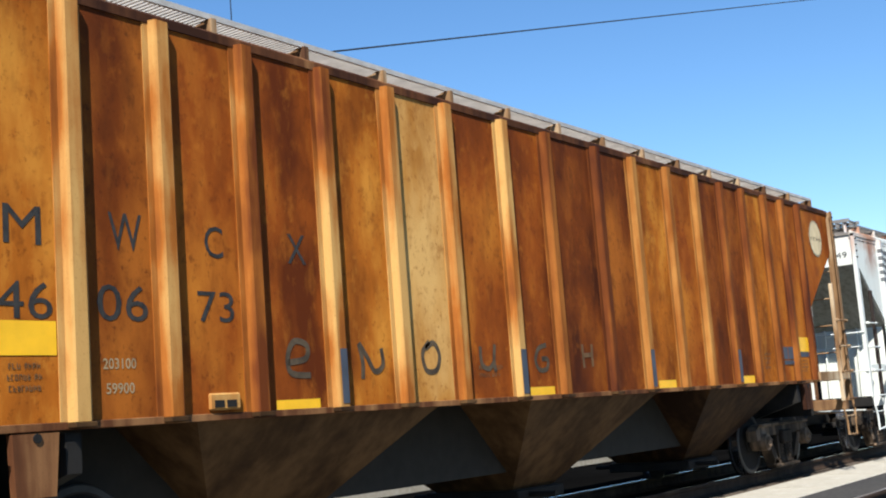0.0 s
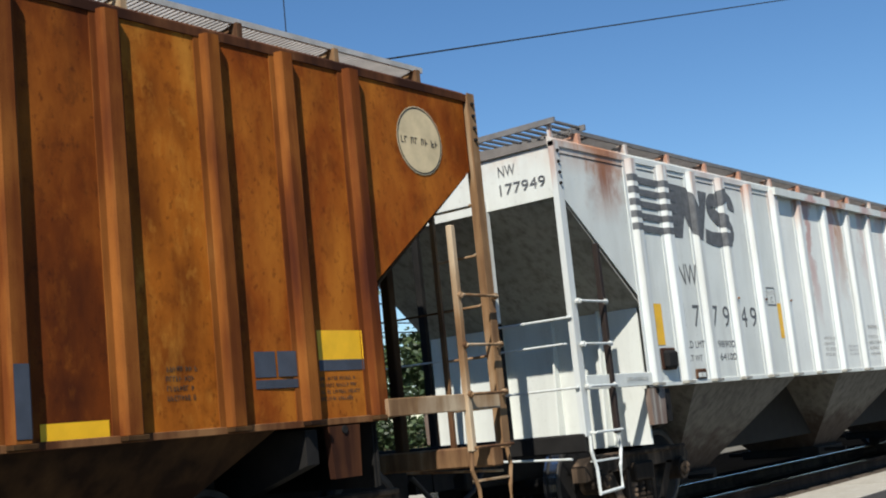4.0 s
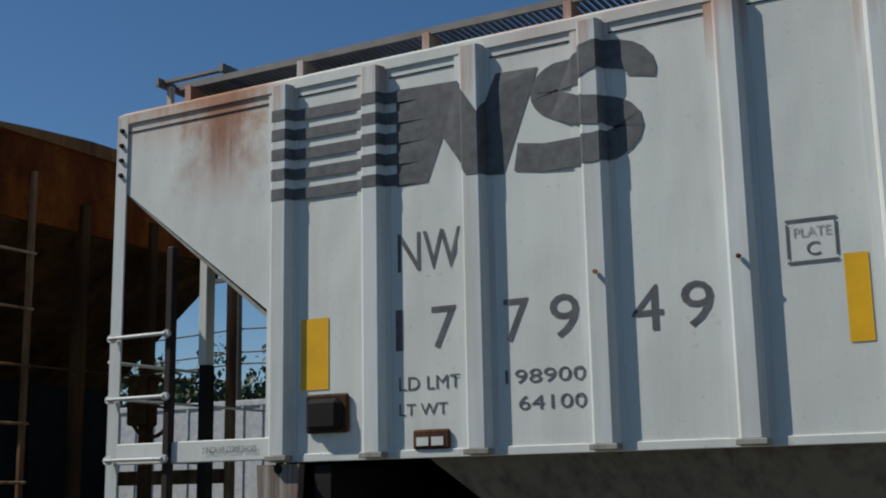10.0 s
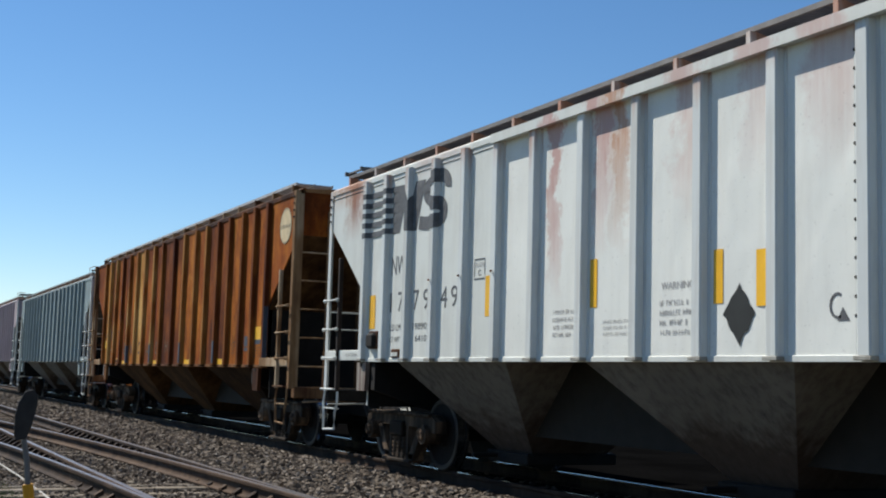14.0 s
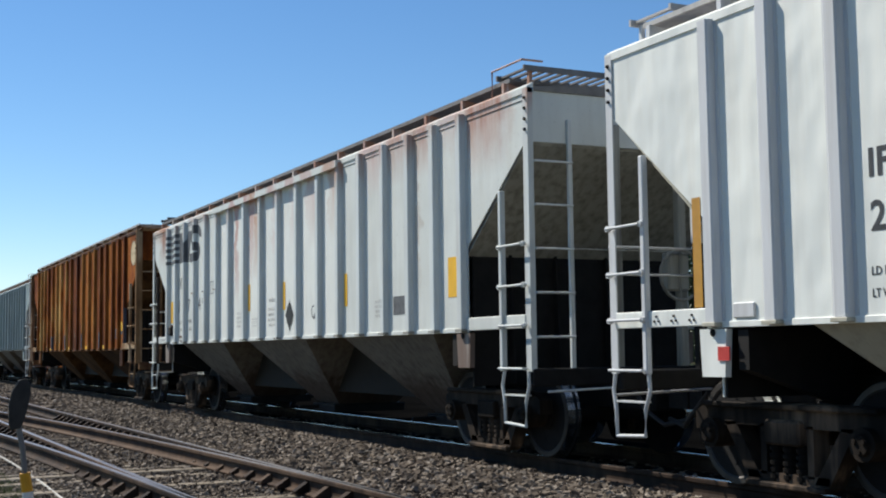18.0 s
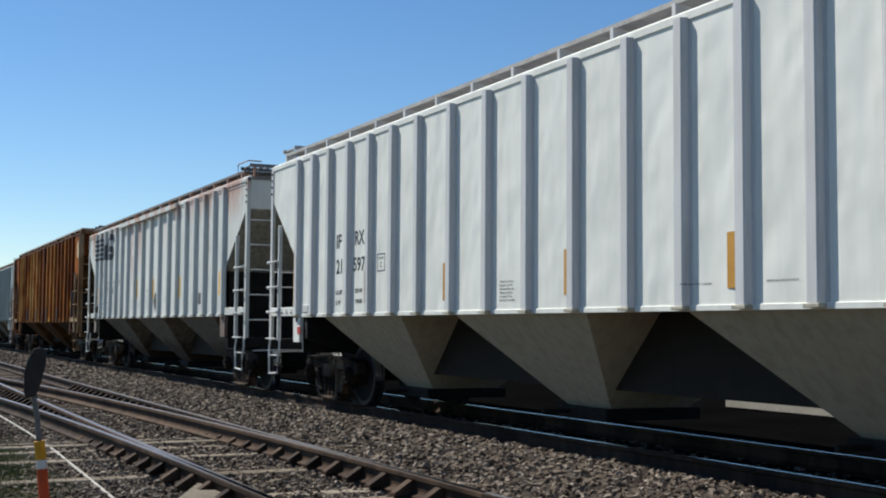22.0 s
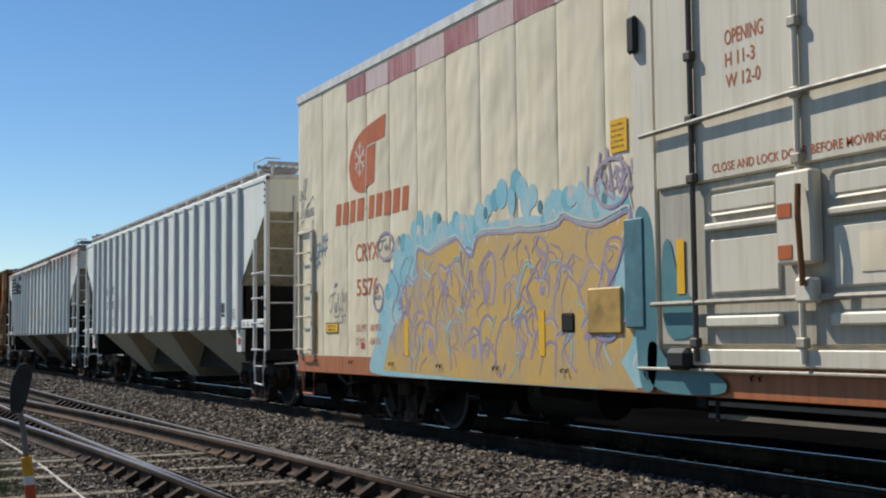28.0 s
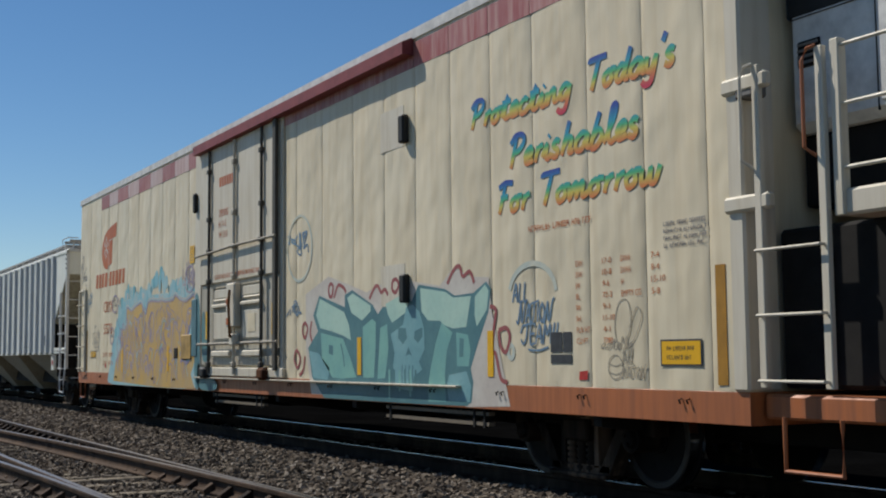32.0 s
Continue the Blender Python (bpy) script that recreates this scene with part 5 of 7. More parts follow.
stroke("graffiti_highlight", [(-2.25, 1.1), (-2.1, 1.3), (-1.98, 1.2), (-1.9, 1.45)], 0.03, WHITE_SPRAY, GY - 0.00088, "white spray-painted line")
flat("graffiti_halo", WHITE_HALO, WHITE_SPRAY, GY + 0.0004, "whitewashed patch behind the graffiti")
flat("graffiti_letters", TEAL_BASE, TEAL_SPRAY, GY - 0.00044, "teal spray-painted letters")
for q in (MINT_A, MINT_B, MINT_C, MINT_D, MINT_E):
    flat("graffiti_fill", q, MINT_SPRAY, GY - 0.0009, "mint green spray-painted fill")
for q in (GREEN_F, GREEN_G, GREEN_H, GREEN_I, GREEN_J):
    flat("graffiti_fill", q, GREEN_SPRAY, GY - 0.001, "green spray-painted fill")
for q in (GREEN_K, GREEN_L):
    flat("graffiti_fill", q, BLUE_TEAL, GY - 0.001, "blue-green spray-painted fill")
flat("graffiti_face", SKULL, BLUE_TEAL, GY - 0.0012, "dull teal spray-painted shape")
for q in (DARK_A, DARK_B, DARK_C, DARK_D, DARK_E, DARK_F):
    flat("graffiti_shadow", q, TEAL_SPRAY, GY - 0.0015, "dark spray-painted shadow")
for k in range(4):
    x = 5.43 + 0.085 * k
    stroke("graffiti_line", [(x, 1.30), (x - 0.01, 1.20), (x, 1.08)], 0.022, TEAL_SPRAY, GY - 0.0018, "dark spray-painted line")
stroke("graffiti_line", [(3.75, 1.56), (3.82, 1.42), (3.86, 1.28)], 0.03, TEAL_SPRAY, GY - 0.0018, "dark spray-painted line")
for k in range(6):
    stroke("graffiti_drip", [(5.1 + k * 0.13, 1.25), (5.1 + k * 0.13, rnd.uniform(0.92, 1.1))], 0.04, TEAL_SPRAY if k % 2 else GREEN_SPRAY, GY - 0.00143, "painted drip")
for q in (RED_0, RED_1, RED_2, RED_3, RED_4, RED_5, RED_6, RED_7, RED_8, RED_9, RED_10):
    stroke("graffiti_curl", q, 0.045, RED_SPRAY, GY - 0.00132, "maroon spray-painted curl")
for x, z, h in ((-7.04, 1.14, 0.45), (-3.83, 1.17, 0.45), (4.24, 1.18, 0.45), (7.29, 1.19, 0.45)):
    plate("reflective_tape", x, x + 0.11, z, z + h, GY - 0.0022, YELLOW, reefer, "yellow reflective tape")


def scribble(x0, x1, z0, z1, count, wide, mat, seed, label):
    q = random.Random(seed)
    for k in range(count):
        x = x0 + (x1 - x0) * (k + q.random()) / count
        stroke("marker_tag", [(x + q.uniform(-0.1, 0.1), q.uniform(z0, z1)) for i in range(q.randint(3, 5))], wide, mat, GY - 0.00088, label)


scribble(2.02, 2.70, 2.75, 3.10, 7, 0.025, BLUE_INK, 3, "blue spray-painted tag")
stroke("marker_tag", [(2.40 + 0.43 * math.cos(a), 2.86 + 0.44 * math.sin(a)) for a in [k * math.tau / 14 for k in range(15)]], 0.035, HAZE, GY - 0.00044, "faint blue spray-painted ring")
scribble(1.98, 2.4, 1.95, 2.15, 6, 0.018, BLUE_INK, 4, "blue marker tag")
scribble(-2.85, -2.1, 2.55, 3.1, 8, 0.03, PURPLE_SPRAY, 8, "purple spray-painted tag")
scribble(-1.0, -0.4, 1.85, 2.1, 3, 0.014, INK, 12, "thin marker tag")


def words(text, x0, x1, z0, z1, mat, fat=0.0, shear=0.0, y=GY - 0.00044, label=""):
    return lettering(text, x0, x1, z0, z1, y, mat, reefer, fat=fat, shear=shear, label=label)


# joined-up marker writing, one pen line a stroke
PEN = {
    "a": (1.1, [[(0.9, 0.8), (0.5, 1.0), (0.1, 0.6), (0.2, 0.1), (0.6, 0.1), (0.9, 0.9), (0.9, 0.2), (1.2, 0.1)]]),
    "l": (0.75, [[(0.0, 0.1), (0.5, 1.2), (0.6, 2.0), (0.35, 1.9), (0.3, 0.5), (0.5, 0.05), (0.8, 0.2)]]),
    "N": (1.5, [[(-0.4, 0.3), (-0.1, 0.0), (0.3, 1.9), (0.45, 1.2), (0.6, 0.2), (0.9, 0.3), (1.2, 1.8), (1.6, 2.3)]]),
    "+": (0.75, [[(0.0, 0.2), (0.4, 1.7), (0.3, 0.4), (0.5, 0.05), (0.8, 0.2)], [(-0.3, 1.2), (0.9, 1.45), (2.4, 2.2), (2.9, 1.7)]]),
    "t": (0.75, [[(0.05, 0.2), (0.45, 1.6), (0.3, 0.4), (0.5, 0.05), (0.8, 0.2)], [(0.0, 1.15), (0.75, 1.2)]]),
    "7": (1.2, [[(0.02, 1.7), (0.12, 1.88), (1.3, 1.92)], [(0.72, 1.85), (0.42, 0.0)]]),
    "P": (1.3, [[(0.3, 0.0), (0.5, 1.9)], [(0.05, 1.5), (0.4, 1.95), (1.0, 1.9), (1.15, 1.45), (0.8, 1.0), (0.4, 0.95)]]),
    "r": (0.7, [[(0.2, 0.0), (0.28, 0.95)], [(0.22, 0.45), (0.4, 0.85), (0.68, 0.95)]]),
    "c": (0.85, [[(0.72, 0.8), (0.45, 1.0), (0.12, 0.6), (0.22, 0.1), (0.55, 0.05), (0.88, 0.35)]]),
    "g": (0.95, [[(0.75, 0.85), (0.4, 1.0), (0.1, 0.55), (0.3, 0.1), (0.7, 0.5), (0.8, 0.95), (0.65, -0.5), (0.3, -0.7), (0.0, -0.45)]]),
    "d": (1.05, [[(0.7, 0.8), (0.4, 1.0), (0.08, 0.5), (0.3, 0.05), (0.65, 0.4), (0.95, 1.9)], [(0.78, 0.9), (0.75, 0.15), (1.05, 0.1)]]),
    "y": (0.95, [[(0.1, 0.95), (0.15, 0.2), (0.5, 0.1), (0.75, 0.9)], [(0.75, 0.95), (0.6, -0.5), (0.2, -0.7), (-0.05, -0.45)]]),
    "s": (0.75, [[(0.6, 0.85), (0.35, 1.0), (0.15, 0.7), (0.55, 0.35), (0.4, 0.02), (0.05, 0.2)]]),
    "h": (1.0, [[(0.12, 0.0), (0.42, 1.9)], [(0.2, 0.5), (0.5, 0.95), (0.75, 0.8), (0.65, 0.1), (0.98, 0.15)]]),
    "b": (0.95, [[(0.45, 1.9), (0.12, 0.15), (0.5, 0.0), (0.8, 0.5), (0.55, 0.95), (0.2, 0.6)]]),
    "F": (1.2, [[(0.35, 0.0), (0.6, 1.9)], [(0.05, 1.7), (0.6, 1.95), (1.25, 1.85)], [(0.3, 1.0), (0.95, 1.05)]]),
    "w": (1.25, [[(0.05, 0.95), (0.15, 0.1), (0.5, 0.25), (0.6, 0.9), (0.65, 0.15), (0.95, 0.1), (1.15, 0.95)]]),
    "'": (0.4, [[(0.28, 2.0), (0.12, 1.5)]]),
    "i": (0.65, [[(0.0, 0.2), (0.3, 0.9), (0.3, 0.2), (0.5, 0.05), (0.7, 0.3)], [(0.35, 1.3), (0.42, 1.42)]]),
    "o": (0.95, [[(0.5, 0.95), (0.1, 0.6), (0.3, 0.05), (0.7, 0.3), (0.6, 0.9), (1.0, 0.9)]]),
    "n": (1.0, [[(0.0, 0.9), (0.15, 0.05), (0.3, 0.7), (0.6, 0.95), (0.7, 0.1), (1.2, 0.4)]]),
    "e": (0.8, [[(0.0, 0.4), (0.6, 0.6), (0.5, 1.0), (0.15, 0.7), (0.25, 0.1), (0.8, 0.2)]]),
    "m": (1.35, [[(0.0, 0.9), (0.1, 0.05), (0.3, 0.8), (0.5, 0.9), (0.55, 0.1), (0.75, 0.8), (0.95, 0.9), (1.0, 0.1), (1.4, 0.3)]]),
    "T": (1.0, [[(-0.5, 1.1), (-0.2, 1.8), (0.4, 1.9), (1.3, 2.1)], [(0.5, 1.95), (0.4, 0.6), (0.0, 0.0), (-0.4, 0.5)]]),
    "A": (1.1, [[(0.0, 0.0), (0.45, 1.9), (0.85, 0.0)], [(0.15, 0.7), (0.8, 0.75)]]),
    "L": (0.9, [[(0.1, 1.9), (0.1, 0.05), (0.75, 0.1)]]),
    "I": (0.5, [[(0.2, 1.9), (0.2, 0.0)]]),
    "O": (1.15, [[(0.5, 1.9), (0.05, 1.0), (0.45, 0.0), (0.95, 0.9), (0.5, 1.9)]]),
    "E": (0.95, [[(0.8, 1.85), (0.1, 1.9), (0.1, 0.05), (0.8, 0.1)], [(0.1, 1.0), (0.7, 1.0)]]),
    "M": (1.25, [[(0.0, 0.0), (0.15, 1.9), (0.55, 0.8), (0.95, 1.9), (1.1, 0.0)]]),
    "S": (1.0, [[(0.8, 1.6), (0.4, 1.9), (0.1, 1.4), (0.7, 0.8), (0.6, 0.1), (0.0, 0.3)]]),
    "H": (1.2, [[(0.1, 2.0), (0.05, 0.0)], [(0.9, 2.0), (0.8, 0.0)], [(-0.1, 0.9), (1.3, 1.1)]]),
    "4": (1.2, [[(0.3, 2.1), (0.0, 0.9), (1.3, 1.0)], [(0.9, 2.2), (0.7, 0.0)]]),
    "!": (0.5, [[(0.35, 2.0), (0.15, 0.6)], [(0.08, 0.2), (0.06, 0.05)]]),
    "*": (1.0, [[(0.1, 1.6), (0.9, 1.2)], [(0.5, 2.0), (0.45, 0.9)], [(0.9, 1.7), (0.1, 1.0)]]),
}


def pen(text, x0, x1, z, tall, wide, mat, label, lean=0.0, climb=0.0, name="marker_letter"):
    """Marker writing between x0 and x1 on the foot line z; capitals are tall metres high."""
    unit = (x1 - x0) / sum(PEN[c][0] for c in text)
    x = 0.0
    for c in text:
        for k, line in enumerate(PEN[c][1]):
            stroke(name, [(x0 + (x + u) * unit + lean * v * tall / 2, z + v * tall / 2 + climb * (x + u) * unit) for u, v in line], wide, mat, GY - 0.0009 - 0.00012 * k, label)
        x += PEN[c][0]


for text, x0, x1, z, tall in (("all", -10.88, -10.58, 3.44, 0.30), ("Na+ion", -10.82, -10.25, 3.16, 0.27), ("Team!!", -10.84, -10.27, 2.86, 0.26)):
    pen(text, x0, x1, z, tall, 0.014, INK, "thin black joined-up marker writing", 0.15)
stroke("marker_letter", [(-10.80, 2.80), (-10.5, 2.78), (-10.28, 2.84), (-10.5, 2.81), (-10.72, 2.76)], 0.012, INK, GY - 0.0009, "thin black marker flourish")
pen("SH4", -10.20, -9.74, 2.50, 0.24, 0.024, BLUE_INK, "blue marker tag", 0.2, 0.1)
pen("*4", -9.95, -9.70, 2.70, 0.16, 0.02, BLUE_INK, "blue marker tag", 0.2)
pen("*", -10.12, -9.98, 2.36, 0.14, 0.02, BLUE_INK, "blue marker tag")
pen("*", -9.46, -9.28, 1.98, 0.18, 0.012, INK, "thin black marker tag")
pen("TeNM", -9.58, -8.98, 1.72, 0.26, 0.013, INK, "thin black marker tag", 0.1, 0.05)
pen("4lSH", -9.42, -9.0, 1.56, 0.22, 0.011, INK, "thin black marker tag")
for cx, cz, rx_, rz_ in ((-7.62, 2.53, 0.25, 0.17), (-7.86, 1.88, 0.15, 0.17), (-2.52, 2.74, 0.28, 0.22)):
    stroke("spray_ring", [(cx + rx_ * math.cos(k * 0.449), cz + rz_ * math.sin(k * 0.449)) for k in range(15)], 0.035, PURPLE_SPRAY, GY - 0.003, "purple spray-painted ring")
pen("Tel", -7.80, -7.45, 2.48, 0.13, 0.014, INK, "thin dark tag in a ring", 0.1)
pen("noi", -7.96, -7.76, 1.85, 0.12, 0.012, BLUE_INK, "thin blue tag in a ring")
pen("MeST", -2.74, -2.30, 2.68, 0.17, 0.018, PURPLE_SPRAY, "purple tag in a ring", 0.1)
stroke("spray_ring", [(8.10 + 0.40 * math.cos(a), 1.95 + 0.30 * math.sin(a)) for a in [0.1 + k * 0.28 for k in range(11)]], 0.055, HAZE, GY - 0.0003, "faint blue oversprayed arc")
stroke("spray_ring", [(7.72 + 0.05 * math.cos(k * 0.7), 1.43 + 0.06 * math.sin(k * 0.7)) for k in range(10)], 0.05, HAZE, GY - 0.0003, "faint blue oversprayed spot")
for text, x0, x1, z0, tall in (("ALL", 7.76, 8.04, 1.90, 0.19), ("NATION", 7.86, 8.44, 1.70, 0.19), ("TEAM!!", 7.94, 8.52, 1.50, 0.19)):
    pen(text, x0, x1, z0, tall, 0.023, BLUE_INK, "blue spray-painted writing", 0.1)
stroke("marker_letter", [(8.02, 1.45), (8.2, 1.44), (8.36, 1.47)], 0.02, BLUE_INK, GY - 0.0009, "blue spray-painted underline")
flat("red_patch", [(8.83, 1.175), (8.96, 1.18), (8.965, 1.26), (8.84, 1.25)], RED_MARK, GY - 0.0006, "small red paint patch")
flat("red_patch", [(-8.46, 1.22), (-8.34, 1.22), (-8.34, 1.30), (-8.46, 1.30)], RED_MARK, GY - 0.0006, "small red paint patch")
# a pencil doodle: two tall loops, a ball and a few words
stroke("pencil_line", [(9.42, 1.42), (9.36, 1.62), (9.42, 1.82), (9.54, 1.84), (9.58, 1.66), (9.52, 1.5), (9.46, 1.4)], 0.010, PENCIL, GY - 0.0005, "thin pencil doodle")
stroke("pencil_line", [(9.56, 1.62), (9.66, 1.78), (9.72, 1.70), (9.62, 1.52), (9.5, 1.44)], 0.009, PENCIL, GY - 0.0005, "thin pencil doodle")
stroke("pencil_line", [(9.36 + 0.10 * math.cos(k * 0.6), 1.29 + 0.10 * math.sin(k * 0.6)) for k in range(12)], 0.010, PENCIL, GY - 0.0005, "thin pencil doodle")
for z in (1.25, 1.32):
    stroke("pencil_line", [(9.27, z), (9.36, z - 0.02), (9.45, z)], 0.008, PENCIL, GY - 0.0006, "thin pencil doodle")
pen("noteMe", 9.16, 9.60, 1.44, 0.11, 0.009, PENCIL, "thin pencil writing", 0.1)
pen("All", 9.46, 9.60, 1.32, 0.11, 0.009, PENCIL, "thin pencil writing")
pen("NATION", 9.46, 9.76, 1.20, 0.10, 0.009, PENCIL, "thin pencil writing")
# company emblem as plain shapes
EMBLEM = [(-7.60, 4.24), (-8.12, 4.18), (-8.40, 4.13), (-8.64, 4.03), (-8.80, 3.87), (-8.86, 3.70), (-8.82, 3.53), (-8.70, 3.39), (-8.52, 3.31), (-8.30, 3.30), (-8.28, 3.36), (-7.98, 3.40), (-7.93, 3.92), (-7.64, 3.95)]
flat("emblem", EMBLEM, ORANGE_MARK, GY, "faded orange company emblem")
for a in range(6):
    c, v = math.cos(a * math.pi / 3 + 0.5), math.sin(a * math.pi / 3 + 0.5)
    stroke("emblem_star", [(-8.47, 3.76), (-8.47 + 0.19 * c, 3.76 + 0.24 * v)], 0.028, WHITE_SPRAY, GY - 0.0009 - 0.00005 * a, "white star line in the emblem")
    for side in (-0.6, 0.6):
        stroke("emblem_star", [(-8.47 + 0.11 * c, 3.76 + 0.14 * v), (-8.47 + 0.17 * math.cos(a * math.pi / 3 + 0.5 + side * 0.6), 3.76 + 0.22 * math.sin(a * math.pi / 3 + 0.5 + side * 0.6))], 0.018, WHITE_SPRAY, GY - 0.0013 - 0.00005 * a, "white star line in the emblem")
stroke("emblem_gap", [(-8.28, 3.30), (-8.25, 3.55), (-8.23, 3.86), (-8.12, 3.90), (-7.93, 3.91)], 0.022, WHITE_SPRAY, GY - 0.0009, "white line through the emblem")
x = -9.37
for wd in (0.26, 0.26, 0.25, 0.29, 0.1, 0.24, 0.26, 0.27, 0.28, 0.25):
    h = 0.30 if wd > 0.15 else 0.05
    z = 2.93 + (0.12 if wd < 0.15 else 0.0)
    flat("company_name_block", [(x, z), (x + wd - 0.07, z), (x + wd - 0.03, z + h), (x + 0.04, z + h)], ORANGE_MARK, GY, "faded orange lettering block")
    x += wd + 0.005
words("CRYX", -8.62, -7.85, 2.38, 2.62, ORANGE_MARK, 0.008)
words("5576", -8.60, -7.86, 1.92, 2.15, ORANGE_MARK, 0.008)
for text, x0, x1, z0 in (("LD LMT", -8.62, -8.28, 1.45), ("181900", -8.14, -7.78, 1.45), ("LT WT", -8.62, -8.32, 1.27), ("104100", -8.14, -7.78, 1.27)):
    words(text, x0, x1, z0, z0 + 0.09, ORANGE_MARK)
for text, x0, x1, z0, z1 in (("OPENING", -0.86, -0.42, 3.62, 3.74), ("H 11-3", -0.86, -0.52, 3.45, 3.56), ("W 12-0", -0.86, -0.46, 3.28, 3.39), ("CLOSE AND LOCK DOOR BEFORE MOVING CAR", -1.05, 0.95, 2.64, 2.71)):
    words(text, x0, x1, z0, z1, ORANGE_MARK, 0.004, y=DY - 0.003)
for k in range(6):
    plate("name_block", -0.85 + k * 0.118, -0.85 + k * 0.118 + 0.085, 4.10, 4.25, DY, ORANGE_MARK, reefer, "faded orange bar of writing", 0.003)
plate("door_label", 0.48, 0.80, 1.78, 2.05, DY + 0.002, CREAM, reefer, "printed instruction label", 0.003)


def rainbow(name, z0, z1):
    n = Nodes(name, 0.5)
    col = n.ramp(height_mask(n, z0, z1), [(0.0, (0.52, 0.035, 0.07)), (0.25, (0.58, 0.20, 0.05)), (0.42, (0.55, 0.48, 0.08)), (0.55, (0.06, 0.38, 0.16)), (0.7, (0.02, 0.28, 0.40)), (1.0, (0.02, 0.055, 0.30))])
    return n.done(col)


for text, x0, x1, z0, tall in (("Protecting", 6.97, 8.78, 3.69, 0.28), ("7oday's", 9.02, 10.22, 3.69, 0.28), ("Perishables", 7.70, 9.74, 3.19, 0.31), ("For", 7.47, 8.06, 2.77, 0.30), ("7omorrow", 8.24, 10.0, 2.77, 0.30)):
    pen(text, x0, x1, z0, tall, 0.058, rainbow("rainbow_slogan_paint", z0 - 0.10, z0 + tall * 1.02), "rainbow-coloured brush script", 0.25, 0.0, "slogan_letter")
bars([(8.06, 9.15, 2.545, 2.60)], GY, ORANGE_MARK, reefer, "web_address_bar")
for k, (text, val, text2, val2) in enumerate((("EXH", "17-0", "EXWW", "7-4"), ("EXW", "10-8", "EXWH", "8-4"), ("EW", "9-6", "H", "15-10"), ("IL", "72-3", "EMPTY CG", "5-8"), ("IW", "9-1", "", ""), ("IH", "11-10", "", ""), ("PLR HT", "4-1", "", ""), ("CU FT", "7780", "", ""))):
    z = 2.17 - k * 0.097
    words(text, 8.81, 8.81 + 0.033 * len(text), z, z + 0.05, ORANGE_MARK)
    words(val, 9.2, 9.2 + 0.033 * len(val), z, z + 0.05, ORANGE_MARK)
    if text2:
        words(text2, 9.46, 9.46 + 0.033 * len(text2), z, z + 0.05, ORANGE_MARK)
        words(val2, 9.86, 9.86 + 0.035 * len(val2), z, z + 0.05, ORANGE_MARK)
bars([(10.03, 10.56, 2.235 + 0.058 * k, 2.270 + 0.058 * k) for k in range(4)], GY, INK, reefer, "small_notice")
for a, b, c, d in ((8.40, 8.58, 1.42, 1.60), (8.60, 8.73, 1.42, 1.60), (8.40, 8.73, 1.32, 1.40)):
    plate("stencil_panel", a, b, c, d, GY, BLACK_PAINT, reefer, "black stencil panel", 0.003)
for x0, x1, z0, z1 in ((9.96, 10.45, 1.30, 1.51), (-9.76, -9.28, 1.43, 1.58)):
    plate("warning_sign", x0, x1, z0, z1, GY - 0.00044, BLACK_PAINT, reefer, "yellow warning sign with black border", 0.004)
    plate("warning_sign_face", x0 + 0.015, x1 - 0.015, z0 + 0.015, z1 - 0.015, GY - 0.0045, YELLOW, reefer, "", 0.001)
    bars([(x0 + 0.08, x1 - 0.08, z0 + (z1 - z0) * f, z0 + (z1 - z0) * (f + 0.16)) for f in (0.25, 0.58)], GY - 0.0055, BLACK_PAINT, reefer, "warning_writing", 0.001)
plate("warning_sign", -2.52, -2.26, 3.00, 3.30, GY - 0.00396, YELLOW, reefer, "yellow notice with small print", 0.003)
bars([(-2.50, -2.28, 3.04 + 0.05 * k, 3.06 + 0.05 * k) for k in range(5)], GY - 0.0072, BLACK_PAINT, reefer, "warning_writing", 0.001)

# ---- painted marks on the hopper cars ----
HAT = [(-0.13, -0.008), (-0.08, -0.010), (-0.065, -0.060), (-0.05, -0.072), (0.05, -0.072), (0.065, -0.060), (0.08, -0.010), (0.11, -0.008)]


def surface(x, ribs):
    """How far the ribbed side stands out at x."""
    for r in ribs:
        if r - 0.13 <= x <= r + 0.11:
            return float(np.interp(x - r, [p[0] for p in HAT], [p[1] for p in HAT]))
    return 0.0


def wrap(ob, ribs, lift=0.003, y=-HALF):
    """Lays a flat painted mark onto the ribbed side."""
    bm = bmesh.new()
    bm.from_mesh(ob.data)
    bmesh.ops.triangulate(bm, faces=bm.faces[:])
    xs = [v.co.x for v in bm.verts]
    for r in ribs:
        for dx, _ in HAT:
            if min(xs) < r + dx < max(xs):
                bmesh.ops.bisect_plane(bm, geom=bm.verts[:] + bm.edges[:] + bm.faces[:], plane_co=(r + dx, 0, 0), plane_no=(1, 0, 0))
    for v in bm.verts:
        v.co.y = y + surface(v.co.x, ribs) - lift
    bm.to_mesh(ob.data)
    bm.free()
    return ob


def patch(name, outline, mat, parent, y, label=""):
    """A flat painted shape on a side that faces -y."""
    bm = B()
    bm.faces.new([bm.verts.new((x, y, z)) for x, z in outline])
    return part(name, bm, mat, parent, label)


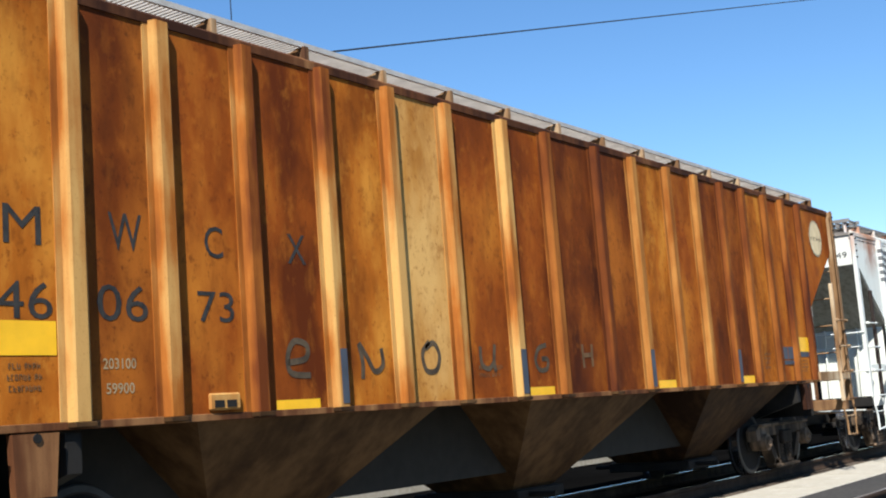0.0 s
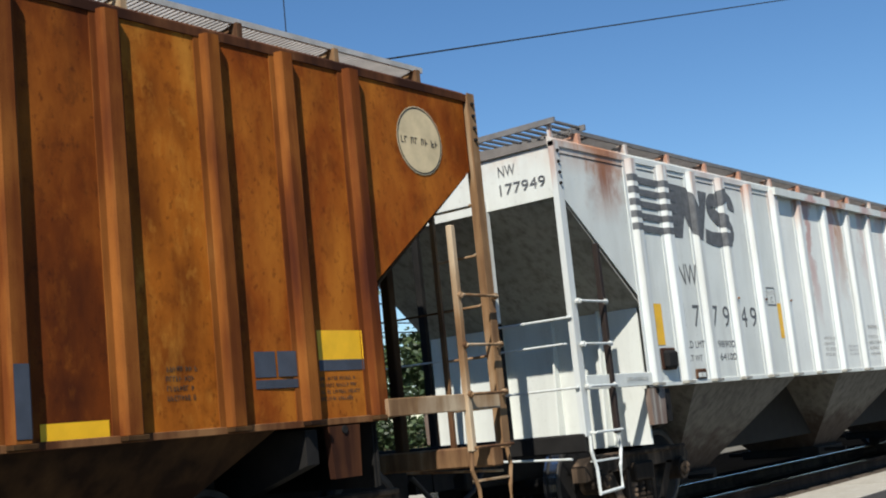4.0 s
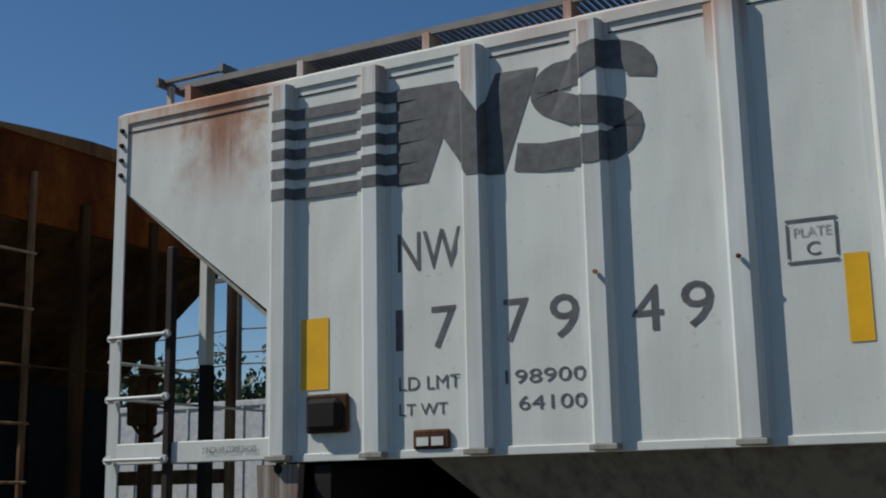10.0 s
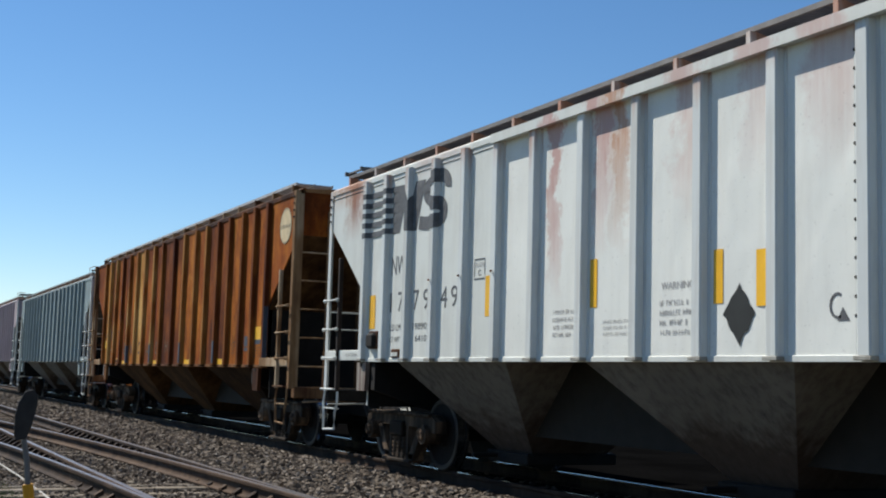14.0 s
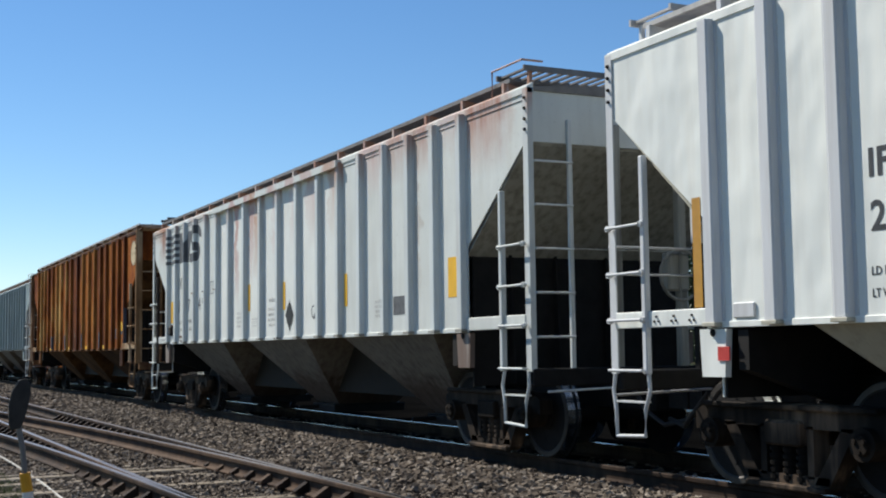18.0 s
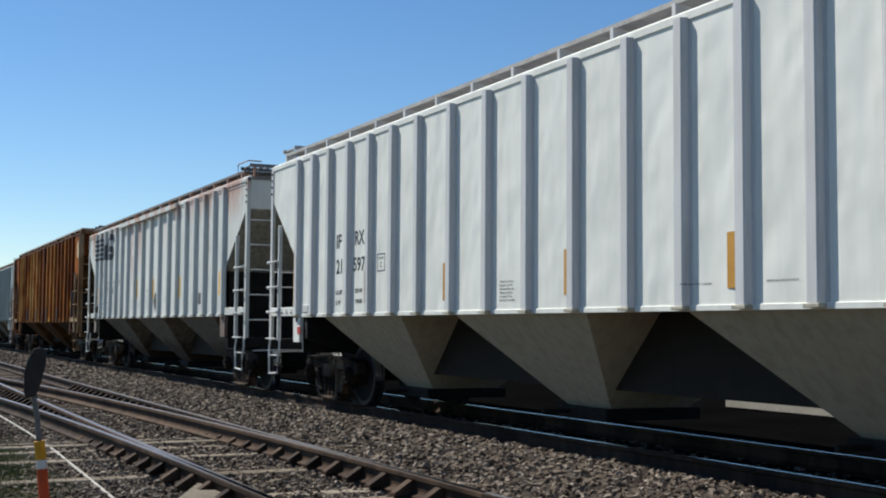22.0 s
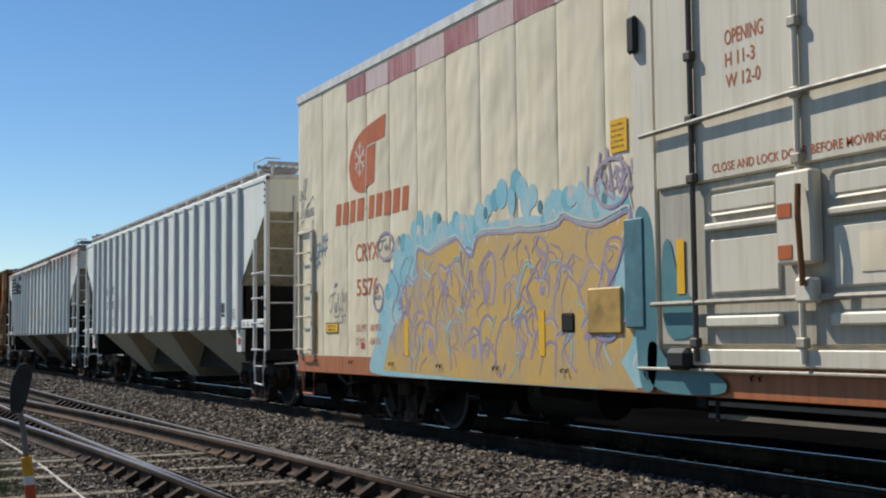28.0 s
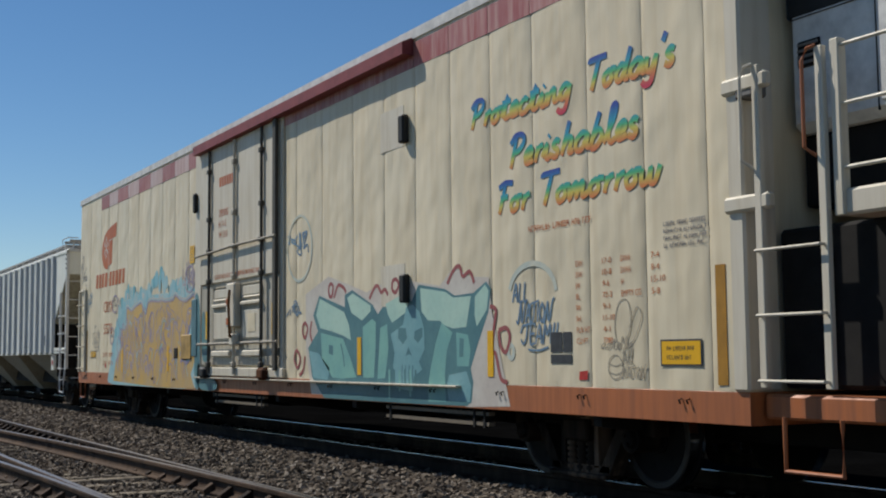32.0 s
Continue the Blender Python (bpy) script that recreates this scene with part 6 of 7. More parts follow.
def ribbon(name, points, wide, mat, parent, y, label=""):
    """A painted stroke."""
    bm = B()
    pts = [Vector((x, z)) for x, z in points]
    left, right = [], []
    for k, p in enumerate(pts):
        t = (pts[min(k + 1, len(pts) - 1)] - pts[max(k - 1, 0)])
        t = t.normalized() if t.length > 1e-6 else Vector((1, 0))
        nrm = Vector((-t.y, t.x)) * wide / 2
        left.append(bm.verts.new((p.x + nrm.x, y, p.y + nrm.y)))
        right.append(bm.verts.new((p.x - nrm.x, y, p.y - nrm.y)))
    for k in range(len(pts) - 1):
        bm.faces.new((left[k], left[k + 1], right[k + 1], right[k]))
    return part(name, bm, mat, parent, label)


def rect(x0, x1, z0, z1):
    return [(x0, z0), (x1, z0), (x1, z1), (x0, z1)]


def stencil(text, x0, x1, z0, z1, mat, car, ribs, fat=0.0, name="lettering"):
    return wrap(lettering(text, x0, x1, z0, z1, -HALF, mat, car, name, fat=fat), ribs)


def tape_on(car, ribs, x0, x1, z0, z1, mat=YELLOW, name="reflective_tape", label="yellow reflective tape"):
    return wrap(patch(name, rect(x0, x1, z0, z1), mat, car, -HALF, label), ribs, 0.004)


def fine_print(car, ribs, x0, x1, z0, z1, lines, mat, name="stencilled_line"):
    """A block of writing too small to read, line by line."""
    h = (z1 - z0) / lines
    for k in range(lines):
        a = x0 + PRINT.uniform(0, 0.06) * (x1 - x0)
        b = x1 - PRINT.uniform(0, 0.2) * (x1 - x0)
        wrap(part(name, small_print(B(), a, b, z1 - (k + 0.8) * h, h * 0.55, -HALF, PRINT), mat, car), ribs)


def arc(cx, cz, rx, rz, a, b, n=10):
    return [(cx + rx * math.cos(radians(a + (b - a) * k / n)), cz + rz * math.sin(radians(a + (b - a) * k / n))) for k in range(n + 1)]


# the grey car: a striped emblem, numbers, tape
g, gx = grey_car, 22.40
for k in range(5):
    z = 3.86 - k * 0.134
    wrap(patch("emblem_stripe", [(15.46 - gx, z - 0.075), (16.58 - gx + 0.03 * (4 - k) * 0.6, z - 0.085), (16.60 - gx + 0.035 * (4 - k), z - 0.012), (15.46 - gx, z)], GREY_LETTER, g, -HALF, "dark grey painted stripe"), R18)
wrap(patch("emblem_block", [(16.40 - gx, 3.86), (16.84 - gx, 3.84), (17.0 - gx, 3.60), (17.10 - gx, 3.84), (17.38 - gx, 3.83), (17.14 - gx, 3.21), (16.92 - gx, 3.22), (16.73 - gx, 3.50), (16.62 - gx, 3.23), (16.40 - gx, 3.23)], GREY_LETTER, g, -HALF, "dark grey painted emblem"), R18)
wrap(ribbon("emblem_curve", arc(17.80 - gx, 3.69, 0.22, 0.13, -15, 150) + arc(17.58 - gx, 3.66, 0.17, 0.10, 120, 235) + [(17.66 - gx, 3.50), (17.78 - gx, 3.48)] + arc(17.72 - gx, 3.38, 0.21, 0.115, 70, -110) + [(17.4 - gx, 3.27), (17.22 - gx, 3.30)], 0.17, GREY_LETTER, g, -HALF, "dark grey painted emblem"), R18, 0.005)
stencil("NW", 16.40 - gx, 16.84 - gx, 2.69, 2.93, GREY_LETTER, g, R18)
for text, x0, x1 in (("1", 16.38, 16.43), ("7", 16.63, 16.80), ("7", 17.11, 17.27), ("9", 17.40, 17.58), ("4", 17.89, 18.07), ("9", 18.17, 18.35)):
    stencil(text, x0 - gx, x1 - gx, 2.21, 2.46, GREY_LETTER, g, R18)
stencil("LD LMT", 16.40 - gx, 16.82 - gx, 1.97, 2.05, GREY_LETTER, g, R18)
stencil("LT WT", 16.40 - gx, 16.73 - gx, 1.82, 1.89, GREY_LETTER, g, R18)
stencil("198900", 17.11 - gx, 17.61 - gx, 1.97, 2.05, GREY_LETTER, g, R18)
stencil("64100", 17.19 - gx, 17.61 - gx, 1.82, 1.90, GREY_LETTER, g, R18)
for a, b, c, d in ((18.75, 19.01, 2.71, 2.725), (18.75, 19.01, 2.49, 2.505), (18.75, 18.763, 2.52, 2.70), (18.997, 19.01, 2.52, 2.70)):
    tape_on(g, R18, a - gx, b - gx, c, d, GREY_LETTER, "stencil_frame", "dark stencilled frame")
stencil("PLATE", 18.79 - gx, 18.98 - gx, 2.63, 2.68, FAINT, g, R18)
stencil("C", 18.85 - gx, 18.92 - gx, 2.53, 2.60, GREY_LETTER, g, R18)
for a, b, c, d in ((15.68, 15.89, 2.01, 2.46), (19.03, 19.15, 2.07, 2.52), (21.16, 21.28, 2.08, 2.54), (23.0, 23.12, 2.04, 2.48), (23.52, 23.64, 2.0, 2.44), (25.62, 25.74, 2.0, 2.45), (28.86, 29.10, 1.98, 2.44)):
    tape_on(g, R18, a - gx, b - gx, c, d)
edge = random.Random(9)
DIAMOND = []
for q, (du, dv) in enumerate(((1, 0), (0, 1), (-1, 0), (0, -1))):
    eu, ev = ((0, 1), (-1, 0), (0, -1), (1, 0))[q]
    for k in range(6):
        f = k / 6
        DIAMOND.append((0.92 + 0.19 * (du + (eu - du) * f) + edge.uniform(-0.014, 0.014), 1.95 + 0.245 * (dv + (ev - dv) * f) + edge.uniform(-0.014, 0.014)))
wrap(patch("diamond_placard", DIAMOND, plain("soot_black_diamond", (0.02, 0.024, 0.024), 0.7), g, -HALF, "smudged black diamond"), R18, 0.006)
for k in range(15):
    part("splice_rivet", disc(B(), (2.17, -HALF - 0.01, 3.78 - 0.135 * k), 0.016, 0.012, 0.008, "y", 8), STEEL_DARK, g)
wrap(ribbon("maker_mark", arc(1.98, 1.97, 0.07, 0.085, 60, 300), 0.022, GREY_LETTER, g, -HALF, "small grey stencilled mark"), R18)
wrap(patch("maker_mark", [(1.98, 1.86), (2.10, 1.86), (2.03, 1.96)], GREY_LETTER, g, -HALF, "small grey stencilled mark"), R18)
fine_print(g, R18, -1.92, -1.46, 1.80, 2.10, 4, FAINT)
fine_print(g, R18, -1.02, -0.58, 1.80, 1.97, 3, FAINT)
stencil("WARNING", -0.11, 0.34, 2.19, 2.255, FAINT, g, R18, 0.01)
fine_print(g, R18, -0.14, 0.38, 1.78, 2.12, 4, FAINT)
fine_print(g, R18, 26.7 - gx, 27.1 - gx, 1.8, 2.05, 4, FAINT)
tape_on(g, R18, 27.3 - gx, 27.70 - gx, 1.83, 2.06, GREY_LETTER, "stencil_panel", "dark consolidated stencil panel")
stencil("2 INCH HF COMP SHOES", 14.92 - gx, 15.36 - gx, 1.645, 1.685, GREY_LETTER, g, R18).location = (0, -0.032, 0)
part("card_box_frame", box(B(), 15.73 - gx, 16.05 - gx, -HALF - 0.03, -HALF, 1.74, 1.98, 0.015), DARK_BROWN, g)
part("routing_card_box", box(B(), 15.76 - gx, 16.01 - gx, -HALF - 0.085, -HALF, 1.75, 1.95, 0.03), STEEL_DARK, g, "black card box")
part("stencil_recess", box(B(), 16.5 - gx, 16.75 - gx, -HALF - 0.025, -HALF, 1.62, 1.735, 0.012), DARK_BROWN, g)
for k in range(2):
    part("recess_slot", box(B(), 16.53 - gx + k * 0.10, 16.61 - gx + k * 0.10, -HALF - 0.03, -HALF - 0.02, 1.64, 1.69), GREY_PAINT, g)
# the number on the end
def end_mark(text, car, x, ya, yb, z0, z1, mat):
    ob = lettering(text, 0, 1, z0, z1, 0, mat, car)
    for v in ob.data.vertices:
        v.co = (x, yb + (ya - yb) * v.co.x, v.co.z)
    return ob


end_mark("NW", g, -8.30, -1.0, -0.79, 3.83, 3.94, GREY_LETTER)
end_mark("177949", g, -8.30, -1.35, -0.79, 3.64, 3.75, GREY_LETTER)

# the light grey car
w, wx = white_car, 40.49
for text, x0, x1, z0, z1 in (("IF", 35.29, 35.49, 2.52, 2.72), ("RX", 36.02, 36.37, 2.53, 2.73), ("21", 35.29, 35.52, 2.15, 2.36), ("597", 35.96, 36.41, 2.16, 2.36), ("LD LMT", 35.28, 35.54, 1.85, 1.91), ("203100", 36.03, 36.30, 1.86, 1.92), ("LT WT", 35.28, 35.49, 1.70, 1.76), ("59900", 36.05, 36.30, 1.71, 1.77), ("C", 36.94, 37.0, 2.18, 2.25), ("PLATE", 36.90, 37.05, 2.29, 2.32)):
    stencil(text, x0 - wx, x1 - wx, z0, z1, BLACK_PAINT, w, R18, 0.02)
for a, b, c, d in ((36.84, 37.10, 2.355, 2.365), (36.84, 37.10, 2.13, 2.14), (36.84, 36.852, 2.13, 2.365), (37.088, 37.10, 2.13, 2.365)):
    tape_on(w, R18, a - wx, b - wx, c, d, BLACK_PAINT, "stencil_frame", "dark stencilled frame")
OCHRE = plain("ochre_reflective_tape", (0.46, 0.24, 0.04), 0.45, 0.0, 0.1)
for a, c, d in ((33.36, 1.70, 2.60), (36.46, 1.71, 2.16), (38.88, 1.70, 2.15), (41.64, 1.71, 2.16), (44.14, 1.71, 2.16), (47.10, 1.71, 2.61)):
    tape_on(w, R18, a - wx, a + 0.11 - wx, c, d, OCHRE, label="ochre reflective tape")
fine_print(w, R18, 40.3 - wx, 40.66 - wx, 1.66, 1.90, 6, BLACK_PAINT)
fine_print(w, R18, 43.6 - wx, 43.95 - wx, 1.74, 1.77, 1, BLACK_PAINT)
fine_print(w, R18, 44.6 - wx, 45.0 - wx, 1.74, 1.77, 1, BLACK_PAINT)
fine_print(w, R18, 46.8 - wx, 47.08 - wx, 1.70, 1.90, 4, BLACK_PAINT)
for a, b, c, d in ((46.14, 46.28, 1.84, 2.02), (46.30, 46.44, 1.84, 2.02), (46.14, 46.44, 1.77, 1.82)):
    tape_on(w, R18, a - wx, b - wx, c, d, BLACK_PAINT, "stencil_panel", "dark stencil panel")
for x in (33.62, 47.27):
    part("red_dot", box(B(), x + 0.06 - wx, x + 0.2 - wx, -1.541, -1.53, 1.27, 1.38), RED_MARK, w, "red square marking")
for x0 in (-7.62, -7.38, -7.14, 7.14, 7.38, 7.62):
    for dx, dz in ((0, 0), (0.06, 0), (0.03, 0.04)):
        part("sill_bolt", disc(B(), (x0 + dx - 0.03, -1.53, 1.60 + dz), 0.011, 0.011, 0.006, "y", 8), STEEL_DARK, w)
part("card_frame", box(B(), 33.85 - wx, 34.1 - wx, -HALF - 0.02, -HALF, 1.60, 1.72, 0.008), WHITE_RIB, w)

# the rusted car
r, rx = rust_car, 3.83
RR = RUSTED_RIBS
GHOST_FAINT = plain("faint_rubbed_lettering", (0.14, 0.075, 0.03), 0.7, 0.0, 0.3, 9)
for text, x0, x1, z0, z1 in (("M", -3.22, -2.95, 2.61, 2.85), ("W", -2.43, -2.15, 2.62, 2.87), ("C", -1.58, -1.40, 2.62, 2.85), ("X", -0.72, -0.51, 2.63, 2.86), ("46", -3.28, -2.88, 2.15, 2.38), ("06", -2.54, -2.12, 2.15, 2.39), ("73", -1.67, -1.32, 2.16, 2.38)):
    stencil(text, x0 - rx, x1 - rx, z0, z1, RUST_LETTER, r, RR)
for text, x0, x1, z0, z1 in (("203100", -2.51, -2.24, 1.84, 1.91), ("59900", -2.49, -2.26, 1.68, 1.75)):
    stencil(text, x0 - rx, x1 - rx, z0, z1, TAN_LETTER, r, RR, 0.012)
fine_print(r, RR, -3.22 - rx, -2.92 - rx, 1.70, 1.90, 3, GHOST_FAINT)
GHOST = plain("rubbed_out_lettering", (0.085, 0.06, 0.035), 0.7, 0.0, 0.35, 9)


def smooth(pts, steps=5):
    """Points along a soft curve through the given ones."""
    p = [Vector(q) for q in pts]
    out = []
    for k in range(len(p) - 1):
        p0, p1, p2, p3 = p[max(k - 1, 0)], p[k], p[k + 1], p[min(k + 2, len(p) - 1)]
        for i in range(steps):
            u = i / steps
            out.append(tuple(0.5 * (2 * p1 + (p2 - p0) * u + (2 * p0 - 5 * p1 + 4 * p2 - p3) * u * u + (3 * p1 - p0 - 3 * p2 + p3) * u ** 3)))
    return out + [tuple(p[-1])]


BRUSHED = [
    (-0.80, GHOST, [[(0.03, 1.87), (0.22, 1.90), (0.24, 2.00), (0.10, 2.03), (0.02, 1.92), (0.05, 1.79), (0.27, 1.77)]]),
    (0.06, GHOST, [[(0.04, 1.73), (0.05, 1.86), (0.01, 2.02)], [(0.01, 2.02), (0.10, 1.92), (0.20, 1.79), (0.31, 1.84), (0.30, 1.98)]]),
    (0.93, GHOST, [[(0.12, 2.04), (0.01, 1.94), (0.05, 1.79), (0.20, 1.79), (0.26, 1.92), (0.18, 2.03), (0.06, 1.98)]]),
    (1.83, GHOST, [[(0.02, 2.0), (0.03, 1.84), (0.14, 1.79), (0.24, 1.85)], [(0.27, 2.02), (0.24, 1.86), (0.26, 1.76)]]),
    (2.80, GHOST, [[(0.26, 2.02), (0.10, 1.98), (0.03, 1.86), (0.10, 1.77), (0.24, 1.78), (0.27, 1.87), (0.15, 1.88)]]),
    (3.78, GHOST_FAINT, [[(0.03, 2.03), (0.04, 1.78)], [(0.24, 2.03), (0.23, 1.79)], [(0.04, 1.91), (0.24, 1.92)]]),
]
for x0, mat, lines in BRUSHED:
    for k, q in enumerate(lines):
        wrap(ribbon("brushed_letter", smooth([(x0 + u - rx, v) for u, v in q]), 0.048, mat, r, -HALF, "rubbed hand-painted letter"), RR, 0.0032 + 0.0008 * k)
fine_print(r, RR, 1.80 - rx, 2.22 - rx, 1.70, 1.84, 2, GHOST_FAINT)
for x0, x1, z0, z1 in ((-3.35, -2.86, 1.93, 2.14), (-0.93, -0.44, 1.49, 1.59), (2.68, 3.16, 1.51, 1.60), (5.60, 6.08, 1.51, 1.61), (8.17, 8.65, 1.52, 1.62), (10.52, 11.0, 1.95, 2.17)):
    tape_on(r, RR, x0 - rx, x1 - rx, z0, z1)
for x in (-0.2, 2.5, 5.36, 8.02):
    tape_on(r, RR, x - 0.05 - rx, x + 0.06 - rx, 1.54, 1.97, BLUE_PATCH, "primer_patch", "dull blue-grey paint patch")
tape_on(r, RR, 11.17 - rx, 11.24 - rx, 1.54, 2.5, BLUE_PATCH, "primer_patch", "dull blue-grey paint patch")
tape_on(r, RR, 10.52 - rx, 11.0 - rx, 1.87, 1.95, BLUE_PATCH, "primer_patch", "dull blue-grey paint patch")
for a, b, c, d in ((9.88, 10.08, 1.84, 2.02), (10.1, 10.28, 1.84, 2.02), (9.88, 10.28, 1.76, 1.82)):
    tape_on(r, RR, a - rx, b - rx, c, d, BLUE_PATCH, "stencil_panel", "faded dark stencil panel")
fine_print(r, RR, 9.1 - rx, 9.4 - rx, 1.70, 1.95, 4, GHOST)
fine_print(r, RR, 10.5 - rx, 10.95 - rx, 1.64, 1.84, 4, GHOST)
wrap(patch("round_emblem", arc(11.96 - rx, 3.79, 0.30, 0.30, 0, 348, 29), BEIGE, r, -HALF, "yellowed round emblem"), RR, 0.006)
wrap(ribbon("emblem_ring", arc(11.96 - rx, 3.79, 0.285, 0.285, 0, 360, 36), 0.012, RUST_LETTER, r, -HALF, "thin dark ring on the emblem"), RR, 0.008)
bars([(11.71 - rx, 12.24 - rx, 3.75, 3.81)], -HALF - 0.007, RUST_LETTER, r, "emblem_writing", 0.002)
part("stencil_recess", box(B(), -1.62 - rx, -1.32 - rx, -HALF - 0.03, -HALF, 1.54, 1.66, 0.012), RUST_RIB, r)
for k in range(2):
    part("recess_slot", box(B(), -1.58 - rx + k * 0.12, -1.49 - rx + k * 0.12, -HALF - 0.035, -HALF - 0.028, 1.56, 1.61), STEEL_DARK, r)


# ---- ground and tracks ----
def earth(name, c1, c2, c3, scale=1.0, rough=0.95):
    n = Nodes(name, rough)
    v = n.coords()
    a = n.noise(v, 0.35 * scale, 6)
    b = n.noise(v, 9 * scale, 6, 0.7)
    c = n.noise(v, 60 * scale, 3)
    col = n.mix(n.ramp(a, [(0.38, 0.0), (0.62, 1.0)]), c1, c2)
    col = n.mix(n.ramp(b, [(0.45, 0.0), (0.7, 0.9)]), col, c3)
    n.bump(b, 0.5, 0.03)
    n.bump(c, 0.5, 0.01)
    n.bsdf.inputs["Specular IOR Level"].default_value = 0.0
    return n.done(col)


GROUND = earth("dry_grass_and_dirt", (0.14, 0.12, 0.075), (0.07, 0.085, 0.03), (0.19, 0.16, 0.10))
BALLAST = earth("track_ballast", (0.08, 0.064, 0.05), (0.115, 0.094, 0.074), (0.035, 0.028, 0.024), 2.0)
ASPHALT = earth("worn_asphalt", (0.05, 0.05, 0.052), (0.065, 0.064, 0.062), (0.035, 0.035, 0.036), 2.0, 0.85)
CONCRETE = earth("pale_concrete", (0.36, 0.34, 0.29), (0.29, 0.27, 0.22), (0.42, 0.40, 0.35), 1.0, 0.85)
TIE_WOOD = rusted("weathered_tie_timber", (0.035, 0.027, 0.021), (0.08, 0.064, 0.05), (0.21, 0.18, 0.135))
RAIL_STEEL = rusted("rail_side_rust", (0.018, 0.012, 0.009), (0.04, 0.026, 0.018), (0.085, 0.055, 0.036))

ground = part("ground", box(B(), -1500, 1500, -1500, 1500, -0.4, -0.10), GROUND, None)
tagged(ground, "dry grass and dirt that runs to the horizon", "ground", kind="structure")
bm = B()
prism(bm, [(0.2, -0.10), (0.9, -0.02), (5.6, -0.02), (6.3, 0.015), (9.3, 0.015), (10.4, -0.10)], -320, 320, "x")
# ballast between the rails, blackened to carry the shade under the train
BED_SHADE = earth("shade_black_ballast", (0.016, 0.014, 0.012), (0.026, 0.022, 0.019), (0.010, 0.009, 0.008), 2.0)
tagged(part("shade_track_bed", box(B(), -320, 320, 6.95, 8.75, -0.05, 0.021), BED_SHADE, None), "black ballast between the main rails, under-train shade in its colour", "ballast", kind="structure")
ballast = tagged(part("ballast_bed", bm, BALLAST, None), "grey-brown crushed stone ballast under the tracks", "ballast", kind="structure")

RAIL_PROFILE = [(-0.07, 0.0), (-0.07, 0.012), (-0.02, 0.03), (-0.009, 0.05), (-0.009, 0.125), (-0.036, 0.14), (-0.036, 0.17), (-0.028, 0.18), (0.028, 0.18), (0.036, 0.17), (0.036, 0.14), (0.009, 0.125), (0.009, 0.05), (0.02, 0.03), (0.07, 0.012), (0.07, 0.0)]


def rail(parent, points, name="rail"):
    """A rail along points (x, y), with a bright worn top."""
    bm = B()
    rings = [[bm.verts.new((x, y + py, 0.02 + pz)) for py, pz in RAIL_PROFILE] for x, y in points]
    n = len(RAIL_PROFILE)
    for a, b in zip(rings, rings[1:]):
        for k in range(n):
            bm.faces.new((a[k], a[(k + 1) % n], b[(k + 1) % n], b[k]))
    bm.faces.new(rings[0])
    bm.faces.new(rings[-1][::-1])
    me = mesh_of(bm, name, RAIL_STEEL)
    me.materials.append(TREAD if parent is main_track else RAIL_TOP)
    for p in me.polygons:
        if p.normal.z > 0.9 and p.center.z > 0.19:
            p.material_index = 1
    return part(name, me, None, parent)


RAIL_TOP = plain("dull_worn_rail_top", (0.30, 0.28, 0.27), 0.35, 0.8, 0.1)
main_track = thing("main_track", "railway track of worn steel rails on timber ties", "railway track", kind="structure")
siding = thing("siding_track", "rusty siding track with a turnout beside the main line", "railway track", kind="structure")
for y in (YC - 0.7525, YC + 0.7525):
    rail(main_track, [(-400, y), (400, y)])
YS1, YS2 = 4.10, 2.60


def swing(x):
    return 0.00264 * max(0.0, -7.0 - x) ** 2


def curve_x(a, b, step=1.5):
    return [a + (b - a) * k / max(1, int(abs(b - a) / step)) for k in range(max(1, int(abs(b - a) / step)) + 1)]


rail(siding, [(-400, YS1), (60, YS1)])
rail(siding, [(-400, YS2), (-31.6, YS2)])
rail(siding, [(-30.0, YS2), (-7.6, YS2)])
rail(siding, [(x, YS2 - swing(x)) for x in curve_x(-60, -7.0)] + [(60, YS2)])
rail(siding, [(x, YS1 - swing(x)) for x in curve_x(-29.6, -7.8)])
rail(siding, [(x, YS1 - swing(x)) for x in curve_x(-60, -31.8)])
TIE = mesh_of(box(B(), -0.11, 0.11, -1.3, 1.3, -0.12, 0.022, 0.012), "tie", TIE_WOOD)
TIE_LONG = mesh_of(box(B(), -0.115, 0.115, -1.3, 2.2, -0.12, 0.022, 0.012), "tie", TIE_WOOD)
PALE_TIMBER = rusted("dry_bleached_timber", (0.08, 0.062, 0.045), (0.18, 0.15, 0.11), (0.30, 0.255, 0.20))
TIE_PALE = mesh_of(box(B(), -0.12, 0.12, -1.3, 2.2, -0.12, 0.03, 0.015), "tie", PALE_TIMBER)
PLATE = mesh_of(box(B(), -0.09, 0.09, -0.17, 0.17, 0.018, 0.036), "tie_plate", RAIL_STEEL)


def ties(parent, x0, x1, y, mesh, step=0.53, turn=0.0):
    k = 0
    x = x0
    while x < x1:
        t = part("tie", mesh, None, parent, at=(x + random.uniform(-0.03, 0.03), y + random.uniform(-0.04, 0.04), random.uniform(-0.06, -0.02)))
        t.rotation_euler = (0, 0, random.uniform(-0.02, 0.02))
        x += step


ties(main_track, -58, 46, YC, TIE)
ties(siding, -60, -30.5, YS1 - 0.75, TIE)
x = -30.3
while x < -6:
    t = part("tie", TIE_PALE if x > -14.5 and random.random() < 0.75 else TIE_LONG, None, siding, at=(x + random.uniform(-0.03, 0.03), YS1 - 0.75, random.uniform(-0.055, -0.012)))
    t.rotation_euler = (0, 0, math.pi + random.uniform(-0.02, 0.02))
    x += 0.53
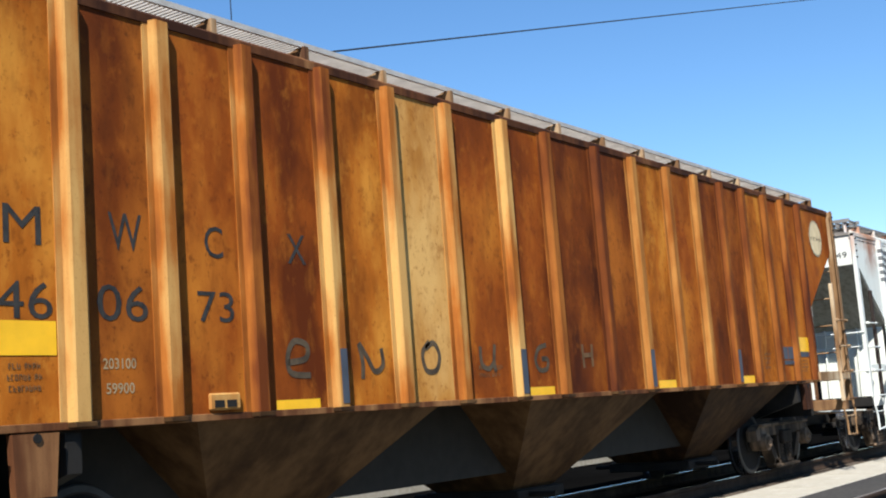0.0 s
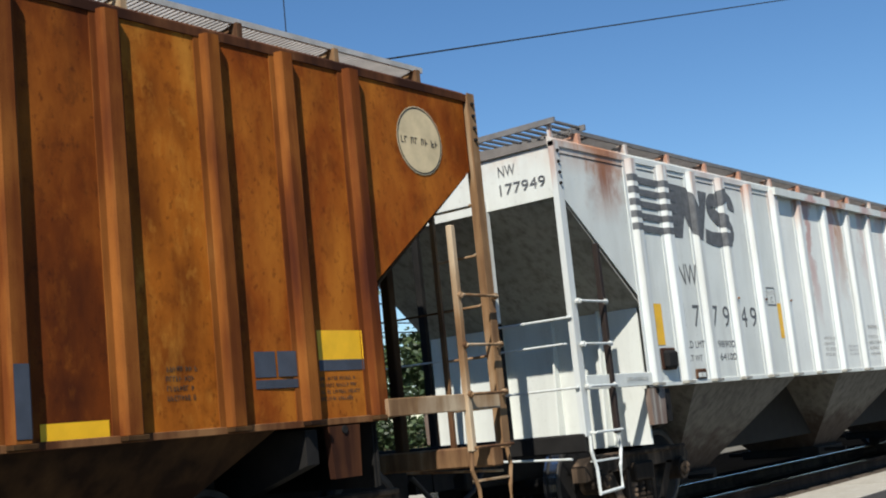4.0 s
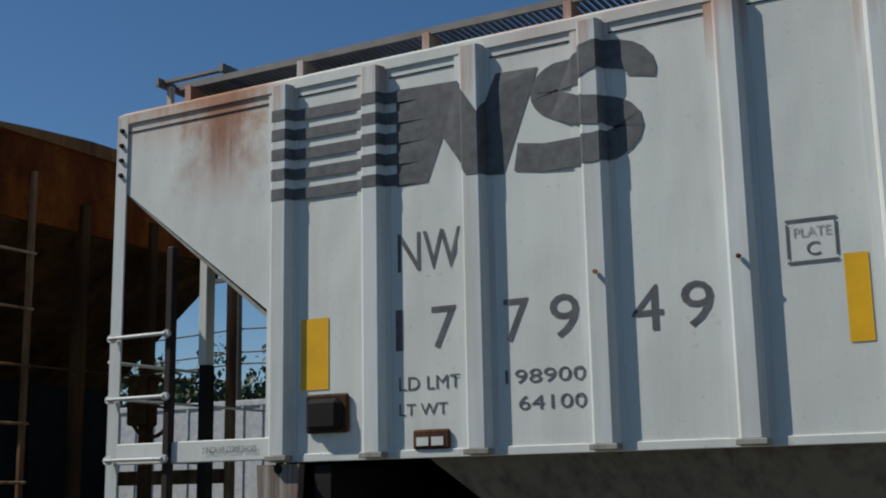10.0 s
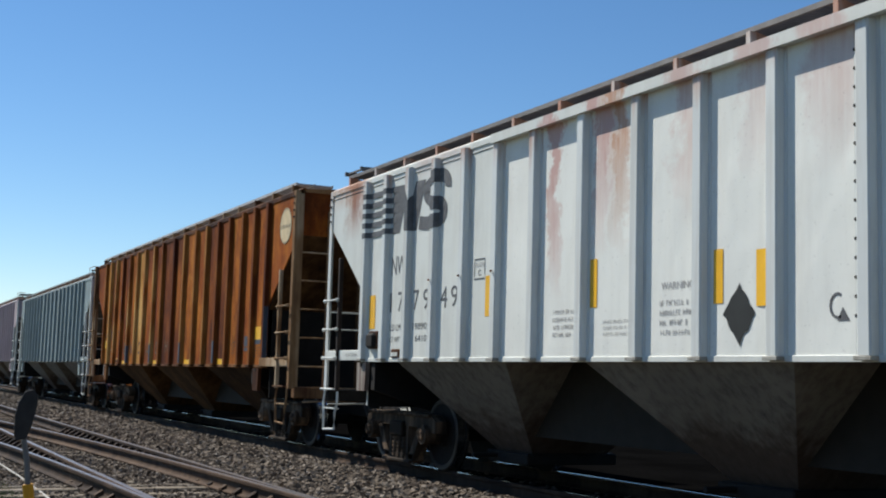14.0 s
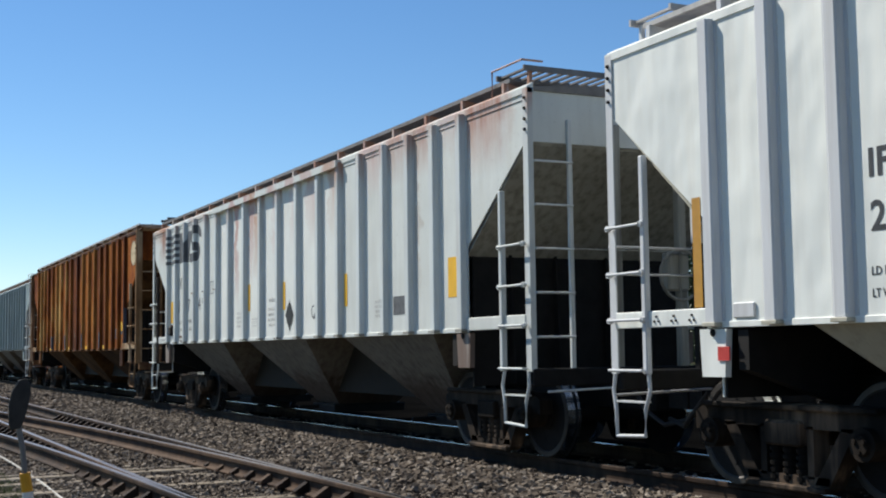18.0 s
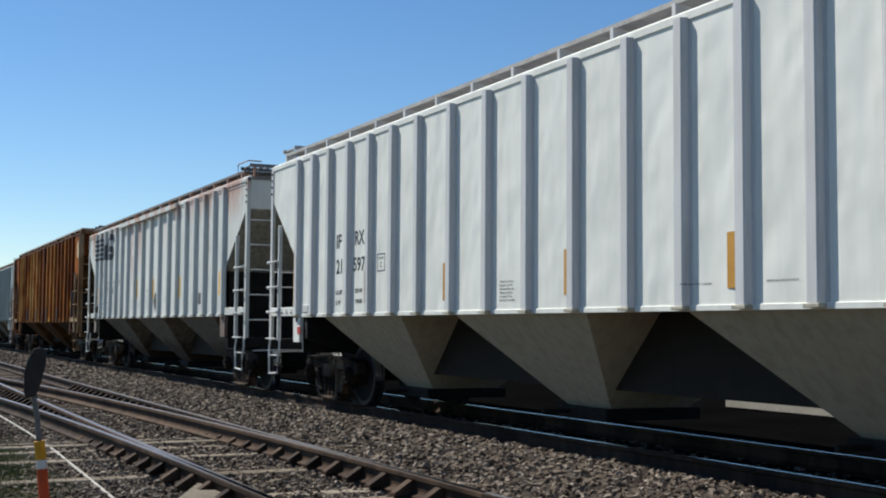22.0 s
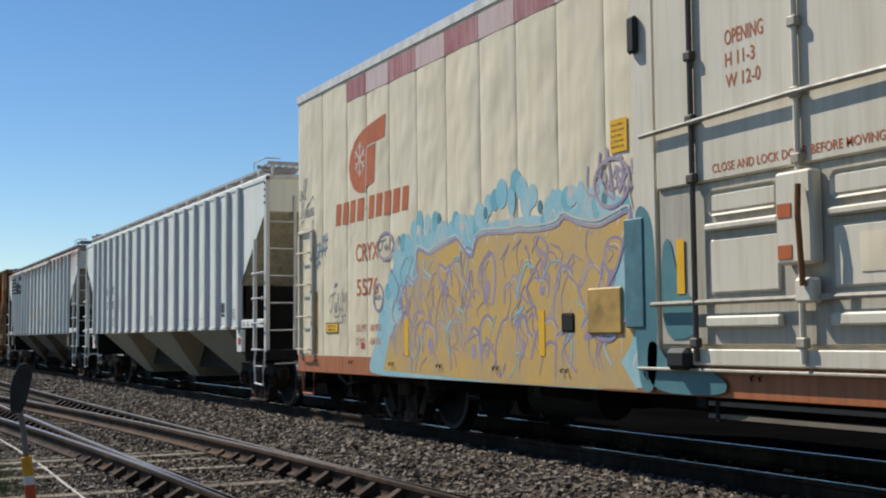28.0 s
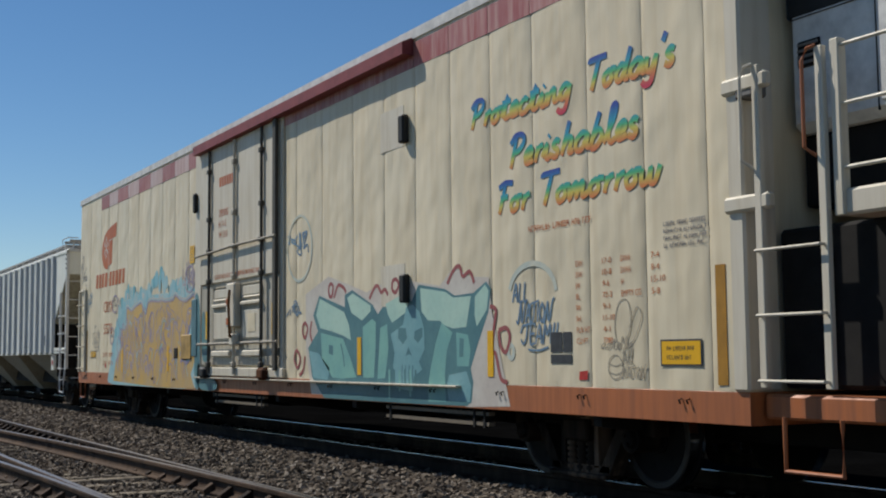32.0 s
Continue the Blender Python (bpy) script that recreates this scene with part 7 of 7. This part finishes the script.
# spikes and plates along the nearer rails
for y in (YS1, YS2):
    x = -30.3
    while x < -8:
        part("tie_plate", PLATE, None, siding, at=(x, y, 0))
        x += 0.53

# the road over the tracks, with pale concrete panels
road = tagged(part("road", prism(B(), [(-8.0, -60), (60, -60), (60, 5.55), (-5.0, 5.55)], -0.2, 0.012, "z"), ASPHALT, None), "worn dark asphalt road up to the crossing", "road", kind="structure")
panel_mesh = mesh_of(box(B(), -1.19, 1.19, 0, 1.08, -0.15, 0.17, 0.02), "concrete_panel", CONCRETE)
crossing = thing("crossing_panels", "pale concrete crossing panels along the main track", "crossing", kind="structure")
for k in range(22):
    part("concrete_panel", panel_mesh, None, crossing, at=(-3.5 + k * 2.4, 5.58, -0.15 + 0.0))

BRACE = mesh_of(prism(B(), [(-0.20, 0.036), (-0.20, 0.055), (-0.05, 0.15), (-0.02, 0.15), (-0.02, 0.036)], -0.045, 0.045, "x"), "rail_brace", RAIL_STEEL)
for y in (YS1, YS2):
    x = -26.0
    while x < -8:
        part("rail_brace", BRACE, None, siding, at=(x, y, 0))
        x += 0.53
# near black: the shade behind and beneath the train is in this colour
SHADE_GROUND = earth("shade_black_ground", (0.003, 0.003, 0.003), (0.005, 0.005, 0.005), (0.002, 0.002, 0.002), 2.0)
DRY_GRAVEL = earth("dry_pale_gravel", (0.26, 0.235, 0.19), (0.20, 0.18, 0.14), (0.12, 0.105, 0.085), 2.0)
# beyond the main track: a strip coloured black as shade, a pale gravel strip
tagged(part("shade_strip", prism(B(), [(8.95, -0.3), (8.95, 0.022), (9.6, 0.020), (10.6, -0.07), (16.9, -0.075), (16.9, -0.3)], -160, 160, "x"), SHADE_GROUND, None), "black strip beyond the main track, shade put into its colour", "gravel", kind="structure")
tagged(part("concrete_apron", box(B(), -18.6, 160, 14.9, 17.0, -0.3, 0.11, 0.02), CONCRETE, None), "pale concrete apron beyond the tracks", "apron", kind="structure")


# ---- what lies behind the train and beside the tracks ----
LEAF = Nodes("tree_foliage", 0.6)
_v = LEAF.noise(LEAF.coords(), 1.2, 3)
_g = LEAF.add("ShaderNodeNewGeometry")
_c = LEAF.ramp(LEAF.math("ADD", LEAF.math("MULTIPLY", _v, 0.5), LEAF.math("MULTIPLY", _g.outputs["Random Per Island"], 0.5)), [(0.25, (0.016, 0.028, 0.009)), (0.5, (0.03, 0.052, 0.015)), (0.8, (0.055, 0.085, 0.024))])
LEAF.done(_c)
BARK = plain("rough_bark", (0.10, 0.08, 0.06), 0.9)


def leaf_cloud(seed, rx, rz, clumps, per):
    """Leaves in uneven clumps; each leaf is a small bent quad."""
    q = np.random.RandomState(seed)
    verts, faces = [], []
    for c in range(clumps):
        d = q.normal(size=3)
        d /= np.linalg.norm(d)
        rad = q.uniform(0.35, 1.0)
        centre = d * rad * np.array((rx, rx, rz)) * (1 + 0.25 * q.normal())
        size = q.uniform(0.5, 1.1)
        pts = centre + q.normal(size=(per, 3)) * size * np.array((0.6, 0.6, 0.42))
        for p in pts:
            a, b = q.normal(size=3), q.normal(size=3)
            a /= np.linalg.norm(a)
            b -= a * (a @ b)
            b /= np.linalg.norm(b)
            s = q.uniform(0.12, 0.26)
            k = len(verts)
            verts += [tuple(p - a * s), tuple(p + b * s * 0.6), tuple(p + a * s), tuple(p - b * s * 0.6)]
            faces.append((k, k + 1, k + 2, k + 3))
    me = bpy.data.meshes.new("crown")
    me.from_pydata(verts, [], faces)
    me.materials.append(LEAF.mat)
    return me


CROWNS = [leaf_cloud(11, 3.4, 2.6, 60, 55), leaf_cloud(12, 2.8, 3.2, 60, 50), leaf_cloud(13, 4.2, 2.4, 70, 55)]


def trunk_mesh():
    bm = B()
    pipe(bm, [(0, 0, -0.3), (0.05, 0.02, 1.5), (0.1, -0.05, 3.0), (0.05, 0.1, 4.4)], 0.2, 8)
    for k in range(5):
        a = k * 1.3
        pipe(bm, [(0.08, 0, 2.2 + 0.35 * k), (0.9 * math.cos(a), 0.9 * math.sin(a), 3.3 + 0.35 * k), (1.9 * math.cos(a), 1.9 * math.sin(a), 4.2 + 0.3 * k)], 0.07, 6)
    return mesh_of(bm, "trunk", BARK)


TRUNK = trunk_mesh()


def tree(x, y, size, k):
    t = thing("tree", "leafy green tree beyond the railway", "tree", (x, y, -0.1), "trees behind the railway")
    t.scale = (size, size, size)
    t.rotation_euler = (0, 0, k * 1.7)
    part("trunk", TRUNK, None, t)
    part("crown", CROWNS[k % 3], None, t, at=(0, 0, 4.9))
    return t


rt = random.Random(5)
k = 0
for x in range(-150, 130, 9):
    tall = 0.72 + rt.uniform(0, 0.3)
    tree(x + rt.uniform(-3, 3), rt.uniform(48, 60), tall, k)
    k += 1
for x in range(-66, 96, 4):
    tree(x + rt.uniform(-1.5, 1.5), rt.uniform(42, 47), rt.uniform(0.85, 1.15), k)
    k += 1
for x in range(-120, 70, 5):
    b = thing("bush", "dense dark green bush at the foot of the trees", "bush", (x + rt.uniform(-1.5, 1.5), rt.uniform(38.5, 41), -0.1), "bushes behind the railway")
    part("crown", CROWNS[k % 3], None, b, at=(0, 0, 1.3)).scale = (0.8, 0.8, 0.55)
    k += 1

# a pale trailer and a low white building beyond the tracks
TRAILER_SKIN = plain("pale_trailer_skin", (0.55, 0.56, 0.56), 0.45)
trailer = thing("box_trailer", "pale grey box trailer parked beyond the tracks", "trailer", (-18.5, 26.2, -0.1))
part("trailer_box", box(B(), -5.6, 5.6, -1.25, 1.25, 1.1, 3.85, 0.03), TRAILER_SKIN, trailer)
for k in range(19):
    part("trailer_post", box(B(), -5.5 + k * 0.61, -5.44 + k * 0.61, -1.28, -1.25, 1.15, 3.8), TRAILER_SKIN, trailer)
part("top_rail", box(B(), -5.62, 5.62, -1.29, -1.24, 3.72, 3.87, 0.01), TRAILER_SKIN, trailer)
part("bottom_rail", box(B(), -5.62, 5.62, -1.29, -1.24, 1.08, 1.2, 0.01), STEEL_DARK, trailer)
for x in (-4.6, -3.4):
    part("trailer_wheel", disc(B(), (x, -1.0, 0.5), 0.5, 0.5, 0.14, "y", 24), BLACK_RUBBER, trailer)
    part("trailer_wheel", disc(B(), (x, 1.0, 0.5), 0.5, 0.5, 0.14, "y", 24), BLACK_RUBBER, trailer)
part("landing_leg", box(B(), 3.6, 3.75, -0.9, -0.75, 0.0, 1.1), STEEL_DARK, trailer)
part("landing_leg", box(B(), 3.6, 3.75, 0.75, 0.9, 0.0, 1.1), STEEL_DARK, trailer)

WALL_PAINT = plain("pale_wall_paint", (0.66, 0.65, 0.61), 0.7)
# green-grey wall, its shade below the sign put into the base colour
SHADED_WALL = plain("shaded_green_grey_wall", (0.045, 0.055, 0.052), 0.85, 0.0, 0.15, 2.0)
DARK_SHINGLE = plain("dark_grey_shingle", (0.035, 0.036, 0.038), 0.85, 0.0, 0.2, 3.0)
shop = thing("low_hall_building", "low building with a wall coloured as in shade and a white sign board", "building", (15.0, 42.0, -0.1))
part("wall", box(B(), -8.5, 9, 0, 8, 0, 4.3), SHADED_WALL, shop)
part("roof", prism(B(), [(-0.5, 4.95), (-0.5, 5.05), (2.2, 5.75), (8.4, 5.75), (8.4, 4.3), (0.0, 4.3)], -8.9, 9.3, "x"), DARK_SHINGLE, shop)
part("roof_vent", disc(B(), (-4.9, 1.4, 5.8), 0.16, 0.11, 0.28, "z", 12), WALL_PAINT, shop, "white roof vent")
part("sign_board", box(B(), -8.3, -1.0, -0.85, -0.72, 4.25, 5.0, 0.02), WALL_PAINT, shop, "white sign board")
lettering("AMERICAN LEGION", -6.6, -2.72, 4.42, 4.86, -0.855, BLACK_PAINT, shop, label="black sign lettering", fat=0.02)
for x in (-6.4, -2.5, 4.5):
    pane = part("window", box(B(), x, x + 1.6, -0.03, 0.02, 1.0, 2.4), STEEL_DARK, shop)
    part("window_frame", box(B(), x - 0.08, x + 1.68, -0.06, -0.02, 0.92, 1.0), WALL_PAINT, pane)
part("shop_door", box(B(), 1.0, 2.0, -0.05, 0.02, 0, 2.1), MAROON, shop)
barrier = thing("barricade", "orange barricade panel on pale legs beyond the tracks", "barricade", (6.65, 30, -0.1))
part("barricade_panel", box(B(), -0.38, 0.38, -0.03, 0.03, 1.60, 2.10, 0.01), plain("orange_plastic", (0.6, 0.10, 0.02), 0.5), barrier, "orange panel")
for x in (-0.3, 0.3):
    part("barricade_leg", prism(B(), [(-0.30, 0), (-0.25, 0), (0.03, 1.65), (-0.03, 1.65)], x - 0.03, x + 0.03, "x"), WALL_PAINT, barrier)
    part("barricade_leg", prism(B(), [(0.30, 0), (0.25, 0), (-0.03, 1.65), (0.03, 1.65)], x - 0.03, x + 0.03, "x"), WALL_PAINT, barrier)

road_sign = thing("warning_road_sign", "yellow diamond warning sign on a steel post beyond the tracks", "road sign", (10.7, 25.0, -0.1))
part("sign_post", box(B(), -0.03, 0.03, -0.03, 0.03, 0.0, 3.45), GRATING, road_sign)
part("sign_plate", prism(B(), [(-0.45, 3.05), (0.0, 2.6), (0.45, 3.05), (0.0, 3.5)], -0.045, -0.033), YELLOW, road_sign, "yellow diamond plate")

# poles and wires
WOOD_POLE = plain("grey_utility_pole", (0.16, 0.13, 0.10), 0.9)
CABLE = plain("black_cable", (0.02, 0.02, 0.02), 0.6)


def pole(x, y, h):
    p = thing("utility_pole", "weathered wooden utility pole with a crossarm", "utility pole", (x, y, -0.1), "utility poles")
    part("post", disc(B(), (0, 0, h / 2), 0.16, 0.11, h / 2, "z", 10), WOOD_POLE, p)
    part("crossarm", box(B(), -1.1, 1.1, -0.06, 0.06, h - 0.7, h - 0.55, 0.01), WOOD_POLE, p)
    for dx in (-1.0, -0.45, 0.45, 1.0):
        part("insulator", disc(B(), (dx, 0, h - 0.48), 0.05, 0.035, 0.07, "z", 8), STEEL_DARK, p)
    return p


for x in (-96, -61, -26.3, 8.7, 58, 100):
    pole(x, 33, 9.5)


def cable(a, b, sag, r=0.02, label="thin black cable strung between utility poles"):
    a, b = Vector(a), Vector(b)
    pts = []
    for k in range(13):
        u = k / 12
        p = a.lerp(b, u)
        p.z -= sag * 4 * u * (1 - u)
        pts.append(p)
    ob = part("overhead_cable", pipe(B(), pts, r, 6), CABLE, None)
    return tagged(ob, label, "cable", "overhead cables")


for z in (7.0, 6.2, 5.8):
    for a, b in ((-96, -61), (-61, -26.3), (-26.3, 8.7), (8.7, 58)):
        cable((a, 33, z), (b, 33, z), 0.35, 0.03)
cable((13.5, 14, 7.3), (60, 14, 20.3), 0.0, 0.018)
pole(13.5, 14.12, 7.5)
pole(60, 14.12, 20.5)
mast = thing("radio_mast", "thin distant radio mast", "mast", (61.5, 60, -0.1))
part("mast_pole", disc(B(), (0, 0, 17), 0.06, 0.04, 17, "z", 8), STEEL_DARK, mast)

# the switch marker: a leaning post with a dark paddle and coloured bands
marker = thing("switch_marker", "leaning steel switch marker with a dark paddle and orange bands", "track marker", (-8.13, 1.13, -0.05))


def band(name, y0, z0, y1, z1, mat, label, r=0.034):
    return part(name, pipe(B(), [(0, y0, z0), (0, y1, z1)], r, 12), mat, marker, label)


ORANGE_BAND = plain("orange_red_band", (0.55, 0.075, 0.02), 0.45)
AMBER_BAND = plain("amber_band", (0.66, 0.32, 0.02), 0.45)
WHITE_BAND = plain("white_band", (0.7, 0.7, 0.68), 0.5)
band("post_foot", 0.0, -0.05, -0.005, 0.03, STEEL_DARK, "dark steel foot", 0.05)
band("orange_band", -0.005, 0.03, -0.052, 0.515, ORANGE_BAND, "orange-red band")
band("white_band", -0.052, 0.515, -0.057, 0.572, WHITE_BAND, "white band")
band("amber_band", -0.057, 0.572, -0.075, 0.69, AMBER_BAND, "amber band")
part("stem", pipe(B(), [(0, -0.075, 0.69), (0, -0.09, 0.84), (0, -0.113, 0.96), (0, -0.11, 1.05)], 0.018, 10), plain("grey_steel_stem", (0.16, 0.16, 0.16), 0.5), marker)
paddle = prism(B(), [(-0.166, 0.96), (-0.105, 0.975), (-0.075, 1.06), (-0.048, 1.19), (-0.05, 1.25), (-0.08, 1.285), (-0.125, 1.275), (-0.165, 1.2), (-0.182, 1.12), (-0.18, 1.0)], 0.018, 0.034, "x")
bmesh.ops.bevel(paddle, geom=paddle.edges[:], offset=0.004, segments=1, affect="EDGES")
part("paddle", paddle, plain("scuffed_dark_paddle", (0.028, 0.026, 0.025), 0.6, 0.0, 0.25, 12), marker, "dark scuffed paddle")

# crushed stone that can be told apart near the camera
STONE = Nodes("ballast_stone", 0.9)
_g = STONE.add("ShaderNodeNewGeometry")
_n = STONE.noise(STONE.coords(), 30, 3)
_c = STONE.ramp(_g.outputs["Random Per Island"], [(0.0, (0.032, 0.024, 0.017)), (0.3, (0.08, 0.06, 0.043)), (0.55, (0.13, 0.102, 0.074)), (0.8, (0.19, 0.155, 0.118)), (1.0, (0.28, 0.24, 0.195))])
_c = STONE.mix(STONE.ramp(_n, [(0.4, 0.0), (0.8, 0.5)]), _c, (0.07, 0.055, 0.045))
STONE.bsdf.inputs["Specular IOR Level"].default_value = 0.2
STONE.done(_c)


def stones(name, count, x0, x1, ya, yb, size, top, seed, label, near=-9.0, power=1.0):
    """Loose stones as one mesh; denser towards the camera's end."""
    q = np.random.RandomState(seed)
    base = np.array([(-1, -1, -0.7), (1, -1, -0.7), (1, 1, -0.7), (-1, 1, -0.7), (-0.7, -0.7, 0.7), (0.7, -0.7, 0.7), (0.7, 0.7, 0.7), (-0.7, 0.7, 0.7)], float)
    quads = np.array([(0, 3, 2, 1), (4, 5, 6, 7), (0, 1, 5, 4), (1, 2, 6, 5), (2, 3, 7, 6), (3, 0, 4, 7)])
    u = q.rand(count) ** power
    x = x1 + (x0 - x1) * u
    y = q.uniform(ya, yb, count)
    r = size * q.uniform(0.5, 1.25, count)
    v = base[None] * r[:, None, None] * q.uniform(0.55, 1.25, (count, 8, 3)) * q.uniform(0.6, 1.2, (count, 1, 3))
    a = q.uniform(0, math.tau, count)
    t = q.uniform(-0.7, 0.7, count)
    c, s = np.cos(a)[:, None], np.sin(a)[:, None]
    ct, st = np.cos(t)[:, None], np.sin(t)[:, None]
    vy, vz = v[..., 1] * ct - v[..., 2] * st, v[..., 1] * st + v[..., 2] * ct
    vx = v[..., 0]
    X_, Y_ = vx * c - vy * s, vx * s + vy * c
    h = np.array([top(b) for b in y])
    out = np.stack([X_ + x[:, None], Y_ + y[:, None], vz + (h + q.uniform(-0.2, 0.5, count) * r)[:, None]], -1).reshape(-1, 3)
    f = (quads[None] + (np.arange(count) * 8)[:, None, None]).reshape(-1, 4)
    me = bpy.data.meshes.new(name)
    me.from_pydata(out.tolist(), [], f.tolist())
    me.materials.append(STONE.mat)
    ob = new(name, me)
    return tagged(ob, label, "ballast", kind="stuff")


stones("ballast_stones", 30000, -34, -5, 4.25, 6.85, 0.036, lambda y: 0.015 + 0.10 * math.exp(-((y - 5.7) / 0.8) ** 2), 21, "loose crushed stone between the tracks", power=1.25)
stones("siding_stones", 16000, -34, -6, 2.0, 4.25, 0.026, lambda y: -0.012, 22, "small loose stone between the siding rails", power=1.3)
stones("near_stones", 16000, -30, -6, 0.2, 2.4, 0.024, lambda y: -0.04 + 0.012 * y, 23, "fine loose stone and dirt beside the siding", power=1.4)
stones("far_ballast_stones", 14000, -75, -30, 4.3, 6.9, 0.05, lambda y: 0.02 + 0.09 * math.exp(-((y - 5.7) / 0.8) ** 2), 24, "loose crushed stone further along", power=1.3)
stones("main_track_stones", 8000, -30, 10, 6.6, 9.2, 0.035, lambda y: 0.0, 25, "loose stone between the main track ties")

# green weeds beside the siding
GRASS = plain("weed_blades", (0.085, 0.12, 0.025), 0.7)
q = np.random.RandomState(31)
verts, faces = [], []
for k in range(16000):
    x, y = q.normal(-13.0, 2.0), q.normal(1.05, 0.42)
    if y > 1.75:
        continue
    h, a = q.uniform(0.03, 0.10), q.uniform(0, 6.28)
    dx, dy = 0.006 * math.cos(a), 0.006 * math.sin(a)
    k0 = len(verts)
    verts += [(x - dx, y - dy, -0.06), (x + dx, y + dy, -0.06), (x + q.normal() * 0.03, y + q.normal() * 0.03, h - 0.04)]
    faces.append((k0, k0 + 1, k0 + 2))
me = bpy.data.meshes.new("weeds")
me.from_pydata(verts, [], faces)
me.materials.append(GRASS)
tagged(new("weeds", me), "short green weeds in the dirt by the siding", "weeds", kind="stuff")

# a pale concrete block and a ground cable by the turnout
slab = tagged(part("concrete_slab", prism(B(), [(-9.95, 2.55), (-9.1, 2.18), (-7.6, 2.5), (-7.4, 2.85), (-8.8, 2.86), (-9.7, 2.78)], -0.05, 0.09, "z"), DRY_GRAVEL, None), "pale worn concrete slab between the siding rails", "slab")
tagged(part("ground_cable", pipe(B(), [(-22, 1.95, 0.0), (-16.2, 2.0, 0.0), (-13.9, 1.98, 0.0), (-10.9, 1.9, 0.0), (-8.5, 1.85, -0.02)], 0.014), plain("pale_ground_cable", (0.4, 0.38, 0.33), 0.7), None), "pale cable lying beside the siding", "cable")
post = thing("crossing_post", "white painted post at the crossing panels", "post", (21.9, 5.3, 0.0))
part("post_body", disc(B(), (0, 0, 0.45), 0.05, 0.05, 0.45, "z", 14), WHITE_BAND, post)


# ---- each large letter is a part of its own ----
def split_letters():
    for ob in [o for o in bpy.data.objects if o.name.split(".")[0] == "lettering" and o.type == "MESH"]:
        co = np.array([v.co for v in ob.data.vertices])
        size = co.max(0) - co.min(0)
        if size[2] < 0.045:
            continue
        axis = 0 if size[0] > size[1] else 1
        bm = bmesh.new()
        bm.from_mesh(ob.data)
        left = set(bm.faces)
        spans = []
        while left:
            todo, isle = [left.pop()], []
            while todo:
                f = todo.pop()
                isle.append(f)
                for v in f.verts:
                    for g in v.link_faces:
                        if g in left:
                            left.discard(g)
                            todo.append(g)
            c = [v.co[axis] for f in isle for v in f.verts]
            spans.append([min(c), max(c), [[tuple(v.co) for v in f.verts] for f in isle]])
        spans.sort(key=lambda s: s[0])
        groups = []
        for s in spans:
            if groups and s[0] < groups[-1][1] - 0.25 * min(s[1] - s[0], groups[-1][1] - groups[-1][0]):
                groups[-1][1] = max(groups[-1][1], s[1])
                groups[-1][2] += s[2]
            else:
                groups.append(s)
        bm.free()
        if len(groups) < 2:
            continue
        for lo, hi, polys in groups:
            me = bpy.data.meshes.new("letter")
            verts = [p for q in polys for p in q]
            faces, k = [], 0
            for q in polys:
                faces.append(tuple(range(k, k + len(q))))
                k += len(q)
            me.from_pydata(verts, [], faces)
            me.materials.append(ob.data.materials[0])
            part("letter", me, None, ob.parent).location = ob.location
        bpy.data.objects.remove(ob)


split_letters()

# ---- movement ----
def motions():
    for car, x in CARS:
        walk(car, [(t, pose(x - s, YC, 0)) for t, s in TRAVEL])
    ts = [k * 0.25 for k in range(129)]
    gone = np.interp(ts, [t for t, s in TRAVEL], [s for t, s in TRAVEL])
    for w, x, z in ROLLING:
        walk(w, [(t, pose(x, 0, z, 0, -math.degrees(g / WHEEL_R) % 360, 0)) for t, g in zip(ts, gone)])


motions()
